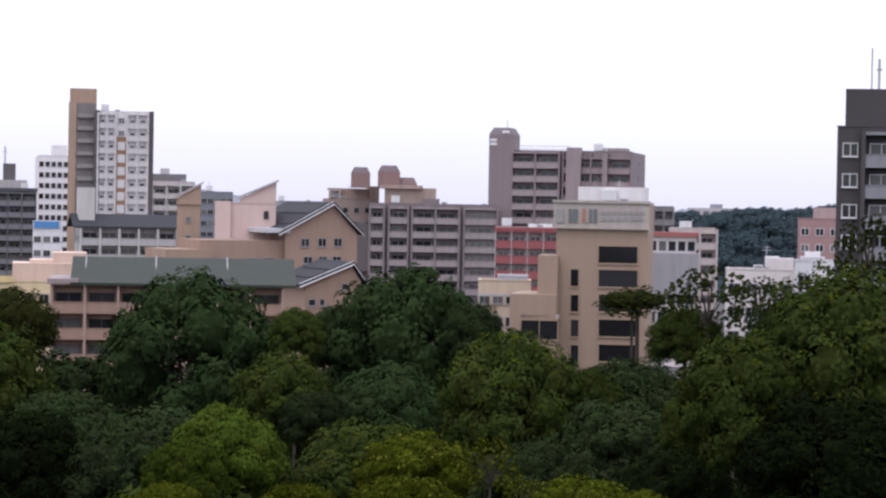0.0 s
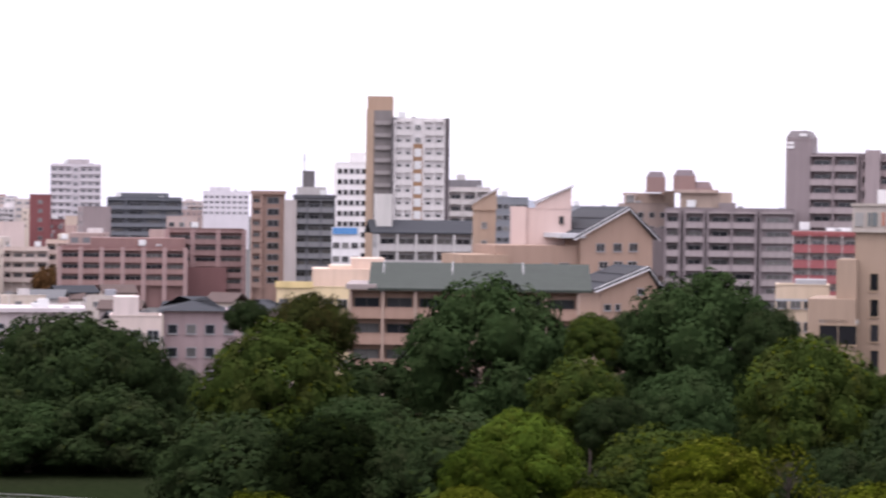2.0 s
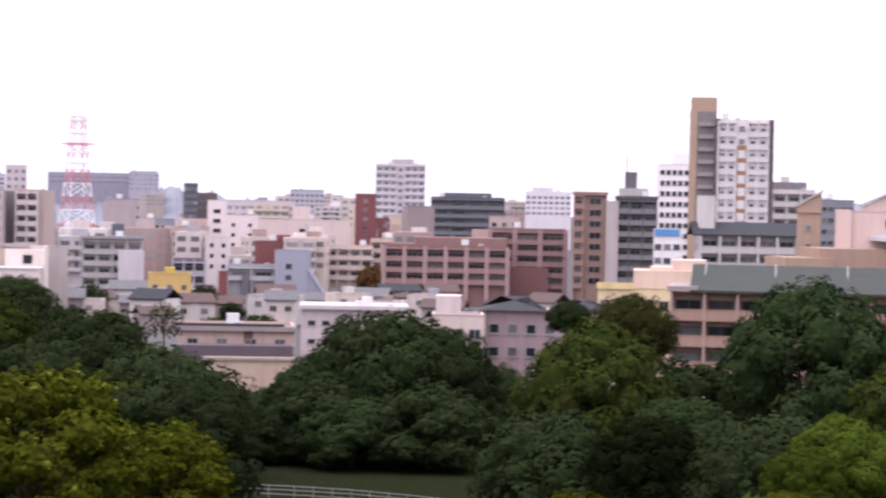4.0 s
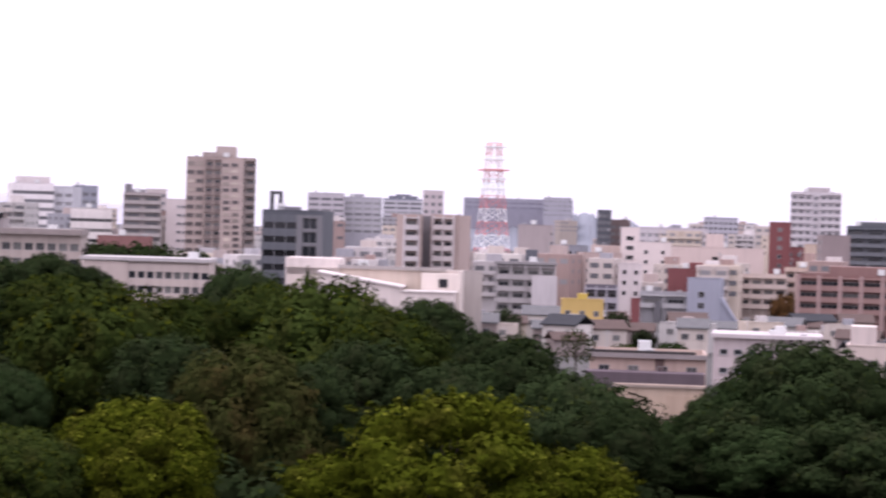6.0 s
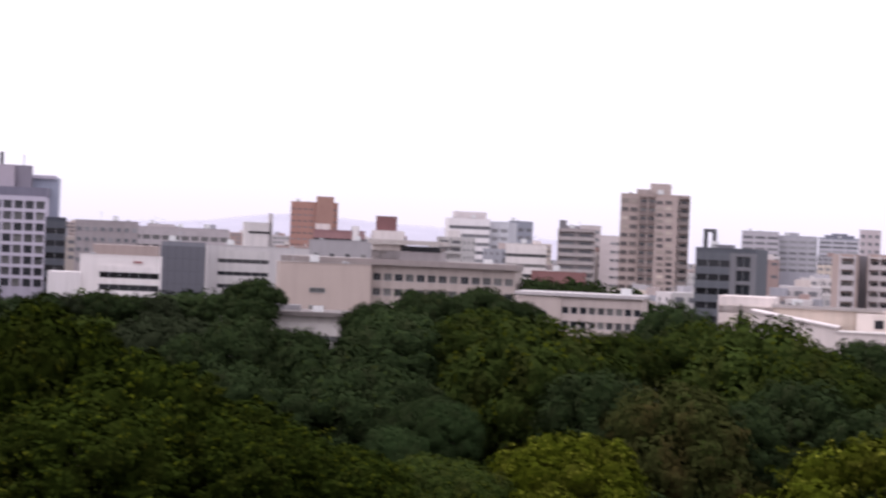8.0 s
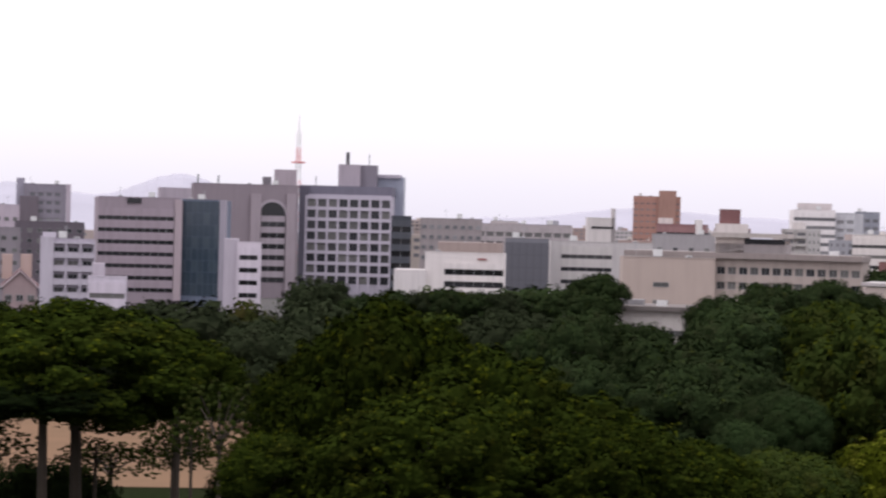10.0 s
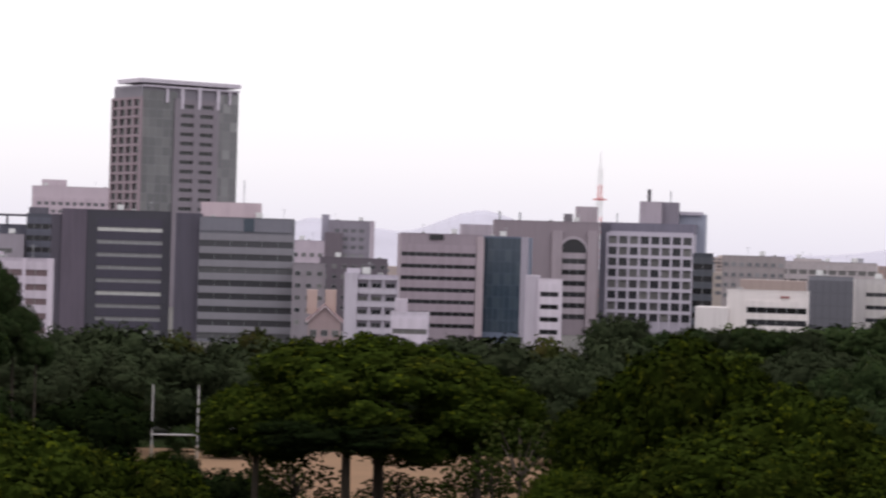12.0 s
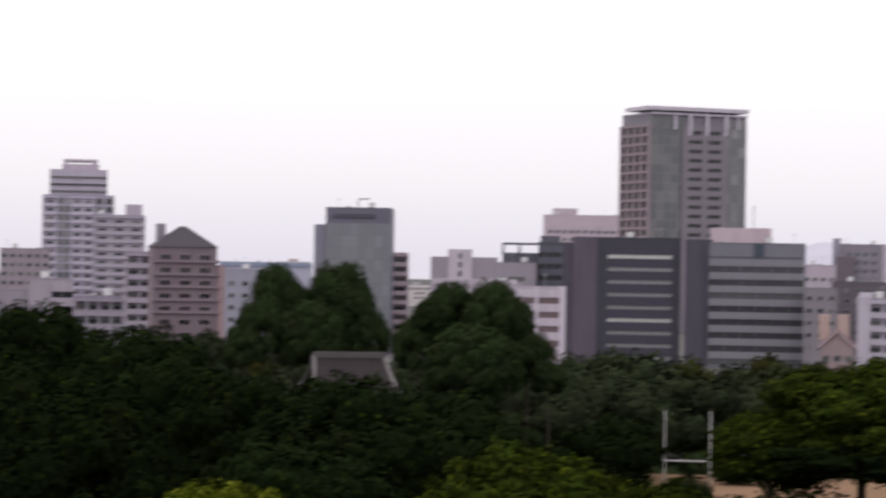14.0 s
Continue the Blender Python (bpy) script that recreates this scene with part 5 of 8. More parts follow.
building("school_building", "two-storey concrete school wing with a row of square windows", "school", -224.57, 366.7, 25.48, 14.74, 12, 17.38, wall(.4,.34,.312), 2.6,
         faces=[("front", "grid", dict(n=9, size=(1.3,1.3), trim=wall(.46,.39,.36), top=0.7, deep=0.35))],
         extras=[("roof_slab", -15.92, 7.59, -0.8, 12.4, 17.22, 17.84, wall(.42,.39,.39))])
building("school_building", "blank end of the two-storey school wing", "school", -234.14, 360.66, 34.99, 8, 12, 16.84, wall(.44,.37,.34), 3.3,
         faces=[("front", "win", dict(n=1, span=(.35,.75), size=(1.7,1.1)))])
building("office_building", "white office block with dark horizontal window bands", "office block", -569.93, 821.69, 40.75, 17.24, 20, 36.02, wall(.72,.68,.68,.7,.1), 3.5,
         faces=[("front", "rib", dict(trim=wall(.74,.7,.7), glass=GLASS_FAR, band=1.4, low=6))],
         extras=[("dome_house", -5.98, 7.43, 4, 14, 35.59, 38.92, wall(.6,.54,.54))])
building("office_building", "grey office wing with window bands", "office block", -562.26, 833, 24.02, 8.27, 20, 35.13, wall(.45,.45,.48), 3.5,
         faces=[("front", "rib", dict(pier=1.3, glass=GLASS_FAR, trim=wall(.5,.5,.53), pitch=3, low=6))])
building("office_building", "blue-grey flat-roofed office block", "office block", -579.64, 875.51, 33.51, 10.76, 20, 36.14, wall(.24,.25,.29), 3.5,
         faces=[("front", "rib", dict(pier=1.3, glass=GLASS_FAR, trim=wall(.25,.26,.3), pitch=3, low=6))])
building("office_building", "white low office with rooftop terrace", "office block", -439.87, 668.21, 33.36, 13.73, 14, 26.29, wall(.68,.63,.61), 3.4,
         faces=[("front", "rib", dict(trim=wall(.68,.63,.61), band=1.1, low=3))])
building("office_building", "grey jagged block with stairs and a roof mast", "office block", -468.26, 745.08, 32.15, 13.64, 14, 32.66, wall(.34,.3,.3), 3,
         faces=[("front", "bal", dict(glass=GLASS_FAR, n=2, trim=wall(.4,.36,.35), low=6))],
         extras=[("lift_house", -6.62, -3.89, 3, 7, 32.05, 35.82, wall(.2,.19,.2)),
                 ("roof_house", -3.85, 1.18, 3, 9, 32.2, 33.88, wall(.24,.22,.23))])
building("office_building", "pale beige office slab", "office block", -527.2, 849.74, 31.82, 8.58, 14, 35.16, wall(.5,.44,.43), 3.2,
         faces=[("front", "win", dict(glass=GLASS_FAR, n=3, low=6))])
building("office_building", "pale pink slab beside the tall tower", "office block", -468.05, 768.72, 31.34, 7.94, 14, 30.72, wall(.6,.53,.52,.7,.1), 3.2,
         faces=[("front", "win", dict(glass=GLASS_FAR, n=2, span=(.5,1), size=(1.6,1), low=6))])
building("office_building", "brown-red low hall roof between trees", "office block", -333.53, 522.64, 32.54, 14.34, 14, 19.42, wall(.24,.12,.115), 3.2)
building("office_building", "orange-brown brick tower with two steps", "office block", -809.45, 1017.24, 38.51, 25.77, 22, 44.14, wall(.36,.2,.165,.8,.2), 3.3,
         faces=[("front", "rib", dict(pier=1.3, glass=GLASS_FAR, pitch=3.2, trim=wall(.36,.2,.165,.8,.2), band=0.7, low=16))],
         extras=[("core", 0.97, 10.49, -1.5, 14, 9.19, 47.44, wall(.34,.2,.165))])
building("office_building", "dark red rooftop box on a pale office", "office block", -538.57, 721.07, 36.76, 7.9, 12, 34.47, wall(.2,.1,.1), 3.4,
         extras=[("base", -5.44, 6.95, -2, 12, 19.72, 29.14, wall(.66,.6,.58))])
building("office_building", "dark red and white office with rooftop boxes", "office block", -522.02, 670.82, 37.89, 18.49, 14, 28.3, wall(.27,.15,.155), 3.4,
         faces=[("front", "rib", dict(trim=wall(.3,.17,.17), low=6))],
         extras=[("roof_house", -8.63, -3.41, 2, 8, 27.67, 30.49, wall(.66,.58,.56)),
                 ("white_fin", 4.73, 7.14, -1, 4, 23.69, 30.15, wall(.7,.66,.65))])
building("office_building", "grey concrete office with small openings", "office block", -466.36, 600.09, 37.85, 20.13, 14, 24.88, wall(.34,.32,.33), 3.4,
         faces=[("front", "win", dict(n=4, top=3, low=3))])
building("office_building", "white department building with two dark window ribbons", "office block", -410.11, 437.96, 40.12, 19.97, 16, 19.15, wall(.68,.63,.62,.8,.1), 4.4,
         faces=[("front", "rib", dict(span=(.25,1), band=1.5, trim=wall(.7,.65,.64), glass=GLASS_DARK, top=2.6, storey=3.1, low=3))],
         extras=[("roof_block", -6.93, 9.33, 2, 14, 19.04, 21.75, wall(.34,.27,.25)),
                 ("left_step", -17.74, -9.58, -1, 10, 6.69, 14.56, wall(.62,.58,.58)),
                 ("logo_bar", 3.41, 5.69, -0.5, -0.3, 17.4, 17.83, wall(.28,.085,.085))])
building("office_building", "dark grey mesh-fronted block beside the white building", "office block", -425, 478.51, 41.61, 11.77, 14, 22.9, wall(.19,.19,.215), 3.4,
         faces=[("front", "glass", dict(n=6, glass=wall(.12,.12,.14,.5,.1), frame=wall(.09,.09,.1), low=3))])
building("office_building", "pale grey office with rows of dark window strips", "office block", -422.5, 507.05, 45.8, 28.36, 16, 22.34, wall(.5,.47,.47), 3.5,
         faces=[("front", "rib", dict(n=3, span=(.1,.6), band=1.1, trim=wall(.52,.49,.48), top=1.2, low=3))],
         extras=[("tower", -3.86, 3.78, 2, 9, 22.04, 29.22, wall(.58,.54,.53)),
                 ("chimney", 2.65, 3.74, 2, 4, 21.85, 31.85, wall(.5,.46,.46)),
                 ("window_slot", -2.95, 2.97, 1.9, 2.1, 26.1, 26.72, GLASS_DARK)])
building("office_building", "low far office with window bands", "office block", -646.76, 695.85, 42.91, 13.16, 14, 26.13, wall(.33,.3,.31), 3.4,
         faces=[("front", "rib", dict(pier=1.3, glass=GLASS_FAR, trim=wall(.33,.3,.31), pitch=3, low=6))], group="far offices")
building("office_building", "low far office with window bands", "office block", -637.88, 703.99, 42.18, 11.02, 14, 27.95, wall(.5,.45,.45), 3.4,
         faces=[("front", "rib", dict(pier=1.3, glass=GLASS_FAR, trim=wall(.5,.45,.45), pitch=3, low=6))], group="far offices")
building("office_building", "low far office with window bands", "office block", -626.28, 714.34, 41.24, 22.15, 14, 26.77, wall(.52,.48,.48), 3.4,
         faces=[("front", "rib", dict(pier=1.3, glass=GLASS_FAR, trim=wall(.52,.48,.48), pitch=3, low=6))], group="far offices")

# ---- office district across the playing field: purplish haze tint put into wall colours ----
building("office_building", "white office block with a deep grid of square windows", "office block", -574.93, 556.28, 40.94, 28.73, 22, 35.12, wall(0.45, 0.416, 0.485), 3.7,
         faces=[("front", "grid", dict(n=8, frame=FRAME_DARK, size=(2.85,2.6), trim=wall(0.468, 0.433, 0.504,.7,.12), deep=0.9, top=0.4, low=3))],
         extras=[("roof_band", -17.16, 14.63, 1, 18, 34.9, 38.15, wall(0.171, 0.162, 0.209)),
                 ("side_strip", -16.89, -13.82, -0.6, 10, -8.36, 37.84, wall(0.135, 0.128, 0.165)),
                 ("roof_tower", -4.43, 3.04, 6, 16, 37.78, 45.6, wall(0.378, 0.332, 0.378)),
                 ("roof_tower", 2.65, 8.4, 8, 16, 37.91, 45.54, wall(0.216, 0.196, 0.233)),
                 ("chimney", -2.07, -0.92, 8, 9.2, 45.4, 49.78, wall(0.09, 0.085, 0.097)),
                 ("glass_tower", 7.71, 17.28, 16, 26, 17.07, 41.86, wall(0.297, 0.315, 0.388,.4,.1)),
                 ("tower_cap", 7.05, 16.05, 15, 27, 41.47, 42.61, wall(0.45, 0.416, 0.485)),
                 ("mast", 5.59, 5.98, 9, 9.3, 45.55, 49.36, STEEL)])
arch_office = building("office_building", "brown-grey office block with a tall arched window bay", "office block", -591.09, 524.13, 51.44, 35.08, 20, 37.66, wall(0.252, 0.212, 0.238,.8,.15), 3.7,
         faces=[("front", "rib", dict(span=(.65,.88), band=1.7, trim=wall(0.36, 0.315, 0.349), glass=GLASS_DARK, top=6.5, low=3))],
         extras=[("roof_house", 10.05, 17.22, 5, 12, 37.58, 43.05, wall(0.378, 0.323, 0.359)),
                 ("roof_plant", 5.92, 8.75, 5, 9, 37.45, 40.46, wall(0.18, 0.162, 0.184)),
                 ("pier", 1.75, 5.15, -1.2, 0, -8.26, 34.71, wall(0.324, 0.276, 0.306)),
                 ("pier", 13.64, 16.85, -1.2, 0, -8.01, 34.97, wall(0.324, 0.276, 0.306)),
                 ("mast", 23.47, 23.85, 5, 5.3, 37.8, 41.19, STEEL),
                 ("aerial", -16.14, -15.39, 5, 5.3, 36.94, 40.71, STEEL),
                 ("aerial", -9.36, -8.6, 5, 5.3, 37.09, 40.48, STEEL)])
arch(arch_office, 8.95, 4.34, 27.68, -0.5, GLASS_DARK, wall(0.378, 0.332, 0.369))
building("office_building", "beige office block with ribbon windows and a blue glass corner", "office block", -543.79, 440.79, 54.97, 23.83, 22, 31.71, wall(0.306, 0.255, 0.291,.8,.15), 3.5,
         faces=[("front", "rib", dict(band=1.2, trim=wall(0.333, 0.276, 0.315), glass=GLASS_DARK, top=3.2, span=(0,.93), low=3))],
         extras=[("roof_window", -3.65, 0.52, -0.4, 0.02, 30.01, 31.51, GLASS_DARK),
                 ("roof_house", 6.31, 15.49, 6, 14, 31.61, 34.95, wall(0.36, 0.315, 0.359)),
                 ("corner_pier", 10.4, 12.57, -0.6, 2, -4.75, 31.28, wall(0.396, 0.327, 0.354,.8,.15))])
building("office_building", "blue glass office front with a dark reveal", "office block", -533.75, 455.97, 39.49, 11.88, 18, 31.45, wall(0.144, 0.17, 0.233,.4,.1), 3.5,
         faces=[("front", "glass", dict(n=7, glass=GLASS_BLUE, frame=wall(0.072, 0.0935, 0.136), top=0.3, low=3))],
         extras=[("edge_pier", 5.58, 7.28, -0.4, 3, -4.58, 31.58, wall(0.324, 0.297, 0.349))])
building("office_building", "small white office with four dark windows", "office block", -477.98, 425.59, 48.32, 6.56, 12, 19.99, wall(0.594, 0.535, 0.601), 3.4,
         faces=[("front", "rib", dict(span=(.1,.85), band=1.3, trim=wall(0.612, 0.552, 0.621), glass=GLASS_DARK, top=1.4, low=3))],
         extras=[("side_wing", -6.79, -2.82, 1, 10, -1.79, 20.81, wall(0.45, 0.408, 0.466))])
building("office_building", "grey-green glass office block with horizontal bands", "office block", -536.87, 366.43, 53.68, 25.7, 22, 34.1, wall(0.162, 0.162, 0.184,.5,.1), 3.6,
         faces=[("front", "rib", dict(band=1.7, trim=wall(0.211, 0.204, 0.228,.5,.1), glass=glass('band_glass', (.045,.045,.05), (.09,.09,.095)), top=4.4, pitch=4.2, pier=0.06))],
         extras=[("penthouse", -12.95, 3.44, 5, 16, 33.84, 38.33, wall(0.504, 0.408, 0.446)),
                 ("roof_glass", -12.87, 12.52, -0.25, -0.02, 30.37, 33.78, wall(0.18, 0.178, 0.209,.4,.1)),
                 ("dark_slot", -0.81, 1.98, -0.4, -0.2, 30.39, 33.95, GLASS_BLUE),
                 ("link", -19.52, -12.26, 2, 16, -0.9, 34.99, wall(0.09, 0.0824, 0.107)),
                 ("mast", -1.46, -1.15, 8, 8.3, 38.1, 44.6, STEEL)])
# Room light is put into the pale colour of the strip glass.
building("office_building", "dark slate office block with lit window strips", "office block", -558.65, 341.96, 60.53, 23.54, 20, 35.17, wall(.06,.058,.072,.6,.15), 3.5,
         faces=[("front", "rib", dict(span=(.15,.9), band=1.1, trim=wall(0.0612, 0.0561, 0.0776,.6,.1), glass=glass('lit_strip_glass', (0.2,0.2,0.205), (0.62,0.62,0.58)), pitch=3.4, pier=0.16, top=2.2))],
         extras=[("brown_slab", -17.94, -11.16, -0.5, 12, -1.62, 35.31, wall(0.117, 0.0978, 0.126)),
                 ("dark_slab", -20.7, -17.31, 0.3, 12, -1.69, 33.66, wall(0.09, 0.0808, 0.102))])
building("office_building", "black-framed office block with an open roof frame", "office block", -609.64, 344.01, 60.56, 8.86, 16, 34.05, wall(0.09, 0.0935, 0.116), 3.4,
         faces=[("front", "rib", dict(trim=wall(0.117, 0.119, 0.15), glass=GLASS_DARK, low=3))],
         extras=[("roof_frame", -15.27, -3.83, 2, 3, 33.18, 33.84, wall(0.072, 0.068, 0.0873)),
                 ("roof_frame", -15.24, -14.59, 2, 3, 30.42, 33.06, wall(0.072, 0.068, 0.0873)),
                 ("roof_frame", -10.34, -9.69, 2, 3, 30.53, 33.17, wall(0.072, 0.068, 0.0873)),
                 ("wing", -15.07, -3.96, 3, 12, 16, 30.87, wall(0.108, 0.106, 0.136)),
                 ("roof_house", -3.86, 1.88, 3, 9, 33.87, 36.02, wall(0.126, 0.119, 0.145))])
building("office_tower", "tall grey-green glass office tower with a pale crown", "office tower", -839.78, 542.93, 85.12, 45.41, 26.16, 92.16, wall(0.198, 0.183, 0.213,.5,.1), 3.9,
         faces=[("front", "glass", dict(n=5, span=(0,.36), glass=GLASS_GREEN, frame=wall(0.27, 0.264, 0.301), top=2, low=6)), ("front", "grid", dict(n=2, span=(.36,.76), size=(6.2,1.7), trim=wall(0.225, 0.2, 0.228), top=5, deep=0.8, glass=GLASS_DEEP, low=6)), ("front", "glass", dict(n=3, span=(.76,1), glass=glass('grey_glass', (.12,.12,.125), (.2,.2,.205)), frame=wall(0.225, 0.204, 0.233), top=2)), ("left", "grid", dict(n=4, size=(4.9,2.9), trim=wall(0.27, 0.212, 0.238), top=5, deep=0.9, glass=GLASS_DEEP, low=6))],
         extras=[("crown", -24.46, 23.09, -1.5, 20, 93.1, 94.76, wall(0.522, 0.476, 0.543)),
                 ("crown", -22.81, 22.87, -1, 20, 91.45, 92.16, wall(0.558, 0.51, 0.582)),
                 ("crown_post", -5, -3.66, -1, -0.2, 83.02, 91.35, wall(0.558, 0.51, 0.582)),
                 ("crown_post", 3.06, 4.4, -1, -0.2, 83.2, 91.53, wall(0.558, 0.51, 0.582)),
                 ("crown_post", 11.94, 13.28, -1, -0.2, 83.39, 91.72, wall(0.558, 0.51, 0.582)),
                 ("crown_post", -12.01, -10.93, -1, -0.2, 85.24, 91.18, wall(0.558, 0.51, 0.582)),
                 ("crown_post", 17.83, 18.64, -1, -0.2, 85.89, 91.84, wall(0.558, 0.51, 0.582))])
building("office_building", "pinkish-white long office behind the tower", "office block", -951.25, 552.38, 59.86, 36.98, 20, 51.18, wall(0.54, 0.451, 0.504,.8,.1), 3.6,
         faces=[("front", "rib", dict(pier=1.3, glass=GLASS_FAR, span=(.05,1), trim=wall(0.54, 0.451, 0.504), top=5, low=12, pitch=3))],
         extras=[("roof_house", -14.24, -2.89, 4, 14, 50.46, 54.37, wall(0.54, 0.451, 0.504))])
building("apartment_building", "white slab with grey balcony wings", "apartment block", -711.65, 365.46, 62.82, 8.15, 14, 32.17, wall(0.54, 0.476, 0.533), 3,
         faces=[("front", "win", dict(n=1, size=(1,2), low=3))],
         extras=[("wing", -9.86, -3.58, 1, 10, 14, 29.77, wall(0.342, 0.297, 0.349)),
                 ("wing", 3.83, 12.76, 1, 10, 14.27, 29.72, wall(0.342, 0.297, 0.349))])
building("office_building", "grey pitched low office", "office block", -606.11, 329.74, 61.45, 11.59, 14, 27.85, wall(0.342, 0.306, 0.349), 3.3,
         faces=[("front", "win", dict(n=1, size=(5,1.4), top=3, low=3))])
building("car_park", "long white louvred car park", "car park", -438.43, 240.37, 57.27, 16.16, 16, 22.55, wall(0.468, 0.416, 0.475), 3,
         faces=[("front", "rib", dict(band=1.3, trim=wall(0.54, 0.476, 0.543), glass=wall(0.18, 0.128, 0.136), span=(.03,.97), top=0.6, low=3))],
         extras=[("edge", 7.55, 8.49, -0.6, 1, 0.22, 22.7, wall(0.594, 0.527, 0.601)),
                 ("edge", 2.38, 3.09, -0.6, 1, 0.15, 22.6, wall(0.594, 0.527, 0.601)),
                 ("roof_edge", -19.75, -2.31, 2, 10, 22.81, 23.87, wall(0.45, 0.399, 0.456))])
building("office_building", "grey office tower with darker lower wing", "office block", -800.87, 598.84, 53.21, 17.18, 22, 38.37, wall(0.243, 0.221, 0.262), 3.5,
         faces=[("front", "rib", dict(pier=1.3, glass=GLASS_FAR, span=(.1,.9), trim=wall(0.252, 0.23, 0.272), top=1.5, pitch=3, low=6))],
         extras=[("edge", 8.71, 10.62, 0, 10, 16.85, 38.57, wall(0.45, 0.391, 0.446)),
                 ("slab", -11.83, -8.49, 2, 8, 16.45, 40.78, wall(0.324, 0.306, 0.369)),
                 ("brown_wing", -10.32, -2.69, -3, -0.5, 16.52, 33.22, wall(0.153, 0.128, 0.15))])
building("office_building", "brown dark low office", "office block", -607.64, 456.48, 53.09, 21.76, 14, 23.58, wall(0.135, 0.115, 0.136), 3.3,
         faces=[("front", "win", dict(n=7, low=3))])
building("office_building", "pale office with terraces", "office block", -648.86, 467.96, 54.2, 11.07, 14, 28.84, wall(0.495, 0.425, 0.485), 3.3,
         faces=[("front", "win", dict(n=4, top=3, low=3))])
building("office_building", "grey office edge behind the roofs", "office block", -518.83, 374.72, 54.16, 8.85, 12, 22.27, wall(0.243, 0.217, 0.242), 3.3,
         faces=[("front", "win", dict(n=3, low=3))])
building("apartment_building", "white apartment block with a stair tower", "apartment block", -412.63, 316.44, 52.52, 9.18, 12, 20.89, wall(0.432, 0.399, 0.461), 2.9,
         faces=[("front", "bal", dict(n=3, trim=wall(0.468, 0.433, 0.495), deep=1.1, low=3))],
         extras=[("stair_tower", -7.04, -4.19, -1.5, 5, 0.29, 21.39, wall(0.468, 0.433, 0.495)),
                 ("stair_head", -6.64, -3.66, 1, 5, 20.66, 22.27, wall(0.495, 0.459, 0.524))])
brown_house = building("house", "small brown house with a pale gable", "house", -379.03, 277.91, 53.75, 6.5, 10, 12.13, wall(0.324, 0.246, 0.252), 3,
         faces=[("front", "win", dict(n=3, size=(1.4,1.3)))],
         extras=[("chimney_block", -3.6, -1.58, 3, 6, 13.32, 18.14, wall(0.45, 0.332, 0.301)),
                 ("chimney_block", -0.01, 2.23, 3, 6, 13.39, 18.21, wall(0.45, 0.332, 0.301))], parapet=0)
gable_wall(brown_house, -3.25, 3.25, 0.02, 10, 12.11, 2.92, wall(0.342, 0.255, 0.262))
gable_roof(brown_house, -3.25, 3.25, 0, 10, 12.13, 3.03, wall(0.18, 0.0935, 0.097), 0.5, 'y', 0.5, wall(0.45, 0.391, 0.417))
building("low_building", "white low shop building with a roof hut", "low building", -368.8, 291.35, 51.69, 7.62, 10, 14.16, wall(0.558, 0.51, 0.582), 3.2,
         faces=[("front", "rib", dict(span=(.05,.95), band=1, trim=wall(0.594, 0.535, 0.611), top=1))],
         extras=[("roof_hut", -2.99, -0.52, 2, 5, 14.02, 16.82, wall(0.495, 0.442, 0.504))])
building("apartment_tower", "tall white stepped apartment tower", "apartment tower", -855.96, 278.09, 72, 26.43, 24, 50.92, wall(0.36, 0.332, 0.407,.7,.1), 3.1,
         faces=[("front", "bal", dict(n=1, span=(0,.2), trim=wall(0.522, 0.476, 0.563), deep=0.5, door=0.5, low=6)), ("front", "win", dict(n=2, span=(.2,.4), size=(2.4,2.2), glass=GLASS_FAR, low=6)), ("front", "bal", dict(n=2, span=(.4,.72), trim=wall(0.54, 0.493, 0.582), deep=0.5, door=0.5, low=6)), ("front", "win", dict(n=2, span=(.72,1), size=(2.6,2.2), low=6))],
         extras=[("upper_tower", -10.86, 10.53, 2, 20, 50.71, 60.69, wall(0.45, 0.408, 0.485)),
                 ("upper_band", -10.9, 10.5, 1.6, 2.05, 57.5, 58.14, GLASS),
                 ("upper_band", -10.85, 10.55, 1.6, 2.05, 54.74, 55.38, GLASS),
                 ("upper_band", -10.81, 10.59, 1.6, 2.05, 52.19, 52.83, GLASS),
                 ("crown", -6.36, 7.49, 4, 18, 60.49, 62.83, wall(0.45, 0.383, 0.446)),
                 ("crown", -5.99, 7.02, 5, 17, 63.89, 64.74, wall(0.54, 0.468, 0.533)),
                 ("crown_post", -5.55, -4.3, 5, 7, 62.49, 63.77, wall(0.45, 0.383, 0.446)),
                 ("crown_post", 4.94, 6.62, 5, 7, 62.73, 64.01, wall(0.45, 0.383, 0.446))])
building("apartment_building", "pale apartment slab with horizontal balconies", "apartment block", -803.84, 276.3, 71.03, 17.92, 16, 42.82, wall(0.378, 0.34, 0.407), 2.9,
         faces=[("front", "bal", dict(n=3, trim=wall(0.432, 0.391, 0.456), deep=0.5, door=0.5, low=6))],
         extras=[("roof_house", 2.08, 8.06, 3, 9, 42.72, 46.74, wall(0.45, 0.399, 0.466))])
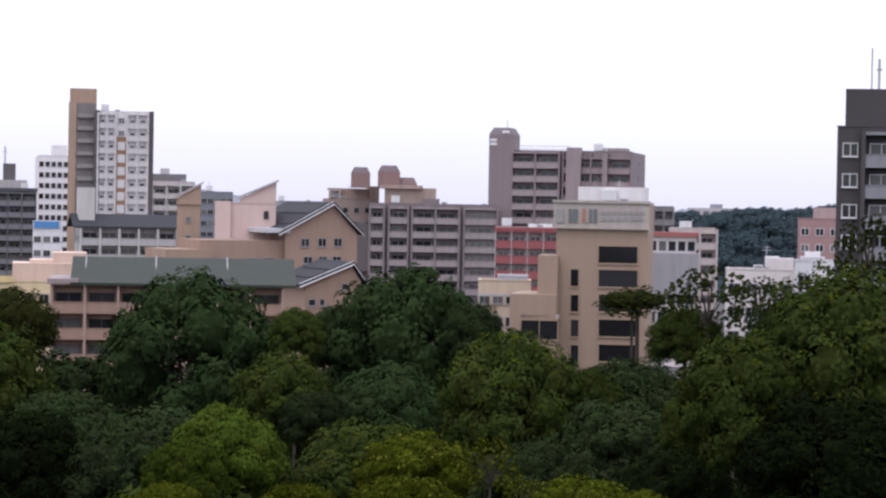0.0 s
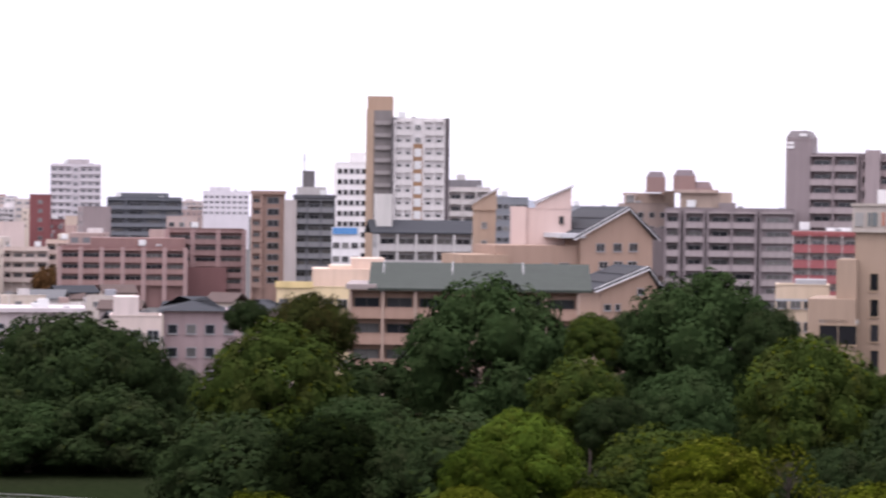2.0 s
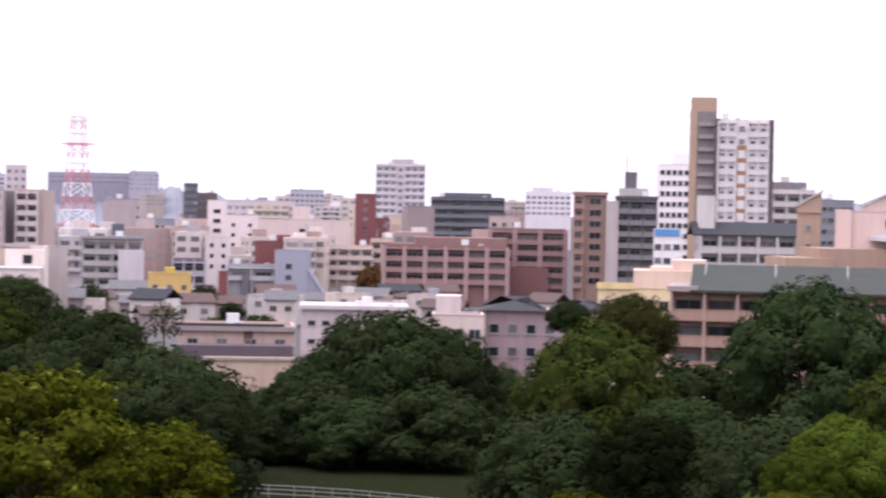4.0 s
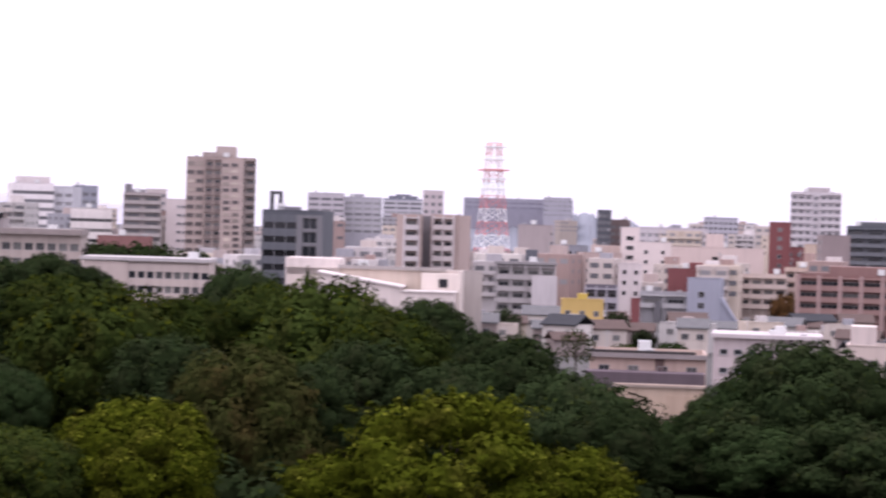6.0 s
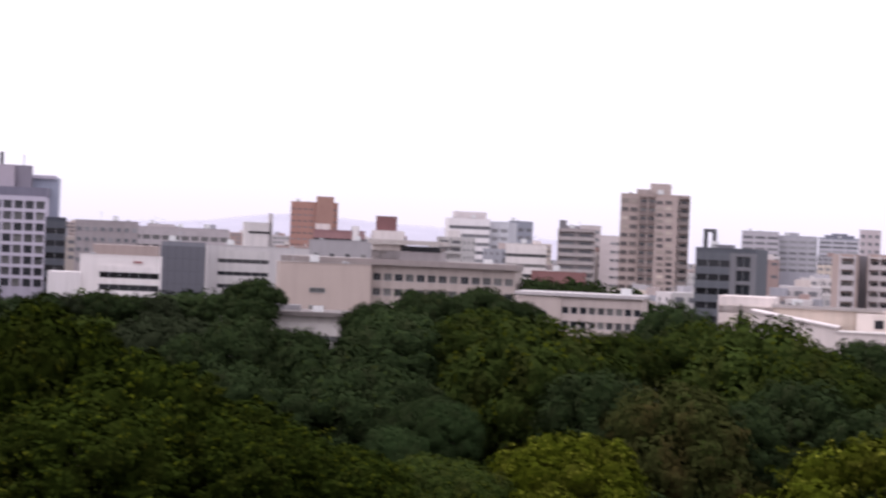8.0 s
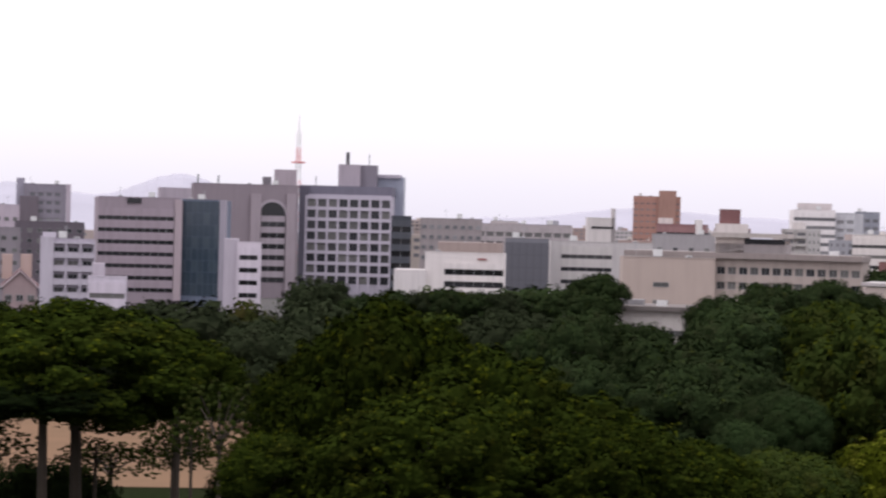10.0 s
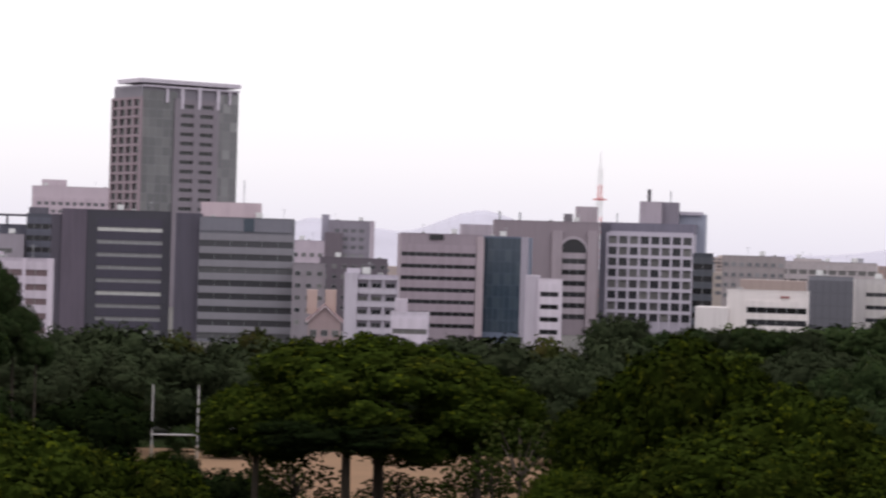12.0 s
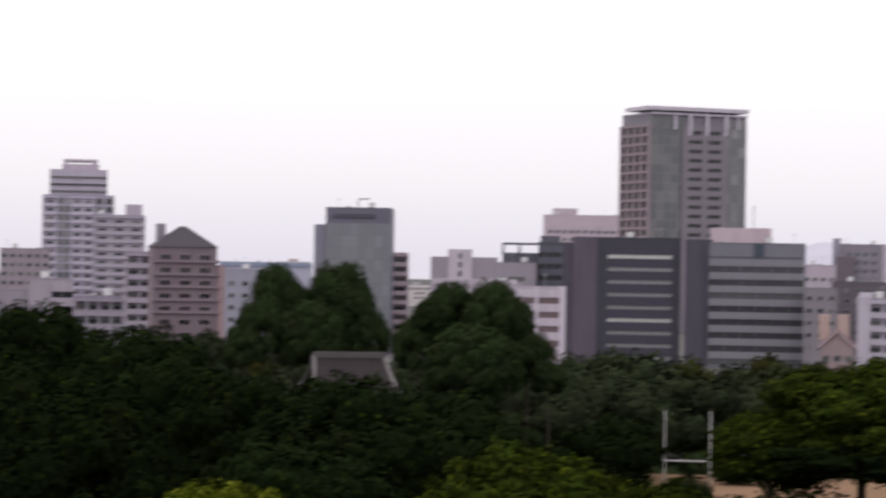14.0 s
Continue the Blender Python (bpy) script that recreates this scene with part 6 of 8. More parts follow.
pyramid_block = building("apartment_building", "brown-beige apartment block with a dark pyramid roof", "apartment block", -514.97, 193.14, 75.44, 14.61, 14, 30.04, wall(0.194, 0.149, 0.17,.8,.2), 3,
         faces=[("front", "win", dict(n=3, size=(2.6,1.4), span=(.03,.97), glass=GLASS_DARK, frame=wall(0.36, 0.289, 0.301), low=3))],
         extras=[("sill_band", -7.55, 7.84, -0.5, 0.1, 26.39, 27.04, wall(0.225, 0.174, 0.199)),
                 ("sill_band", -7.5, 7.89, -0.5, 0.1, 23.38, 24.04, wall(0.225, 0.174, 0.199)),
                 ("sill_band", -7.45, 7.94, -0.5, 0.1, 20.51, 21.17, wall(0.225, 0.174, 0.199)),
                 ("sill_band", -7.4, 7.99, -0.5, 0.1, 17.51, 18.17, wall(0.225, 0.174, 0.199)),
                 ("sill_band", -7.35, 8.04, -0.5, 0.1, 14.64, 15.3, wall(0.225, 0.174, 0.199)),
                 ("side_step", 7.52, 9.22, 0, 10, 3.66, 25.86, wall(0.324, 0.23, 0.242)),
                 ("roof_plant", -5.83, -3.75, 9, 12, 29.96, 35.43, wall(0.27, 0.246, 0.291))], parapet=0)
hip_roof(pyramid_block, -7.3, 7.3, 0, 14, 29.99, 4.86, wall(0.0468, 0.0408, 0.0504,.8,.2), 0.3, 6.57)
building("office_tower", "plain grey metal-clad office tower with a dark sign strip", "office tower", -635.91, 292.6, 61.29, 19.23, 18, 43.37, wall(0.149, 0.14, 0.184,.45,.1), 3.6,
         faces=[("front", "glass", dict(n=8, glass=glass('clad_panel', (.15,.155,.17), (.185,.19,.205), .4), frame=wall(0.18, 0.174, 0.213), top=4.5))],
         extras=[("left_wing", -13.1, -8.75, 1, 14, -2.19, 38.34, wall(0.225, 0.212, 0.262,.5,.1)),
                 ("roof_mark", -0.52, 2.82, 6, 6.3, 45.9, 46.4, STEEL),
                 ("roof_mark", -0.83, -0.33, 6, 6.3, 43.36, 45.87, STEEL),
                 ("sign_strip", -7.46, 5.08, -0.3, -0.1, 40.35, 41.52, wall(0.09, 0.085, 0.107))])
building("apartment_building", "pale apartment block behind the trees", "apartment block", -648.61, 312.58, 64.27, 4.81, 14, 30.32, wall(0.378, 0.306, 0.339), 2.9,
         faces=[("front", "bal", dict(n=1, trim=wall(0.45, 0.365, 0.407), low=3))])
building("footbridge", "long pale elevated roadway", "elevated road", -923.85, 382.75, 67.5, 38.43, 10, 26.12, wall(0.45, 0.442, 0.543), 3.5,
         extras=[("girder", -19.77, 19.14, -0.5, 1, 25.17, 27.07, wall(0.27, 0.306, 0.407))])
building("office_building", "pale blue-grey low offices", "office block", -602.66, 243.52, 68, 11.09, 14, 24.62, wall(0.324, 0.315, 0.378), 3.3,
         faces=[("front", "win", dict(n=3, top=2, low=3))])
building("apartment_building", "white low block with dark strip windows", "apartment block", -496.23, 155.43, 72.61, 9.42, 12, 22.37, wall(0.36, 0.319, 0.369), 3.2,
         faces=[("front", "rib", dict(span=(.5,1), band=1.3, trim=wall(0.396, 0.348, 0.398), glass=GLASS_DARK, top=0.8, low=3))])
building("apartment_building", "pale grey balcony block", "apartment block", -474.11, 158.82, 71.48, 10.05, 12, 19.02, wall(0.27, 0.238, 0.291), 2.9,
         faces=[("front", "bal", dict(n=4, trim=wall(0.324, 0.289, 0.339), low=3))])
building("apartment_building", "grey stacked balconies block", "apartment block", -565.68, 200.03, 70.53, 6.34, 12, 28.89, wall(0.324, 0.289, 0.339), 2.9,
         faces=[("front", "bal", dict(n=2, trim=wall(0.396, 0.348, 0.407), low=3))])
building("apartment_building", "brownish far block with small windows", "apartment block", -766.04, 230.62, 73.25, 16.29, 14, 30.17, wall(0.315, 0.264, 0.301), 3,
         faces=[("front", "win", dict(n=6, low=3))])
building("apartment_building", "pale low block with plain wall", "apartment block", -500.43, 141.33, 74.23, 21.04, 12, 19.96, wall(0.297, 0.264, 0.301), 3)

building("office_building", "narrow blue-black office block beside the grid office", "office block", -449.9, 455.18, 44.67, 5.5, 12, 28.08, wall(.06,.065,.08), 3.3,
         faces=[("front", "rib", dict(trim=wall(.08,.085,.1), glass=GLASS_DARK, low=6))])
building("office_building", "low brown-grey office roofs behind the white buildings", "office block", -522.74, 551.67, 43.46, 19.9, 14, 28.0, wall(.3,.265,.27), 3.3,
         faces=[("front", "win", dict(n=8, glass=GLASS_FAR, low=12))])
building("office_building", "pale long office with a dark window row", "office block", -545.49, 612.24, 41.7, 33.2, 14, 26.8, wall(.4,.36,.37), 3.3,
         faces=[("front", "rib", dict(trim=wall(.4,.36,.37), glass=GLASS, low=12, pitch=3.2, pier=0.8))])

# ---- fill of the far town: low blocks with window bands ----
FAR_TINTS = [wall(.46, .43, .43), wall(.36, .35, .37), wall(.56, .52, .51), wall(.42, .35, .33), wall(.3, .3, .33), wall(.5, .44, .41), wall(.62, .58, .58), wall(.33, .24, .22)]


HOUSE_TINTS = [wall(.5, .44, .4), wall(.6, .56, .53), wall(.36, .31, .28), wall(.44, .42, .41), wall(.3, .25, .24), wall(.55, .47, .4)]
ROOF_BROWN = wall(.09, .062, .055, .8, .3, 1.6)
ROOF_GREY = wall(.12, .12, .125, .8, .3, 1.6)


def town_block(az, dist, w, d, top, turn, tint, style, hut_x, hut_tint, shown=9.0):
    """A small town building whose upper storeys show over the roofs before it."""
    g = random.Random(int(dist * 13 + w * 101))
    a = radians(az)
    root = tagged(new("town_building"), "small flat-roofed town building with rows of windows" if style == "rib" else "narrow flat-roofed town building with balconies", "town building", "far town")
    root.matrix_world = pose(-dist * math.sin(a), dist * math.cos(a), 0, 0, 0, az + turn)
    h = top
    galleries = []
    lights = []
    storeys = int(min(shown, top - 2) / 3.0)
    for k in range(storeys):
        z = h - 0.6 - 3.0 * (k + 1)
        n = max(2, int(w / (2.6 if style == "win" else 3.4)))
        for i in range(n):
            u = -w / 2 + w * (i + 0.5) / n
            if g.random() < 0.9:
                lights.append((u - w / n * 0.32, u + w / n * 0.32, -0.05, 0.0, z + 0.9, z + 2.3, 0))
        for j in range(max(1, int(d / 4))):
            v = d * (j + 0.5) / max(1, int(d / 4))
            lights += [(s * w / 2 - 0.03, s * w / 2 + 0.03, v - 0.7, v + 0.7, z + 1.0, z + 2.2, 0) for s in (-1, 1)]
        if style == "bal":
            galleries += [(-w / 2 + 0.2, w / 2 - 0.2, -1.1, 0, z - 0.1, z + 0.05, 0), (-w / 2 + 0.2, w / 2 - 0.2, -1.1, -1.0, z, z + 1.0, 0)]
    if style == "bal":
        galleries += [(u - 0.12, u + 0.12, -1.15, 0, h - 3 * storeys, h, 0) for u in (-w / 2 + 0.2, 0, w / 2 - 0.2)]
    piece("wall", boxes("wall", [(-w / 2, w / 2, 0, d, -1.0, top, 0)], [tint]), root)
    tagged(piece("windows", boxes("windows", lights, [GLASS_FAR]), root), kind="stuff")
    if galleries:
        tagged(piece("balconies", boxes("balconies", galleries, [tint]), root), kind="stuff")
    piece("roof_house", boxes("roof_house", [(hut_x, hut_x + min(4.5, w * 0.4), 3, min(7, d - 1), top, top + g.uniform(1.2, 2.6), 0)], [hut_tint]), root)
    if dist < 800 and g.random() < 0.5:
        u = g.uniform(-0.4, 0.25) * w
        piece("aerial", boxes("aerial", [(-0.05, 0.05, -0.05, 0.05, 0, 3.4, 0), (-0.8, 0.8, -0.03, 0.03, 2.6, 2.7, 0), (-0.5, 0.5, -0.03, 0.03, 3.1, 3.2, 0)], [FRAME_GREY]), root, move(u, 2.7, top))


def far_town():
    rnd = random.Random(11)
    for i in range(50):
        az, dist = rnd.uniform(10, 77), rnd.choice((1130, 1250, 1400, 1600, 1900)) * rnd.uniform(0.96, 1.04)
        top = EYE_Z + dist * math.tan(radians(rnd.uniform(-0.5, 0.1)))
        w = rnd.uniform(12, 30)
        if 22.7 < az < 24.6 and dist < 1560:
            continue
        town_block(az, dist, w, rnd.uniform(10, 18), top, rnd.uniform(-12, 12), rnd.choice(FAR_TINTS), "rib", rnd.uniform(-w * 0.3, w * 0.2), rnd.choice(FAR_TINTS))
    for i in range(20):
        az, dist = rnd.uniform(-14, 10), rnd.uniform(900, 1500)
        top = EYE_Z + dist * math.tan(radians(rnd.uniform(-0.3, 0.08)))
        w = rnd.uniform(12, 26)
        town_block(az, dist, w, 14, top, rnd.uniform(-12, 12), rnd.choice(FAR_TINTS), "rib", rnd.uniform(-w * 0.3, w * 0.2), rnd.choice(FAR_TINTS))
    for i in range(50):
        # small crowded blocks in front of the taller ones
        az, dist = rnd.uniform(14, 31), rnd.uniform(655, 745)
        top = EYE_Z + dist * math.tan(radians(rnd.uniform(-1.5, -0.75)))
        w = rnd.uniform(7, 13)
        town_block(az, dist, w, rnd.uniform(8, 12), top, rnd.uniform(-25, 25), rnd.choice(HOUSE_TINTS + FAR_TINTS), rnd.choice(("rib", "win", "bal")), rnd.uniform(-w * 0.3, 0), rnd.choice(FAR_TINTS))
    for i in range(120):
        # the crowded town behind, block upon block up to the horizon
        az, dist = rnd.uniform(13, 45), rnd.uniform(900, 2000)
        top = EYE_Z + dist * math.tan(radians(rnd.uniform(-0.75, 0.02) + 0.12 * rnd.random()))
        w = rnd.uniform(9, 22)
        if 22.7 < az < 24.6 and dist < 1560:
            continue
        town_block(az, dist, w, rnd.uniform(9, 16), top, rnd.uniform(-40, 40), rnd.choice(HOUSE_TINTS + FAR_TINTS), rnd.choice(("rib", "win", "bal")), rnd.uniform(-w * 0.3, 0), rnd.choice(FAR_TINTS))
    for i in range(44):
        # low houses and sheds in the streets before the blocks
        az, dist = rnd.uniform(12.5, 27), rnd.uniform(465, 545)
        w, h, d = rnd.uniform(6, 10), rnd.uniform(3.2, 6.2), rnd.uniform(6, 9)
        a = radians(az)
        tint = rnd.choice(HOUSE_TINTS)
        pitched = rnd.random() < 0.6
        house = building("house", "small town house with plain rendered walls", "house", -dist * math.sin(a), dist * math.cos(a), az + rnd.uniform(-25, 25), w, d, h, tint, 2.9,
                         faces=[("front", "win", dict(n=max(2, int(w / 3.5)), size=(1.5, 1.2), top=0.4))], parapet=0 if pitched else 0.5, group="town houses", clutter=False)
        if pitched:
            gable_roof(house, -w / 2, w / 2, 0, d, h, d * 0.2, rnd.choice((SLATE, ROOF_BROWN, ROOF_GREY)), 0.4, "x")
        else:
            piece("roof_tank", boxes("roof_tank", [(-1, 1.2, 3, 4.6, h - 0.5, h + 1.3, 0)], [rnd.choice(FAR_TINTS)]), house)


far_town()


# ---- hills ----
# Hill material: the haze of distance is put straight into base colour c.
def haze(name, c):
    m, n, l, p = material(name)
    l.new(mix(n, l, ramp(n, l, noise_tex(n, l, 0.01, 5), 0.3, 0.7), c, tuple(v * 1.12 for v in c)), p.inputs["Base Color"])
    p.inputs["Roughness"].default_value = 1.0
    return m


def ridge(name, label, az0, az1, dist, tops, mat, seed, rough=0.0, depth=160):
    """A hill ridge along an arc: tops gives elevations in degrees at even steps."""
    n = 120
    rows = 5
    verts, faces = [], []
    for j in range(rows):
        for i in range(n + 1):
            s = i / n * (len(tops) - 1)
            k = min(int(s), len(tops) - 2)
            q = s - k
            q = q * q * (3 - 2 * q)
            e = tops[k] * (1 - q) + tops[k + 1] * q
            a = radians(az0 + (az1 - az0) * i / n)
            up = math.sin(math.pi / 2 * j / (rows - 1))
            h = (EYE_Z + dist * math.tan(radians(e)) + rough * noise.noise((i * 0.6, seed, 0)) + rough * 0.6 * noise.noise((i * 1.9, seed, 3))) * up
            r = dist - depth * (1 - j / (rows - 1))
            verts.append((-r * math.sin(a), r * math.cos(a), h - 2))
    for j in range(rows - 1):
        faces += [(j * (n + 1) + i, (j + 1) * (n + 1) + i, (j + 1) * (n + 1) + i + 1, j * (n + 1) + i + 1) for i in range(n)]
    me = bpy.data.meshes.new(name)
    me.from_pydata(verts, [], faces)
    me.materials.append(mat)
    tagged(new(name, me), label, "hill", kind="structure")


FAR_HILL = haze("hazed_mountain", (0.28, 0.275, 0.32))
MID_HILL = haze("hazed_ridge", (0.13, 0.14, 0.165))
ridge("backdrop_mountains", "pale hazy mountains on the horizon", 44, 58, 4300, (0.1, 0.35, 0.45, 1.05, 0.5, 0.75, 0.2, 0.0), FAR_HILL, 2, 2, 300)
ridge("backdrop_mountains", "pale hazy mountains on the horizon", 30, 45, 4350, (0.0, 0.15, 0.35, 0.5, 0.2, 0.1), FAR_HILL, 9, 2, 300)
ridge("backdrop_ridge", "haze-blue built-up ridge on the horizon", 19.5, 26.5, 2300, (-0.3, 0.1, 0.25, 0.3, 0.28, 0.15, -0.1, -0.3), MID_HILL, 4, 5, 250)
ridge("backdrop_ridge", "low haze-blue ridge behind the town", -14, 9, 2600, (0.0, 0.0, 0.02, 0.0, 0.05, 0.05, 0.0, 0.3, 0.1), MID_HILL, 6, 5, 250)


# ---- lattice towers ----
RED_PAINT = wall(.62, .2, .2, .5, .1)
WHITE_PAINT = wall(.8, .8, .8, .5, .1)


def lattice_tower(label, az, dist, z_top, half, n, decks=(), pole=0.0, bottom=0.0):
    """A tapering four-legged lattice tower in red and white bays."""
    a = radians(az)
    root = tagged(new("lattice_tower"), label, "radio tower")
    root.matrix_world = pose(-dist * math.sin(a), dist * math.cos(a), 0, 0, 0, az + 20)
    def width(s):
        return half * (0.62 * (1 - s) ** 1.3 + 0.38)
    for k in range(n):
        s0, s1 = k / n, (k + 1) / n
        z0, z1 = bottom + (z_top - bottom) * s0, bottom + (z_top - bottom) * s1
        w0, w1 = width(s0), width(s1)
        paint = RED_PAINT if k % 2 == 0 else WHITE_PAINT
        c0 = [(-w0, -w0, z0), (w0, -w0, z0), (w0, w0, z0), (-w0, w0, z0)]
        c1 = [(-w1, -w1, z1), (w1, -w1, z1), (w1, w1, z1), (-w1, w1, z1)]
        t = half * 0.028 + 0.06
        for i in range(4):
            j = (i + 1) % 4
            tube("leg", [c0[i], c1[i]], (t, t), paint, root, 4)
            tube("brace", [c0[i], c1[j]], (t * 0.6, t * 0.6), paint, root, 4)
            tube("brace", [c0[j], c1[i]], (t * 0.6, t * 0.6), paint, root, 4)
            tube("rail", [c1[i], c1[j]], (t * 0.6, t * 0.6), paint, root, 4)
    for z, w, paint in decks:
        piece("platform", boxes("platform", [(-w, w, -w, w, z, z + 0.9, 0)], [paint]), root)
    if pole:
        tube("antenna", [(0, 0, z_top), (0, 0, z_top + pole)], (0.5, 0.25), WHITE_PAINT, root, 6)
    return root


lattice_tower("red and white lattice communication tower", 23.72, 1500, 75.13, 9.5, 9,
              decks=[(57.49, 8, RED_PAINT), (51.84, 7, WHITE_PAINT), (72.31, 6.5, WHITE_PAINT), (64.19, 6, WHITE_PAINT), (45.48, 6.5, WHITE_PAINT)], pole=10.02)
lattice_tower("slender red and white broadcast mast", 47.19, 1500, 82.05, 2.6, 8, decks=[(62.01, 3.4, RED_PAINT)], pole=10.74)


# ---- playing field ----
def field():
    verts, faces = [], []
    for r in (232, 262, 286, 308):
        for i in range(15):
            a = radians(46.0 + 15.0 * i / 14)
            verts.append((-r * math.sin(a), r * math.cos(a), 0.05))
    faces = [(j * 15 + i, (j + 1) * 15 + i, (j + 1) * 15 + i + 1, j * 15 + i + 1) for j in range(3) for i in range(14)]
    me = bpy.data.meshes.new("sports_ground")
    me.from_pydata(verts, [], faces)
    me.materials.append(sand_material())
    tagged(new("sports_ground", me), "bare sandy sports ground", "sports ground", kind="structure")


field()


def goal(az, dist, turn):
    a = radians(az)
    root = tagged(new("rugby_goal"), "white rugby goal posts standing on sandy ground", "goal")
    root.matrix_world = pose(-dist * math.sin(a), dist * math.cos(a), 0, 0, 0, az + turn)
    for s in (-2.8, 2.8):
        tube("post", [(s, 0, 0), (s, 0, 9.1)], (0.1, 0.08), wall(.5, .49, .5), root, 10)
        tube("pad", [(s, 0, 0.05), (s, 0, 1.6)], (0.22, 0.22), wall(.3, .25, .2), root, 10)
    tube("crossbar", [(-2.8, 0, 2.95), (2.8, 0, 2.95)], (0.09, 0.09), wall(.5, .49, .5), root, 10)


goal(57.27, 294, 0)


# ---- low fence by the lawn ----
def fence(points):
    root = tagged(new("fence"), "low pale steel fence along the lawn", "fence")
    for i in range(len(points) - 1):
        p, q = Vector(points[i]), Vector(points[i + 1])
        for h in (0.35, 0.75, 1.1):
            tube("rail", [tuple(p + Vector((0, 0, h))), tuple(q + Vector((0, 0, h)))], (0.035, 0.035), FENCE_STEEL, root, 4)
        k = max(1, int((q - p).length / 1.6))
        for j in range(k):
            c = p + (q - p) * j / k
            tube("post", [(c.x, c.y, 0), (c.x, c.y, 1.15)], (0.04, 0.04), FENCE_STEEL, root, 4)


FENCE_STEEL = wall(.2, .2, .2, .4, .2)
fence([(-70.61, 198, 0), (-65.9, 198.17, 0), (-60.56, 197.8, 0), (-55.01, 196.31, 0), (-49.44, 194.12, 0)])


# ---- gatehouse roof among the trees ----
def gatehouse(az, dist, turn, w, d, z0, z1):
    """A small plastered gatehouse with a tiled, slightly hollow roof."""
    a = radians(az)
    root = tagged(new("gatehouse"), "old gatehouse with a grey tiled roof and white plastered verges", "gatehouse")
    root.matrix_world = pose(-dist * math.sin(a), dist * math.cos(a), 0, 0, 0, az + turn)
    tile = wall(.028, .022, .023, .85, .3, 2.0)
    piece("wall", boxes("wall", [(-w * 0.36, w * 0.36, -d * 0.3, d * 0.3, 0, z0 + 0.4, 0)], [wall(.6, .58, .55)]), root)
    n = 8
    def P(s, side):
        h = z0 + (z1 - z0) * (1 - s) ** 1.25
        return (side * d * 0.75 * s, h)
    for side, nm in ((-1, "roof_slope"), (1, "roof_slope")):
        v, f = [], []
        for i in range(n + 1):
            yy, zz = P(i / n, side)
            k = w / 2 * (0.84 + 0.2 * (i / n) ** 1.6)
            v += [(-k, yy, zz), (k, yy, zz), (-k, yy, zz - 0.35), (k, yy, zz - 0.35)]
        for i in range(n):
            o, q = 4 * i, 4 * i + 4
            f += [(o, o + 1, q + 1, q), (o + 2, q + 2, q + 3, o + 3), (o, q, q + 2, o + 2), (o + 1, o + 3, q + 3, q + 1)]
        solid(nm, v, f, [tile], root)
        rows = 22
        for r in range(rows):
            u = -0.5 + (r + 0.5) / rows
            tube("roof_tile", [(u * w * (0.84 + 0.2 * (i / n) ** 1.6), P(i / n, side)[0], P(i / n, side)[1] + 0.04) for i in range(n + 1)], (0.09, 0.09), tile, root, 5)
        for e in (-1, 1):
            tube("verge", [(e * w / 2 * (0.84 + 0.2 * (i / n) ** 1.6), P(i / n, side)[0], P(i / n, side)[1] + 0.1) for i in range(n + 1)], (0.2, 0.2), wall(.13, .12, .12), root, 6)
    piece("ridge", boxes("ridge", [(-w * 0.43, w * 0.43, -0.25, 0.25, z1 - 0.1, z1 + 0.5, 0)], [wall(.1, .09, .09)]), root)


gatehouse(65.46, 235, 8, 8.41, 7, 14.11, 17.36)


# ---- trees ----
def sphere_dirs(n, g, low):
    """Evenly spread directions, none steeper downwards than low."""
    i = np.arange(n) + 0.5
    z = 1 - (1 - low) * i / n
    a = i * 2.39996 + g.uniform(0, 6.28)
    s = np.sqrt(np.maximum(0, 1 - z * z))
    d = np.stack([s * np.cos(a), s * np.sin(a), z], 1) + g.normal(size=(n, 3)) * 0.10
    return d / np.linalg.norm(d, axis=1)[:, None]


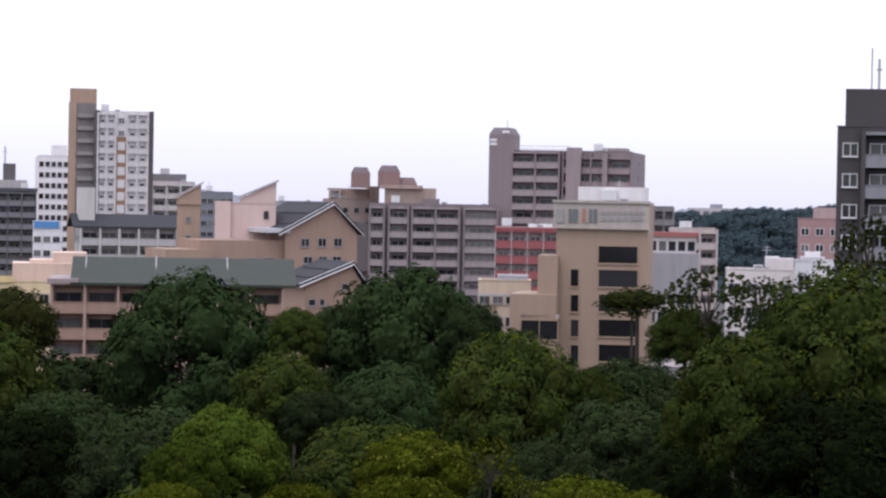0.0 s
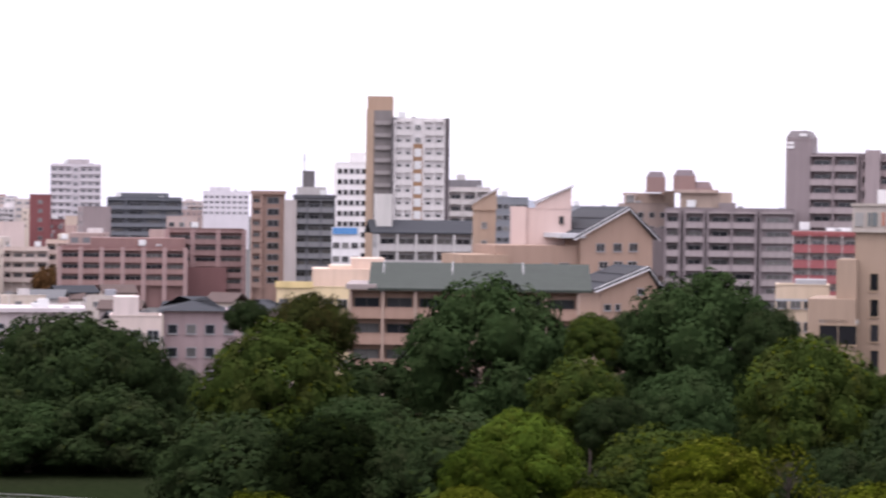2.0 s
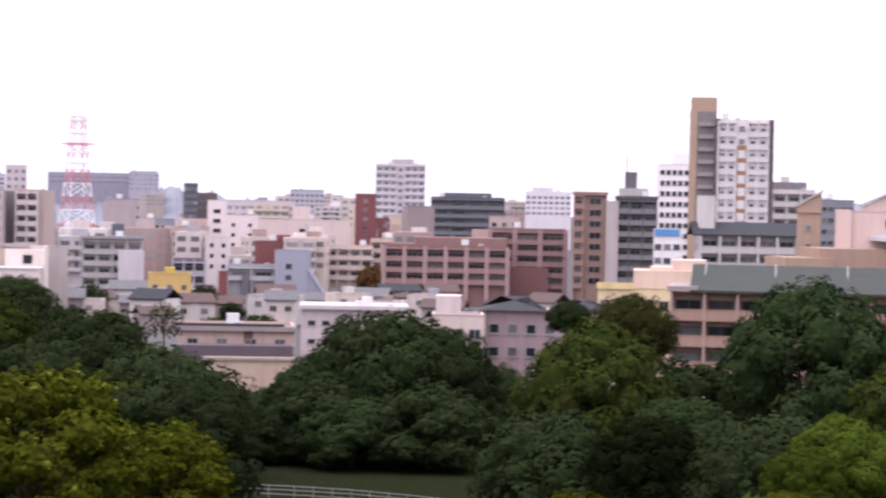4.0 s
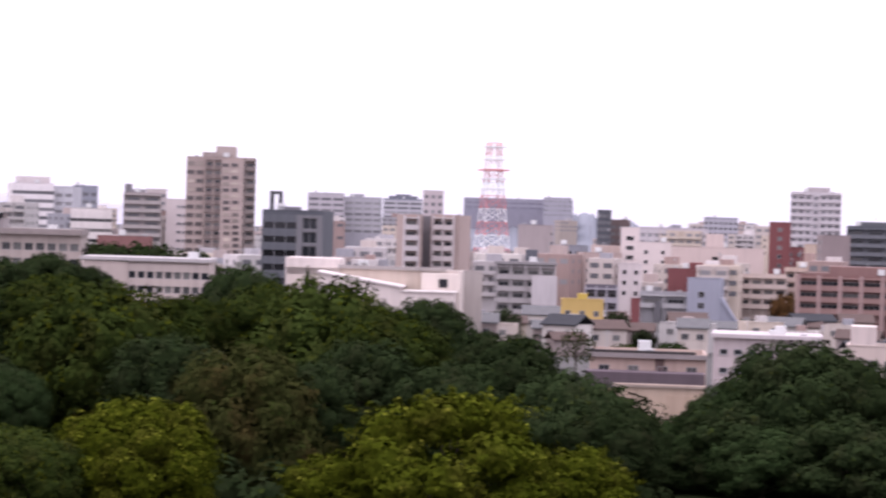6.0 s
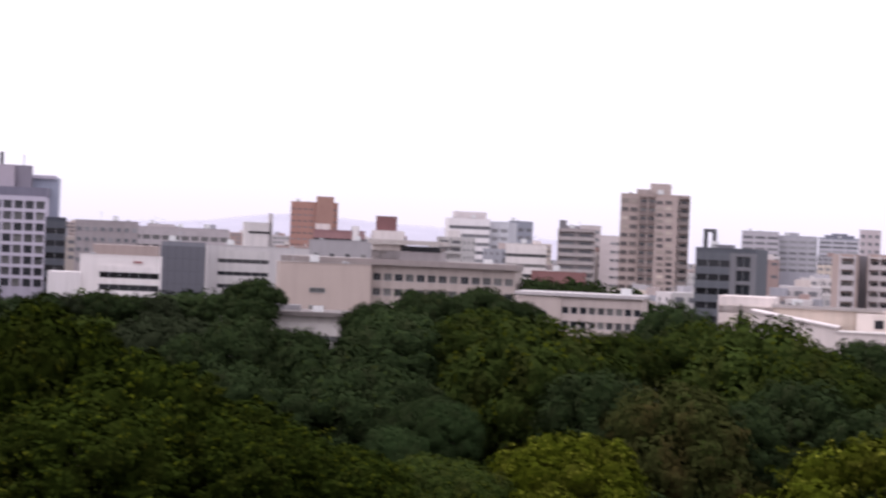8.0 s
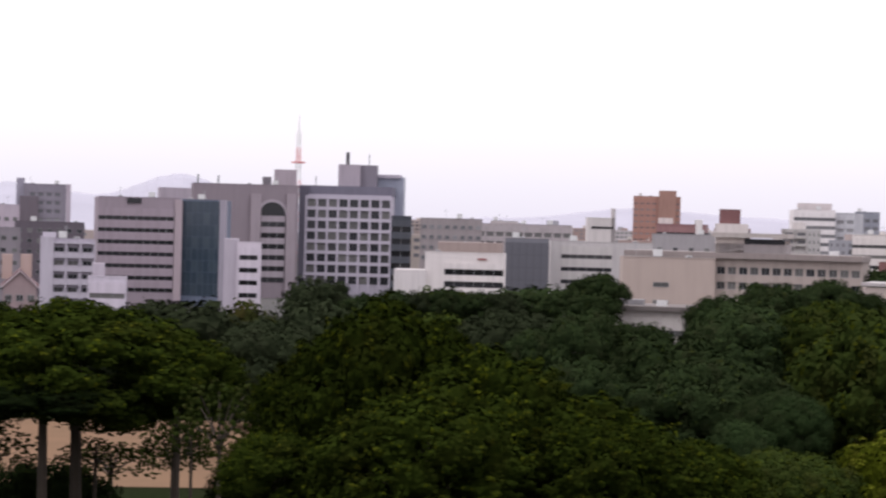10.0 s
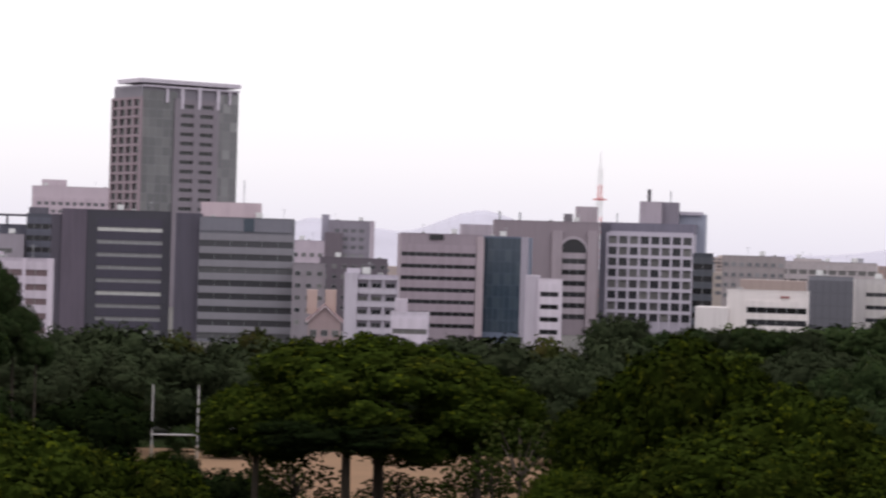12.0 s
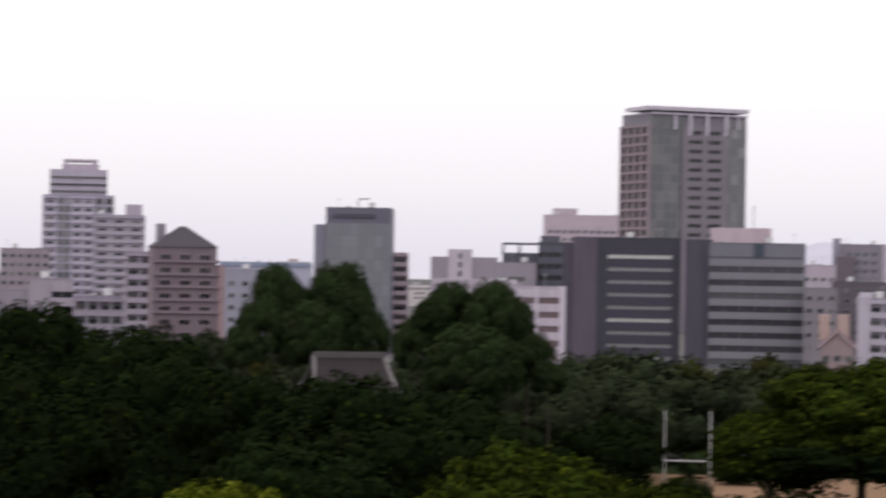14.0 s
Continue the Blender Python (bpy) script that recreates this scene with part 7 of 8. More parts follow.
def leaf_mesh(name, seed, lobes, puffs, leaves, size, mats, lobe=(0.32, 0.46), gap=0.0, spray=0.0, tips=0.0, inner=True, fill=0):
    """A crown of unit radius and unit height. Big lobes make the outline, each lobe carries puffs, each puff many small
    leaves;
    a dense uneven heart closes the shade inside each lobe. spray draws the puffs out into shoots; tips is the share of
    second-colour leaves."""
    g = np.random.RandomState(seed)
    D = sphere_dirs(lobes, g, -0.55)
    D[:, 2] = np.sign(D[:, 2]) * np.abs(D[:, 2]) ** 0.85
    R = g.uniform(lobe[0], lobe[1], lobes)
    C = D * ((1.0 - R) * g.uniform(0.84, 1.03, lobes))[:, None]
    pts, nor, scale, young = [], [], [], []
    for i in range(lobes):
        d = sphere_dirs(puffs, g, -0.65)
        at = C[i] + d * R[i]
        free = np.ones(len(d), bool)
        for j in range(lobes):
            if j != i:
                free &= np.linalg.norm(at - C[j], axis=1) > R[j] * 0.86
        d = d[free & (g.uniform(size=len(d)) >= gap)]
        for dd in d:
            rp = R[i] * g.uniform(0.24, 0.4)
            q = C[i] + dd * (R[i] - 0.55 * rp) * g.uniform(0.93, 1.06)
            e = g.normal(size=(leaves, 3)) * 0.8 + dd * 0.7 + np.array([0, 0, 0.25])
            e /= np.linalg.norm(e, axis=1)[:, None]
            p = q + e * rp * g.uniform(0.7, 1.1, (leaves, 1))
            if spray:
                way = dd * np.array([1, 1, 0.35]) + np.array([0, 0, 0.12]) + g.normal(size=3) * 0.2
                p = q + e * rp * 0.42 + way * rp * spray * g.uniform(-0.6, 1.0, (leaves, 1))
            pts.append(p)
            nor.append(e * 0.6 + dd * 0.6)
            scale.append(np.full(leaves, size))
            # second leaf colour: full share on upward puffs, 0.3 of it elsewhere
            young.append(g.uniform(size=leaves) < tips * g.uniform(0.0, 2.0) * (1.0 if dd[2] > 0.1 else 0.3))
        if fill:
            e = sphere_dirs(fill, g, -0.75)
            at = C[i] + e * R[i]
            free = e @ D[i] > -0.35
            for j in range(lobes):
                if j != i:
                    free &= np.linalg.norm(at - C[j], axis=1) > R[j] * 0.8
            e = e[free]
            k = len(e)
            pts.append(C[i] + e * R[i] * g.uniform(0.72, 0.95, (k, 1)))
            nor.append(e)
            scale.append(np.full(k, size * 1.45))
            young.append(np.zeros(k, bool))
    P, N = np.concatenate(pts), np.concatenate(nor)
    S, Y = np.concatenate(scale)[:, None], np.concatenate(young)
    n = len(P)
    N = N / np.linalg.norm(N, axis=1)[:, None] + g.normal(size=(n, 3)) * 0.15
    N /= np.linalg.norm(N, axis=1)[:, None]
    t = np.cross(N, g.normal(size=(n, 3)))
    t /= np.linalg.norm(t, axis=1)[:, None]
    b = np.cross(N, t)
    s = S * g.uniform(0.6, 1.35, (n, 1))
    verts = np.stack([P - t * s * 0.8 - b * s * 0.4, P + b * s * 1.0 + N * s * 0.15, P + t * s * 0.8 - b * s * 0.4], 1).reshape(-1, 3)
    tri = np.arange(3 * n).reshape(n, 3)
    if inner:
        # the hearts: one uneven closed ball of foliage in each lobe
        k, rows = 7, 5
        th = np.pi * (np.arange(rows) + 0.5) / rows
        ph = 2 * np.pi * np.arange(k) / k
        ball = np.stack([np.outer(np.sin(th), np.cos(ph)).ravel(), np.outer(np.sin(th), np.sin(ph)).ravel(), np.repeat(np.cos(th), k)], 1)
        q = np.array([(r * k + c, (r + 1) * k + c, (r + 1) * k + (c + 1) % k, r * k + (c + 1) % k) for r in range(rows - 1) for c in range(k)])
        mesh_tri = np.concatenate([q[:, [0, 1, 2]], q[:, [0, 2, 3]]])
        for i in range(lobes):
            tri = np.concatenate([tri, mesh_tri + len(verts)])
            verts = np.concatenate([verts, C[i] + ball * (R[i] * g.uniform(0.5, 0.68, len(ball)))[:, None]])
    lo, hi = np.percentile(verts[:, 2], 0.4), np.percentile(verts[:, 2], 99.5)
    wide = np.percentile(np.hypot(verts[:, 0], verts[:, 1]), 98.5)
    verts[:, :2] /= wide
    verts[:, 2] = (verts[:, 2] - lo) / (hi - lo)
    me = bpy.data.meshes.new(name)
    m = len(tri)
    me.vertices.add(len(verts))
    me.loops.add(3 * m)
    me.polygons.add(m)
    me.vertices.foreach_set("co", verts.ravel())
    me.loops.foreach_set("vertex_index", tri.ravel())
    me.polygons.foreach_set("loop_start", np.arange(0, 3 * m, 3))
    for leaf in mats:
        me.materials.append(leaf)
    slot = np.zeros(m, np.int32)
    slot[:n] = Y
    me.polygons.foreach_set("material_index", slot)
    me.polygons.foreach_set("use_smooth", np.arange(m) >= n)
    me.update(calc_edges=True)
    return me, [(c[0] / wide, c[1] / wide, (c[2] - lo) / (hi - lo)) for c in C]


def wood_meshes(seed, C):
    """A tapered trunk from -1 up to the crown's foot at 0, and limbs reaching from it into the crown's puffs."""
    g = random.Random(seed)
    verts, faces = [], []
    def bar(pts, r0, r1, k=7):
        o = len(verts)
        for i, p in enumerate(pts):
            r = r0 + (r1 - r0) * i / (len(pts) - 1)
            for j in range(k):
                verts.append((p[0] + r * math.cos(6.2832 * j / k), p[1] + r * math.sin(6.2832 * j / k), p[2]))
        for i in range(len(pts) - 1):
            for j in range(k):
                faces.append((o + i * k + j, o + i * k + (j + 1) % k, o + (i + 1) * k + (j + 1) % k, o + (i + 1) * k + j))
    def done(name):
        me = bpy.data.meshes.new(name)
        me.from_pydata(verts, [], faces)
        me.materials.append(BARK)
        verts.clear()
        faces.clear()
        return me
    bar([(0.01, 0.0, -1.0), (0.0, 0.015, -0.7), (0.015, -0.01, -0.3), (0.015, 0.0, 0.0)], 0.07, 0.045)
    lower = done("trunk")
    bar([(0.015, 0.0, -0.02), (0.0, 0.02, 0.3), (0.01, 0, 0.7)], 0.045, 0.012)
    for c in C[:: max(1, len(C) // 10)]:
        e = (c[0] * 0.97, c[1] * 0.97, c[2])
        m = (e[0] * 0.5, e[1] * 0.5, 0.1 + (e[2] - 0.1) * 0.55 + g.uniform(-0.03, 0.04))
        bar([(0.015, 0, g.uniform(0, 0.12)), m, e], 0.03, 0.007, 5)
    return lower, done("branchwork")


KINDS = {
    "dark_tree": (LEAF_DARK, LEAF_MID, 0.04, "broad dark green evergreen tree with a puffy crown"),
    "green_tree": (LEAF_MID, LEAF_LIME, 0.16, "leafy green tree with a rounded uneven crown"),
    "fresh_tree": (LEAF_FRESH, LEAF_LIME, 0.18, "fresh bright green tree with an uneven lobed crown"),
    "lime_tree": (LEAF_LIME, LEAF_TIP, 0.16, "yellow-green tree with fresh light leaves"),
    "olive_tree": (LEAF_OLIVE, LEAF_MID, 0.08, "olive green tree with a loose brownish crown"),
    "blue_tree": (LEAF_BLUE, LEAF_BLUE, 0.0, "bluish dark green tree with a dense crown"),
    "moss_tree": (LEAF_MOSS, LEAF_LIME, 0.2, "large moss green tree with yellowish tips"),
    "deep_tree": (LEAF_SHADED, LEAF_MOSS, 0.06, "evergreen tree with a heavy crown, leaf colour darkened as shade"),
    "pale_tree": (LEAF_PALE, LEAF_PALE, 0.0, "soft green tree with a rounded even crown, haze-greyed leaves"),
    "rust_tree": (LEAF_RUST, LEAF_OLIVE, 0.1, "street tree with rust-brown autumn leaves"),
    "shoot_tree": (LEAF_LIME, LEAF_TIP, 0.14, "yellow-green tree with long upright leafy shoots"),
    "sapling": (LEAF_LIME, LEAF_TIP, 0.3, "slender young tree with loose yellow-green leaves"),
    "spreading_tree": (LEAF_MOSS, LEAF_LIME, 0.12, "wide spreading green tree with bare limbs below"),
    "sparse_tree": (LEAF_MID, LEAF_OLIVE, 0.2, "thin-crowned tree with bare twigs showing"),
}
TREE_STOCK = {}


def stock(kind, near, variant):
    key = (kind, near, variant)
    if key not in TREE_STOCK:
        leaf, tip, share, _ = KINDS[kind]
        mats = [leaf, tip]
        seed = 17 * variant + len(kind) * 5 + ord(kind[0]) + near
        if kind in ("sparse_tree", "sapling"):
            crown, C = leaf_mesh("crown", seed, 24, 14, 40, 0.026, mats, (0.18, 0.3), 0.1, 0.2, share, False)
        elif kind == "spreading_tree":
            crown, C = leaf_mesh("crown", seed, 40, 18, 40, 0.023, mats, (0.2, 0.32), 0.0, 0.0, share, True, 300)
        elif kind == "shoot_tree":
            crown, C = leaf_mesh("crown", seed, 22, 20, 50, 0.024, mats, (0.24, 0.38), 0.05, 1.6, share, True, 420)
        elif near == 3:
            crown, C = leaf_mesh("crown", seed, 26 + 5 * variant, 24, 40, 0.0235, mats, (0.24, 0.4), 0.0, 0.9 if kind == "moss_tree" else 0.0, share, True, 400)
        elif near == 2:
            crown, C = leaf_mesh("crown", seed, 22 + 5 * variant, 18, 36, 0.0275, mats, (0.26, 0.42), 0.0, 0.0, share, True, 300)
        elif near == 1:
            crown, C = leaf_mesh("crown", seed, 15, 12, 18, 0.045, mats, (0.3, 0.44), 0.0, 0.0, share, True, 100)
        else:
            crown, C = leaf_mesh("crown", seed, 14, 12, 14, 0.052, mats, (0.3, 0.46), 0.0, 0.0, share, True, 80)
        TREE_STOCK[key] = (crown, *wood_meshes(seed, C))
    return TREE_STOCK[key]


TREE_COUNT = [0]


def plant(kind, x, y, r, h, thin=False, crown_depth=0.0):
    """A tree of crown radius r whose top is h above the park's ground."""
    TREE_COUNT[0] += 1
    i = TREE_COUNT[0]
    dist = math.hypot(x, y)
    crown, trunk, limbs = stock(kind, 0 if dist > 300 else 1 if thin else 3 if dist < 140 else 2, i % 3)
    root = tagged(new("tree"), KINDS[kind][3], "tree", "park trees")
    base = hill_height(dist)
    tall = h - base
    root.matrix_world = pose(x, y, base - 0.1, 0, 0, i * 77 % 360)
    deep = min(max(0.6 * tall, 1.2 * r), 1.7 * r, 0.95 * tall)
    if tall < 8 or dist > 300:
        deep = 0.95 * tall
    if kind == "spreading_tree":
        deep = 0.8 * r
    deep = crown_depth or deep
    m = move(0, 0, tall - deep) @ Matrix.Diagonal((r, r, deep, 1))
    piece("crown", crown, root, m)
    girth = min(r, 7.0)
    if dist < 300:
        piece("branchwork", limbs, root, m)
    piece("trunk", trunk, root, move(0, 0, tall - deep) @ Matrix.Diagonal((girth, girth, max(tall - deep, 0.3), 1)))


# wooded hill behind the houses, distance haze put into its leaf colour
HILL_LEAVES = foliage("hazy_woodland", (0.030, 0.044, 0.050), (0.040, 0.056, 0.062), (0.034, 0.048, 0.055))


def wooded_hill(az0, az1, dist, tops):
    ridge("hillside", "wooded hillside behind the houses, tinted with haze", az0, az1, dist, tops, HILL_LEAVES, 3, 3.0, 120)
    g = np.random.RandomState(4)
    crown = stock("blue_tree", 0, 0)[0]
    n = len(crown.vertices)
    co = np.empty(n * 3)
    crown.vertices.foreach_get("co", co)
    co = co.reshape(n, 3)[: n // 2 * 2]
    tri = [p.vertices[:] for p in crown.polygons if max(p.vertices) < n // 5]
    keep = co[: n // 5]
    verts, faces, o = [], [], 0
    for i in range(300):
        s = g.uniform()
        up = g.uniform(0.25, 1.0)
        a = radians(az0 + (az1 - az0) * s)
        k = s * (len(tops) - 1)
        q = min(int(k), len(tops) - 2)
        e = tops[q] + (tops[q + 1] - tops[q]) * (k - q)
        h = (EYE_Z + dist * math.tan(radians(e))) * math.sin(math.pi / 2 * up)
        r = dist - 120 * (1 - up) - 2
        w = g.uniform(3, 5.5)
        v = keep * np.array([w, w, w * 1.3]) + np.array([-r * math.sin(a), r * math.cos(a), h - w * 1.0])
        verts.append(v)
        faces += [tuple(x + o for x in t) for t in tri]
        o += len(v)
    me = bpy.data.meshes.new("woodland")
    me.from_pydata(np.concatenate(verts).tolist(), [], faces)
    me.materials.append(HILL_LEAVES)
    tagged(new("woodland", me), "dense haze-tinted green woodland covering the hillside", "woodland", kind="stuff")


wooded_hill(-5.25, -10.08, 800, (-0.21, -0.10, -0.07, -0.01, -0.03, 0.09, 0.06))


# dark trees: x, y, crown radius, height
plant("dark_tree", -72.60, 226.66, 7.00, 9.41)
plant("dark_tree", -79.55, 224.31, 6.36, 6.14)
plant("dark_tree", -156.07, 220.32, 10.46, 20.21)
plant("dark_tree", -157.75, 212.93, 6.73, 19.35)
plant("dark_tree", -146.82, 217.00, 5.95, 20.48)
plant("dark_tree", -136.82, 209.24, 5.01, 19.24)
plant("dark_tree", -279.10, 438.75, 11.12, 19.36)
plant("dark_tree", -247.84, 411.07, 11.55, 18.41)
plant("dark_tree", -148.67, 260.57, 6.42, 19.94)
plant("dark_tree", -202.53, 379.32, 1.95, 16.97)
plant("dark_tree", -332.84, 399.52, 9.73, 15.34)
plant("dark_tree", -318.27, 359.31, 16.68, 14.31)
plant("dark_tree", -121.09, 426.11, 4.08, 5.60, True)
plant("dark_tree", -147.66, 421.90, 4.27, 4.61, True)
plant("dark_tree", -179.76, 405.08, 4.98, 5.86, True)
plant("dark_tree", -198.70, 402.56, 3.09, 4.40, True)
plant("dark_tree", 27.55, 210.29, 7.18, 11.06, True)
plant("dark_tree", 20.45, 218.40, 7.67, 11.93, True)
plant("dark_tree", -8.41, 230.73, 6.53, 11.32, True)
plant("dark_tree", -36.33, 231.27, 7.43, 11.37, True)
plant("dark_tree", -80.19, 207.40, 7.35, 11.36, True)
plant("dark_tree", -89.07, 194.41, 8.37, 12.58, True)
plant("dark_tree", -106.72, 194.29, 7.56, 11.55, True)
plant("dark_tree", -117.82, 190.07, 8.01, 10.80, True)
plant("dark_tree", -127.77, 172.92, 6.34, 11.42, True)
plant("dark_tree", 17.52, 181.19, 7.41, 11.30, True)
plant("dark_tree", -22.21, 190.38, 6.44, 10.06, True)
plant("dark_tree", -27.05, 185.73, 7.43, 10.36, True)
plant("dark_tree", -63.79, 165.27, 6.53, 9.91, True)
plant("dark_tree", -74.22, 164.21, 5.78, 10.79, True)
plant("dark_tree", -89.05, 156.42, 7.20, 11.84, True)
plant("dark_tree", -112.76, 153.29, 6.97, 10.76, True)
plant("dark_tree", 14.72, 157.54, 6.44, 10.22, True)
plant("dark_tree", 6.28, 144.38, 5.77, 11.35, True)
plant("dark_tree", -30.11, 151.01, 5.70, 10.21, True)
plant("dark_tree", -62.65, 141.54, 5.24, 9.80, True)
plant("dark_tree", -72.05, 126.85, 6.65, 11.65, True)
plant("dark_tree", -89.81, 114.36, 6.05, 11.36, True)
plant("dark_tree", -255.07, 165.27, 2.65, 3.46, True)
plant("dark_tree", 2.52, 199.98, 2.86, 18.33, crown_depth=4.6)
plant("dark_tree", -9.21, 211.80, 3.54, 17.38, crown_depth=5.7)
plant("dark_tree", 13.70, 171.45, 4.72, 15.73, crown_depth=6.6)
plant("dark_tree", 11.29, 149.57, 4.12, 14.48, crown_depth=5.8)
plant("dark_tree", 18.96, 124.57, 3.31, 22.17, crown_depth=5.0)
plant("dark_tree", -43.92, 209.45, 2.30, 17.89, crown_depth=3.0)
plant("dark_tree", -19.68, 148.70, 4.47, 12.92, crown_depth=6.3)
plant("dark_tree", -27.71, 175.83, 3.82, 12.25, crown_depth=4.6)
plant("dark_tree", 5.75, 139.88, 3.68, 12.82, crown_depth=5.1)
plant("dark_tree", -8.38, 159.78, 2.67, 13.86, crown_depth=3.5)
plant("dark_tree", -67.44, 232.41, 9.53, 15.10, crown_depth=13.8)
plant("dark_tree", -60.85, 232.16, 4.87, 13.68, crown_depth=8.3)
plant("dark_tree", -58.17, 236.97, 4.66, 10.03, crown_depth=7.0)
plant("dark_tree", -61.11, 225.88, 7.26, 8.41, crown_depth=8.0)
plant("dark_tree", -34.05, 158.38, 5.99, 12.34, crown_depth=7.5)
plant("dark_tree", -72.92, 137.91, 2.98, 16.83, crown_depth=4.5)
plant("dark_tree", -86.80, 184.61, 4.62, 19.59, crown_depth=6.5)
plant("dark_tree", -79.86, 159.08, 5.52, 17.27, crown_depth=7.7)
plant("dark_tree", -94.88, 155.31, 5.21, 17.11, crown_depth=7.3)
plant("dark_tree", -65.11, 151.61, 5.12, 18.56, crown_depth=8.2)
plant("dark_tree", -58.46, 146.79, 4.90, 16.65, crown_depth=7.4)
plant("dark_tree", -52.77, 140.41, 3.76, 14.92, crown_depth=4.9)
plant("dark_tree", -66.58, 145.49, 3.82, 16.85, crown_depth=5.7)
plant("dark_tree", -79.23, 109.31, 1.93, 17.40, crown_depth=2.7)
plant("dark_tree", -116.16, 137.50, 3.22, 20.24, crown_depth=5.5)
plant("dark_tree", -120.18, 136.68, 3.47, 18.56, crown_depth=5.6)
plant("dark_tree", -114.60, 141.39, 3.91, 19.36, crown_depth=6.3)
plant("dark_tree", -104.47, 134.11, 6.09, 18.87, crown_depth=9.1)
plant("dark_tree", -94.93, 128.80, 4.20, 17.78, crown_depth=6.3)
plant("dark_tree", -106.53, 126.00, 4.73, 17.46, crown_depth=6.6)
plant("dark_tree", -80.84, 114.30, 2.34, 17.31, crown_depth=3.3)
plant("dark_tree", -113.95, 141.91, 3.47, 19.21, crown_depth=5.6)
plant("dark_tree", -97.50, 126.86, 4.96, 17.93, crown_depth=6.9)
plant("dark_tree", -78.60, 224.65, 4.54, 4.02, crown_depth=3.8)
plant("dark_tree", -56.09, 231.30, 4.54, 4.77, crown_depth=4.5)
plant("dark_tree", -153.72, 203.46, 3.65, 19.48, crown_depth=4.7)
plant("dark_tree", -150.38, 209.64, 4.43, 21.08, crown_depth=6.2)
plant("dark_tree", -144.47, 211.34, 3.79, 21.68, crown_depth=5.3)
plant("dark_tree", -141.98, 215.42, 2.96, 20.29, crown_depth=3.8)
plant("dark_tree", -148.53, 201.09, 6.56, 18.83, crown_depth=7.9)
plant("dark_tree", -261.44, 402.55, 6.87, 19.90, crown_depth=9.6)
plant("dark_tree", -254.78, 409.16, 8.05, 19.81, crown_depth=10.5)
plant("dark_tree", -241.23, 403.37, 6.17, 18.56, crown_depth=8.0)
plant("dark_tree", -272.18, 326.41, 4.56, 18.51, crown_depth=5.9)
plant("dark_tree", -273.81, 323.73, 4.05, 17.39, crown_depth=5.3)
plant("dark_tree", -270.82, 328.83, 3.66, 17.07, crown_depth=4.8)
plant("dark_tree", -267.30, 310.89, 4.11, 15.80, crown_depth=4.9)
plant("dark_tree", -272.27, 309.21, 4.42, 15.65, crown_depth=5.3)
plant("dark_tree", -279.82, 302.39, 4.42, 15.15, crown_depth=5.3)
plant("dark_tree", -282.33, 297.31, 4.40, 15.38, crown_depth=5.3)
plant("dark_tree", -289.17, 290.65, 4.40, 14.91, crown_depth=5.3)
plant("dark_tree", -292.83, 286.96, 4.40, 14.23, crown_depth=5.3)
plant("dark_tree", -257.15, 306.39, 5.73, 15.59, crown_depth=6.3)
plant("dark_tree", -230.54, 96.70, 2.86, 26.66, crown_depth=6.0)
plant("dark_tree", -228.91, 97.98, 2.38, 24.56, crown_depth=3.8)
plant("dark_tree", -226.39, 103.67, 2.67, 24.66, crown_depth=4.3)
plant("dark_tree", -228.20, 94.51, 3.24, 23.35, crown_depth=6.2)
plant("dark_tree", -227.93, 102.69, 3.70, 26.89, crown_depth=7.8)
plant("dark_tree", -226.25, 99.10, 4.13, 22.84, crown_depth=7.0)
plant("dark_tree", -224.85, 104.63, 2.84, 22.03, crown_depth=5.7)
plant("dark_tree", -228.03, 92.28, 2.64, 20.12, crown_depth=4.2)
plant("dark_tree", -185.34, 94.41, 2.98, 25.25, crown_depth=6.3)
plant("dark_tree", -181.86, 96.77, 2.95, 25.52, crown_depth=6.2)
plant("dark_tree", -185.11, 92.65, 2.07, 23.85, crown_depth=3.3)
plant("dark_tree", -181.03, 98.31, 2.06, 23.73, crown_depth=3.3)
plant("dark_tree", -186.61, 91.88, 2.58, 22.32, crown_depth=4.9)
plant("dark_tree", -180.42, 99.42, 2.56, 21.05, crown_depth=4.3)
plant("dark_tree", -179.97, 93.91, 4.60, 21.77, crown_depth=6.4)
plant("dark_tree", -178.64, 100.56, 1.76, 18.42, crown_depth=2.6)
# blue trees: x, y, crown radius, height
plant("blue_tree", -179.76, 425.16, 3.39, 4.10, True)
plant("blue_tree", 12.16, 226.69, 7.63, 11.54, True)
plant("blue_tree", -147.60, 154.18, 7.88, 12.81, True)
plant("blue_tree", -245.36, 165.24, 3.24, 3.61, True)
plant("blue_tree", -259.76, 151.64, 2.43, 3.40, True)
plant("blue_tree", -21.57, 203.86, 8.07, 20.51, crown_depth=13.7)
plant("blue_tree", -3.15, 207.98, 7.45, 20.98, crown_depth=12.7)
plant("blue_tree", -4.10, 189.96, 4.99, 13.85, crown_depth=7.5)
plant("blue_tree", -73.01, 228.62, 5.15, 11.25, crown_depth=8.2)
plant("blue_tree", -77.09, 225.17, 5.11, 7.68, crown_depth=7.3)
plant("blue_tree", -68.51, 223.75, 6.70, 7.22, crown_depth=6.9)
plant("blue_tree", -28.59, 172.65, 3.97, 12.19, crown_depth=5.2)
plant("blue_tree", -74.58, 106.48, 2.02, 17.62, crown_depth=3.0)
plant("blue_tree", -74.06, 100.70, 2.24, 16.64, crown_depth=3.1)
plant("blue_tree", -62.63, 229.61, 5.11, 3.84, crown_depth=3.6)
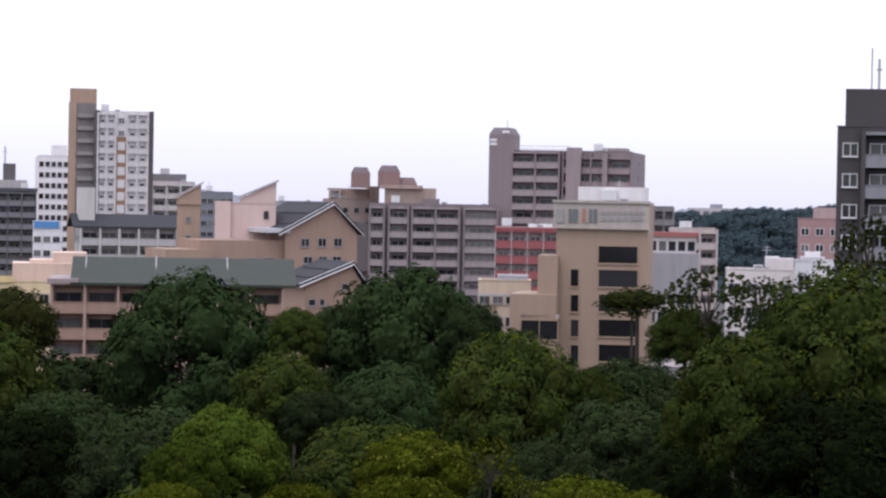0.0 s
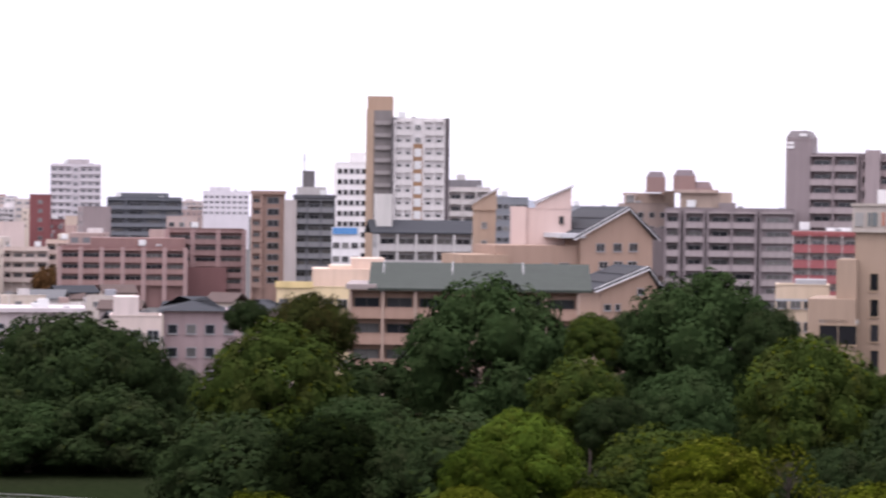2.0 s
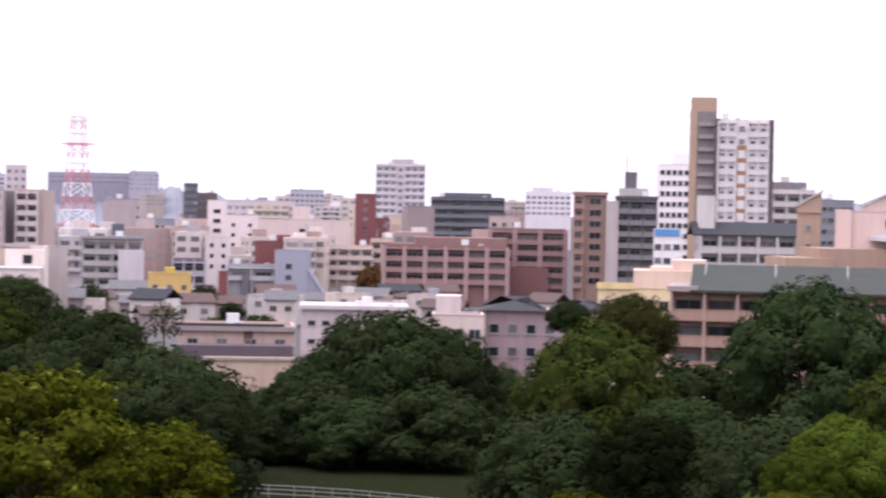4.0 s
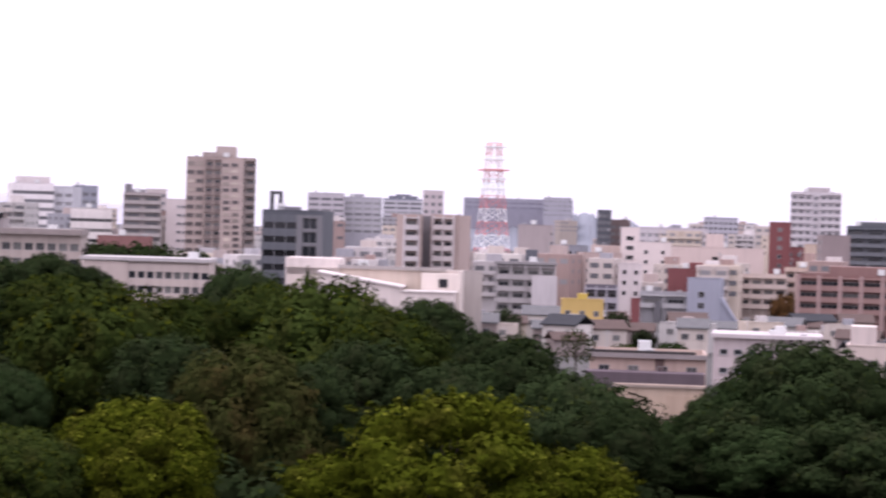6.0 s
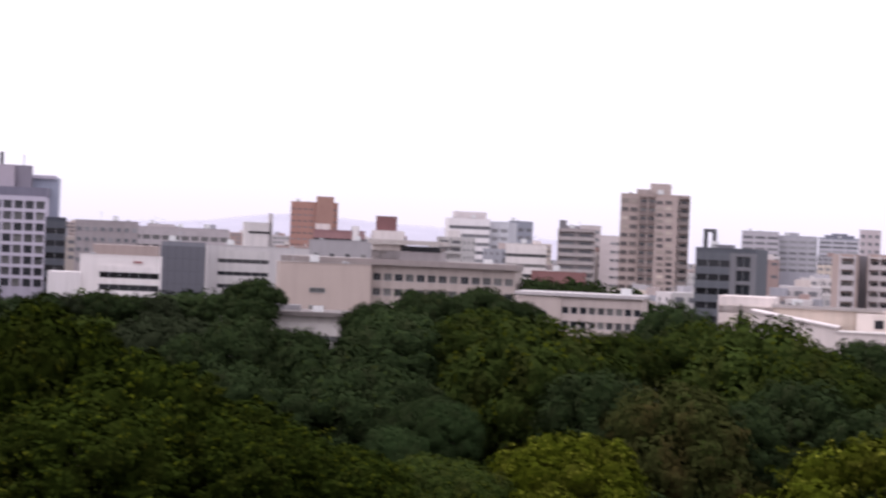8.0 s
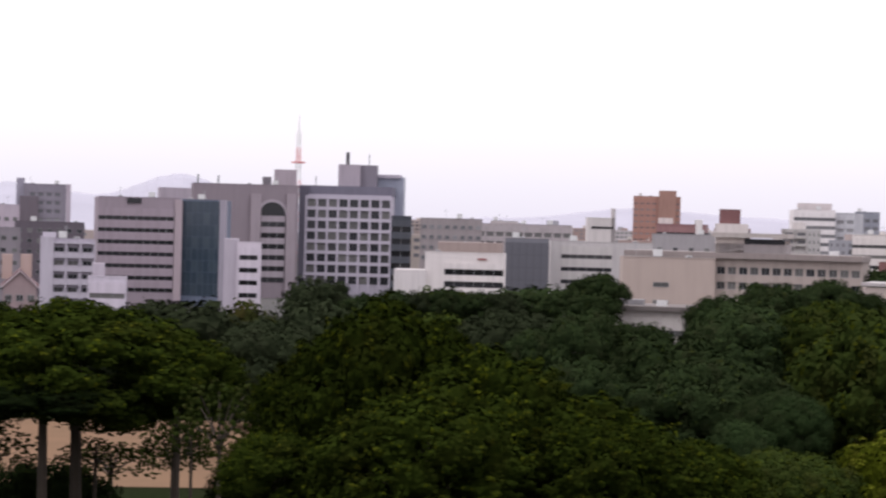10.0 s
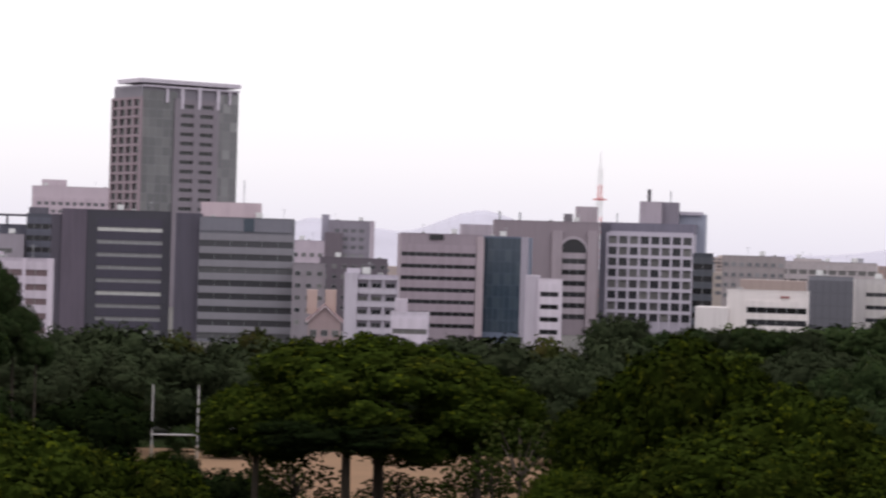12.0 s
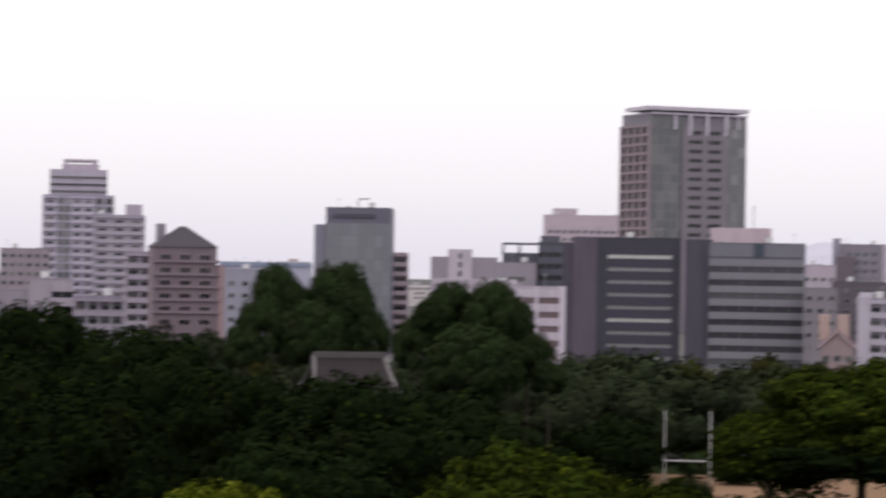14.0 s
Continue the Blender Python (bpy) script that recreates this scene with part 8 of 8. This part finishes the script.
# green trees: x, y, crown radius, height
plant("green_tree", -332.15, 346.52, 12.84, 13.63)
plant("green_tree", -277.51, 307.45, 7.12, 11.65, True)
plant("green_tree", -267.85, 280.49, 6.00, 11.86, True)
plant("green_tree", -241.64, 257.18, 5.49, 8.03, True)
plant("green_tree", -235.97, 243.65, 4.85, 9.98, True)
plant("green_tree", -131.88, 414.56, 3.76, 6.38, True)
plant("green_tree", -160.14, 429.89, 4.32, 3.40, True)
plant("green_tree", 47.40, 213.80, 6.52, 11.00, True)
plant("green_tree", 38.30, 232.57, 6.93, 9.27, True)
plant("green_tree", -2.38, 229.86, 6.57, 11.33, True)
plant("green_tree", -16.07, 212.08, 7.53, 11.35, True)
plant("green_tree", -97.09, 194.39, 6.19, 12.50, True)
plant("green_tree", -124.52, 186.86, 7.91, 10.34, True)
plant("green_tree", -148.52, 185.50, 7.65, 11.05, True)
plant("green_tree", -137.26, 162.61, 6.61, 12.44, True)
plant("green_tree", 28.77, 177.74, 6.05, 10.03, True)
plant("green_tree", 34.78, 138.71, 5.79, 11.15, True)
plant("green_tree", -3.53, 154.33, 5.23, 9.95, True)
plant("green_tree", -14.64, 140.34, 7.24, 10.84, True)
plant("green_tree", -11.77, 191.64, 2.38, 18.04, crown_depth=3.8)
plant("green_tree", -11.04, 164.63, 3.74, 16.19, crown_depth=5.6)
plant("green_tree", 4.87, 164.93, 5.32, 17.92, crown_depth=9.0)
plant("green_tree", 10.41, 167.68, 2.81, 15.19, crown_depth=3.9)
plant("green_tree", 20.73, 121.24, 5.58, 23.83, crown_depth=9.5)
plant("green_tree", 15.72, 119.97, 4.19, 20.28, crown_depth=6.7)
plant("green_tree", 14.76, 134.19, 2.42, 16.28, crown_depth=3.9)
plant("green_tree", -36.36, 184.45, 6.82, 17.32, crown_depth=10.9)
plant("green_tree", -3.52, 129.95, 5.12, 14.57, crown_depth=6.7)
plant("green_tree", -54.09, 78.10, 2.49, 17.71, crown_depth=3.2)
plant("green_tree", -55.12, 73.66, 2.63, 17.58, crown_depth=3.4)
plant("green_tree", -104.38, 161.15, 8.71, 20.65, crown_depth=13.1)
plant("green_tree", -105.71, 175.64, 3.91, 19.36, crown_depth=5.1)
plant("green_tree", -92.41, 177.37, 8.59, 21.16, crown_depth=12.9)
plant("green_tree", -101.85, 183.65, 5.51, 20.39, crown_depth=7.2)
plant("green_tree", -81.48, 166.09, 5.74, 19.39, crown_depth=8.0)
plant("green_tree", -55.73, 78.17, 2.06, 17.89, crown_depth=2.5)
plant("green_tree", -140.76, 206.61, 6.56, 19.54, crown_depth=7.9)
plant("green_tree", 18.71, 181.04, 3.26, 18.97, crown_depth=4.2)
# fresh trees: x, y, crown radius, height
plant("fresh_tree", -11.73, 129.47, 3.57, 15.39, crown_depth=5.0)
plant("fresh_tree", -13.42, 125.28, 2.41, 14.07, crown_depth=3.4)
# lime trees: x, y, crown radius, height
plant("lime_tree", -102.45, 40.05, 4.70, 16.45)
plant("lime_tree", -1.30, 125.99, 3.31, 14.46, crown_depth=4.0)
plant("lime_tree", -1.48, 99.99, 2.58, 15.11, crown_depth=3.1)
plant("lime_tree", -5.88, 99.83, 1.91, 14.72, crown_depth=2.3)
plant("lime_tree", -11.32, 99.36, 1.79, 14.72, crown_depth=2.1)
plant("lime_tree", 6.04, 99.82, 2.63, 15.17, crown_depth=3.2)
plant("lime_tree", 8.29, 96.65, 1.62, 15.02, crown_depth=1.9)
plant("lime_tree", -19.63, 96.01, 2.69, 14.60, crown_depth=3.2)
plant("lime_tree", -11.18, 96.35, 1.62, 14.83, crown_depth=1.9)
plant("lime_tree", -51.57, 82.15, 3.59, 18.93, crown_depth=5.0)
# shoot trees: x, y, crown radius, height
plant("shoot_tree", -38.25, 83.67, 4.72, 19.85, crown_depth=6.1)
plant("shoot_tree", -35.06, 88.29, 3.40, 17.52, crown_depth=4.1)
plant("shoot_tree", -43.05, 83.56, 2.92, 17.00, crown_depth=3.5)
# saplings: x, y, crown radius, height
plant("sapling", 2.37, 109.97, 1.44, 15.79)
plant("sapling", 3.72, 104.93, 0.97, 14.72)
# sparse trees: x, y, crown radius, height
plant("sparse_tree", 26.59, 147.63, 2.41, 26.45)
plant("sparse_tree", -79.12, 199.91, 1.84, 16.97)
plant("sparse_tree", -153.23, 128.53, 3.20, 10.89)
plant("sparse_tree", -163.43, 115.28, 3.20, 9.62)
plant("sparse_tree", -98.01, 85.41, 2.79, 17.64, crown_depth=3.9)
plant("sparse_tree", 15.61, 188.35, 3.52, 20.48, crown_depth=2.6)
plant("sparse_tree", 20.13, 178.87, 3.65, 22.21, crown_depth=4.7)
plant("sparse_tree", 23.66, 176.42, 2.55, 21.66, crown_depth=3.1)
plant("sparse_tree", 21.63, 174.67, 2.52, 17.42, crown_depth=3.0)
plant("sparse_tree", -102.04, 86.86, 1.92, 15.26, crown_depth=2.3)
plant("sparse_tree", -117.00, 83.95, 3.09, 13.91, crown_depth=2.5)
# olive trees: x, y, crown radius, height
plant("olive_tree", -278.29, 281.15, 5.00, 12.29, True)
plant("olive_tree", -288.54, 255.57, 7.18, 13.29, True)
plant("olive_tree", -318.49, 234.33, 6.01, 11.26, True)
plant("olive_tree", -314.09, 216.91, 5.17, 13.38, True)
plant("olive_tree", -331.06, 212.94, 5.31, 12.50, True)
plant("olive_tree", -375.22, 174.52, 4.78, 11.34, True)
plant("olive_tree", -365.65, 150.43, 4.89, 11.08, True)
plant("olive_tree", -388.86, 129.37, 5.26, 10.72, True)
plant("olive_tree", 8.61, 176.87, 7.46, 10.76, True)
plant("olive_tree", -89.12, 171.25, 7.71, 9.91, True)
plant("olive_tree", -111.06, 137.29, 6.36, 10.04, True)
plant("olive_tree", -37.10, 204.66, 4.22, 18.78, crown_depth=6.3)
plant("olive_tree", -74.21, 130.36, 5.55, 18.23, crown_depth=8.9)
plant("olive_tree", 15.25, 189.39, 2.49, 20.03, crown_depth=1.5)
# rust trees: x, y, crown radius, height
plant("rust_tree", -183.35, 613.18, 4.58, 9.07, crown_depth=8.2)
# moss trees: x, y, crown radius, height
plant("moss_tree", -252.55, 121.80, 5.28, 10.00, True)
plant("moss_tree", -240.31, 110.73, 6.07, 9.93, True)
plant("moss_tree", -244.10, 104.20, 5.53, 11.02, True)
plant("moss_tree", -272.14, 81.49, 6.59, 8.88, True)
plant("moss_tree", -265.55, 71.34, 5.16, 9.18, True)
plant("moss_tree", -208.67, 86.32, 6.54, 10.14, True)
plant("moss_tree", -212.42, 69.25, 7.88, 11.11, True)
plant("moss_tree", -165.58, 93.32, 6.53, 10.88, True)
plant("moss_tree", -164.68, 73.81, 6.84, 9.82, True)
plant("moss_tree", -177.15, 54.79, 5.77, 9.33, True)
plant("moss_tree", -135.97, 72.34, 6.85, 9.28, True)
plant("moss_tree", -114.19, 62.13, 7.30, 16.41)
plant("moss_tree", -110.65, 68.24, 6.25, 15.10)
plant("moss_tree", -109.50, 60.28, 7.01, 17.23)
plant("moss_tree", -54.67, 71.49, 2.79, 18.63, crown_depth=3.4)
plant("moss_tree", -56.42, 67.53, 2.94, 19.39, crown_depth=3.8)
plant("moss_tree", -67.10, 67.25, 4.87, 23.34, crown_depth=8.8)
plant("moss_tree", -62.70, 68.68, 4.22, 21.74, crown_depth=6.3)
plant("moss_tree", -70.50, 66.62, 3.01, 21.13, crown_depth=4.5)
plant("moss_tree", -59.39, 70.27, 4.39, 20.03, crown_depth=5.7)
plant("moss_tree", -61.13, 63.30, 4.62, 20.25, crown_depth=5.0)
plant("moss_tree", -67.87, 62.11, 2.42, 18.30, crown_depth=2.7)
plant("moss_tree", -55.29, 71.02, 3.44, 18.69, crown_depth=4.1)
plant("moss_tree", -104.81, 88.23, 3.92, 19.67, crown_depth=3.9)
plant("moss_tree", -113.47, 78.53, 3.95, 18.49, crown_depth=4.0)
plant("moss_tree", -134.60, 86.51, 3.05, 11.50, crown_depth=3.1)
# spreading trees: x, y, crown radius, height
plant("spreading_tree", -110.84, 85.52, 9.17, 21.41)
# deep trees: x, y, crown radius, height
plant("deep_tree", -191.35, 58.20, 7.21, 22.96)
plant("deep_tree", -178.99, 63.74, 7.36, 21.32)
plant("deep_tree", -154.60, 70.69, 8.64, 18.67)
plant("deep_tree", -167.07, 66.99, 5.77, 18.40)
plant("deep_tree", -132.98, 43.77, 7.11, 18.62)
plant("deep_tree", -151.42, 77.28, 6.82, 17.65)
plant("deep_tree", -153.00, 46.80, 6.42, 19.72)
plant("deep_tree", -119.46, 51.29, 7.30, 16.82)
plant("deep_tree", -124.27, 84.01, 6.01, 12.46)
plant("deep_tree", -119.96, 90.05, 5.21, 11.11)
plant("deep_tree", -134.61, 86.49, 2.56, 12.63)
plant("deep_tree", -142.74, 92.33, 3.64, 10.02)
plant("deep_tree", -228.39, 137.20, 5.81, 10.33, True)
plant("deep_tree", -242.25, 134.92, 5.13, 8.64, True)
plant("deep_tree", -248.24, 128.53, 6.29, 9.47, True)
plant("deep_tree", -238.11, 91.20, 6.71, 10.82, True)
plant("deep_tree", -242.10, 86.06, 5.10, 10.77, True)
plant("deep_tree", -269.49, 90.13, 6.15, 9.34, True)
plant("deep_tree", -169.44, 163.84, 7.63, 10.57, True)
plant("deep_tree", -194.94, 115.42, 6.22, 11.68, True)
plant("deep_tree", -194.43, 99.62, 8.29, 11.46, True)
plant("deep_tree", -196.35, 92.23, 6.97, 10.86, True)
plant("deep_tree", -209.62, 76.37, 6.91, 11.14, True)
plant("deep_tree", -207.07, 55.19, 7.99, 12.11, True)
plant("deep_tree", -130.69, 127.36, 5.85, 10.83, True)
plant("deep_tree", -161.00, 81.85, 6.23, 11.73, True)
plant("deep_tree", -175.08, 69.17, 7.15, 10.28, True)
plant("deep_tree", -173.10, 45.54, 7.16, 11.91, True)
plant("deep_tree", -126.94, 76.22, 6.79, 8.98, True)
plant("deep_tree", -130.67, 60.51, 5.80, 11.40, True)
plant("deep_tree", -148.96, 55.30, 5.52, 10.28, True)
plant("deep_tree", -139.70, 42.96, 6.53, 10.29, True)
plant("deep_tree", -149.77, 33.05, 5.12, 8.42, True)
plant("deep_tree", 18.49, 110.46, 4.81, 17.94, crown_depth=6.3)
plant("deep_tree", -25.73, 149.81, 4.72, 13.07, crown_depth=6.6)
plant("deep_tree", 12.85, 127.35, 3.67, 13.73, crown_depth=4.8)
plant("deep_tree", -108.83, 81.56, 5.52, 17.39, crown_depth=2.3)
plant("sparse_tree", -107.23, 90.01, 2.60, 13.60, crown_depth=1.9)
plant("sparse_tree", -117.36, 93.41, 3.20, 12.30, crown_depth=2.2)
plant("sparse_tree", -113.90, 89.40, 2.60, 13.10, crown_depth=1.8)
plant("deep_tree", -124.26, 84.02, 3.94, 11.68, crown_depth=3.9)
plant("deep_tree", -104.15, 93.56, 3.01, 12.15, crown_depth=3.0)
# pale trees: x, y, crown radius, height
plant("pale_tree", -252.52, 212.45, 13.23, 14.92)
plant("pale_tree", -279.39, 175.62, 10.58, 12.51)
plant("pale_tree", -258.41, 152.39, 10.43, 13.64)
plant("pale_tree", -311.76, 217.27, 9.14, 11.62)
plant("pale_tree", -331.80, 181.78, 7.25, 11.40, True)
plant("pale_tree", -346.94, 169.05, 7.22, 11.56, True)
plant("pale_tree", -361.03, 163.18, 4.87, 10.40, True)
plant("pale_tree", -375.03, 141.20, 6.01, 11.43, True)
plant("pale_tree", -256.86, 211.75, 5.26, 10.98, True)
plant("pale_tree", -293.14, 200.04, 5.69, 8.49, True)
plant("pale_tree", -296.96, 171.53, 5.48, 8.37, True)
plant("pale_tree", -307.33, 166.28, 5.03, 11.01, True)
plant("pale_tree", -306.00, 146.72, 5.23, 9.19, True)
plant("pale_tree", -303.80, 99.52, 6.13, 11.00, True)
plant("pale_tree", -160.31, 178.60, 5.77, 17.74)
plant("pale_tree", -192.82, 174.42, 6.94, 15.58)
plant("pale_tree", -200.76, 222.92, 8.83, 15.61)
plant("pale_tree", -325.99, 195.27, 5.07, 13.86)
plant("pale_tree", -222.07, 201.71, 8.02, 13.44)
plant("pale_tree", -244.16, 244.82, 6.09, 9.51, True)
plant("pale_tree", -242.93, 239.70, 5.97, 10.81, True)
plant("pale_tree", -304.33, 187.60, 5.59, 8.11, True)
plant("pale_tree", -292.70, 150.91, 5.58, 11.16, True)
plant("pale_tree", -293.00, 124.38, 6.23, 11.08, True)
plant("pale_tree", -329.73, 135.24, 5.94, 9.78, True)
plant("pale_tree", -322.74, 127.21, 6.50, 10.20, True)
plant("pale_tree", -329.41, 123.04, 6.04, 7.70, True)
plant("pale_tree", -329.42, 101.26, 4.54, 10.70, True)
plant("pale_tree", -379.04, 355.99, 8.34, 13.81)
plant("pale_tree", -359.93, 429.01, 8.98, 14.36)
plant("pale_tree", -252.56, 212.40, 9.70, 14.20)
plant("pale_tree", -227.00, 126.76, 6.94, 15.88)
plant("pale_tree", -280.49, 173.86, 9.70, 15.32)
plant("pale_tree", -280.29, 106.94, 6.42, 17.92)
plant("pale_tree", -285.60, 309.70, 6.29, 10.58, True)
plant("pale_tree", -273.43, 267.71, 6.20, 12.93, True)
plant("pale_tree", -273.11, 258.80, 6.64, 13.62, True)
plant("pale_tree", -313.29, 282.95, 5.99, 10.03, True)
plant("pale_tree", -291.91, 249.44, 4.88, 11.71, True)
plant("pale_tree", -311.63, 257.31, 6.15, 12.22, True)
plant("pale_tree", -304.71, 244.53, 6.43, 11.44, True)
plant("pale_tree", -300.23, 230.88, 7.21, 12.82, True)
plant("pale_tree", -305.60, 219.81, 4.61, 12.57, True)
plant("pale_tree", -333.23, 223.40, 6.65, 11.03, True)
plant("pale_tree", -334.19, 205.56, 6.19, 10.65, True)
plant("pale_tree", -344.76, 207.08, 5.35, 12.59, True)
plant("pale_tree", -351.47, 203.41, 6.50, 12.10, True)
plant("pale_tree", -364.02, 191.99, 5.44, 9.70, True)
plant("pale_tree", -337.02, 172.65, 7.04, 12.08, True)
plant("pale_tree", -365.88, 156.05, 5.85, 12.89, True)
plant("pale_tree", -358.54, 139.19, 7.10, 12.15, True)
plant("pale_tree", -389.30, 138.46, 6.43, 11.81, True)
plant("pale_tree", -390.87, 125.00, 7.16, 12.47, True)
plant("pale_tree", -360.93, 107.36, 6.01, 12.58, True)
plant("pale_tree", -375.14, 106.15, 5.88, 11.25, True)
plant("pale_tree", -397.70, 105.35, 6.80, 11.47, True)
plant("pale_tree", -255.13, 243.81, 5.08, 9.44, True)
plant("pale_tree", -251.26, 233.53, 4.88, 10.03, True)
plant("pale_tree", -250.98, 224.67, 4.98, 8.41, True)
plant("pale_tree", -270.03, 233.50, 5.57, 7.58, True)
plant("pale_tree", -253.56, 216.08, 5.85, 10.09, True)
plant("pale_tree", -271.20, 214.32, 5.70, 10.92, True)
plant("pale_tree", -261.13, 201.27, 5.63, 9.69, True)
plant("pale_tree", -258.25, 193.94, 5.40, 10.20, True)
plant("pale_tree", -262.11, 189.58, 5.81, 10.24, True)
plant("pale_tree", -264.32, 185.85, 4.68, 9.68, True)
plant("pale_tree", -278.19, 182.97, 5.44, 11.58, True)
plant("pale_tree", -292.02, 186.42, 5.34, 9.48, True)
plant("pale_tree", -282.75, 170.53, 6.56, 11.89, True)
plant("pale_tree", -290.71, 163.70, 5.56, 8.91, True)
plant("pale_tree", -316.06, 158.20, 6.48, 10.56, True)
plant("pale_tree", -301.34, 139.12, 6.00, 8.62, True)
plant("pale_tree", -310.17, 139.64, 6.01, 8.09, True)
plant("pale_tree", -317.05, 113.88, 5.17, 10.55, True)
plant("pale_tree", -319.57, 109.79, 5.22, 10.15, True)
plant("pale_tree", -332.49, 96.32, 4.59, 11.38, True)
plant("pale_tree", -343.06, 96.39, 6.07, 9.62, True)
plant("pale_tree", -324.87, 83.70, 4.89, 10.82, True)
plant("pale_tree", -274.90, 304.19, 4.40, 15.01, crown_depth=5.3)
plant("pale_tree", -287.15, 295.44, 4.13, 14.56, crown_depth=5.0)
plant("pale_tree", -307.70, 293.17, 5.58, 16.20, crown_depth=7.8)
plant("pale_tree", -178.27, 472.49, 3.86, 7.88, crown_depth=6.2)
plant("pale_tree", -206.53, 477.23, 4.72, 7.29, crown_depth=6.9)
plant("pale_tree", -170.85, 469.91, 3.10, 4.58, crown_depth=4.3)
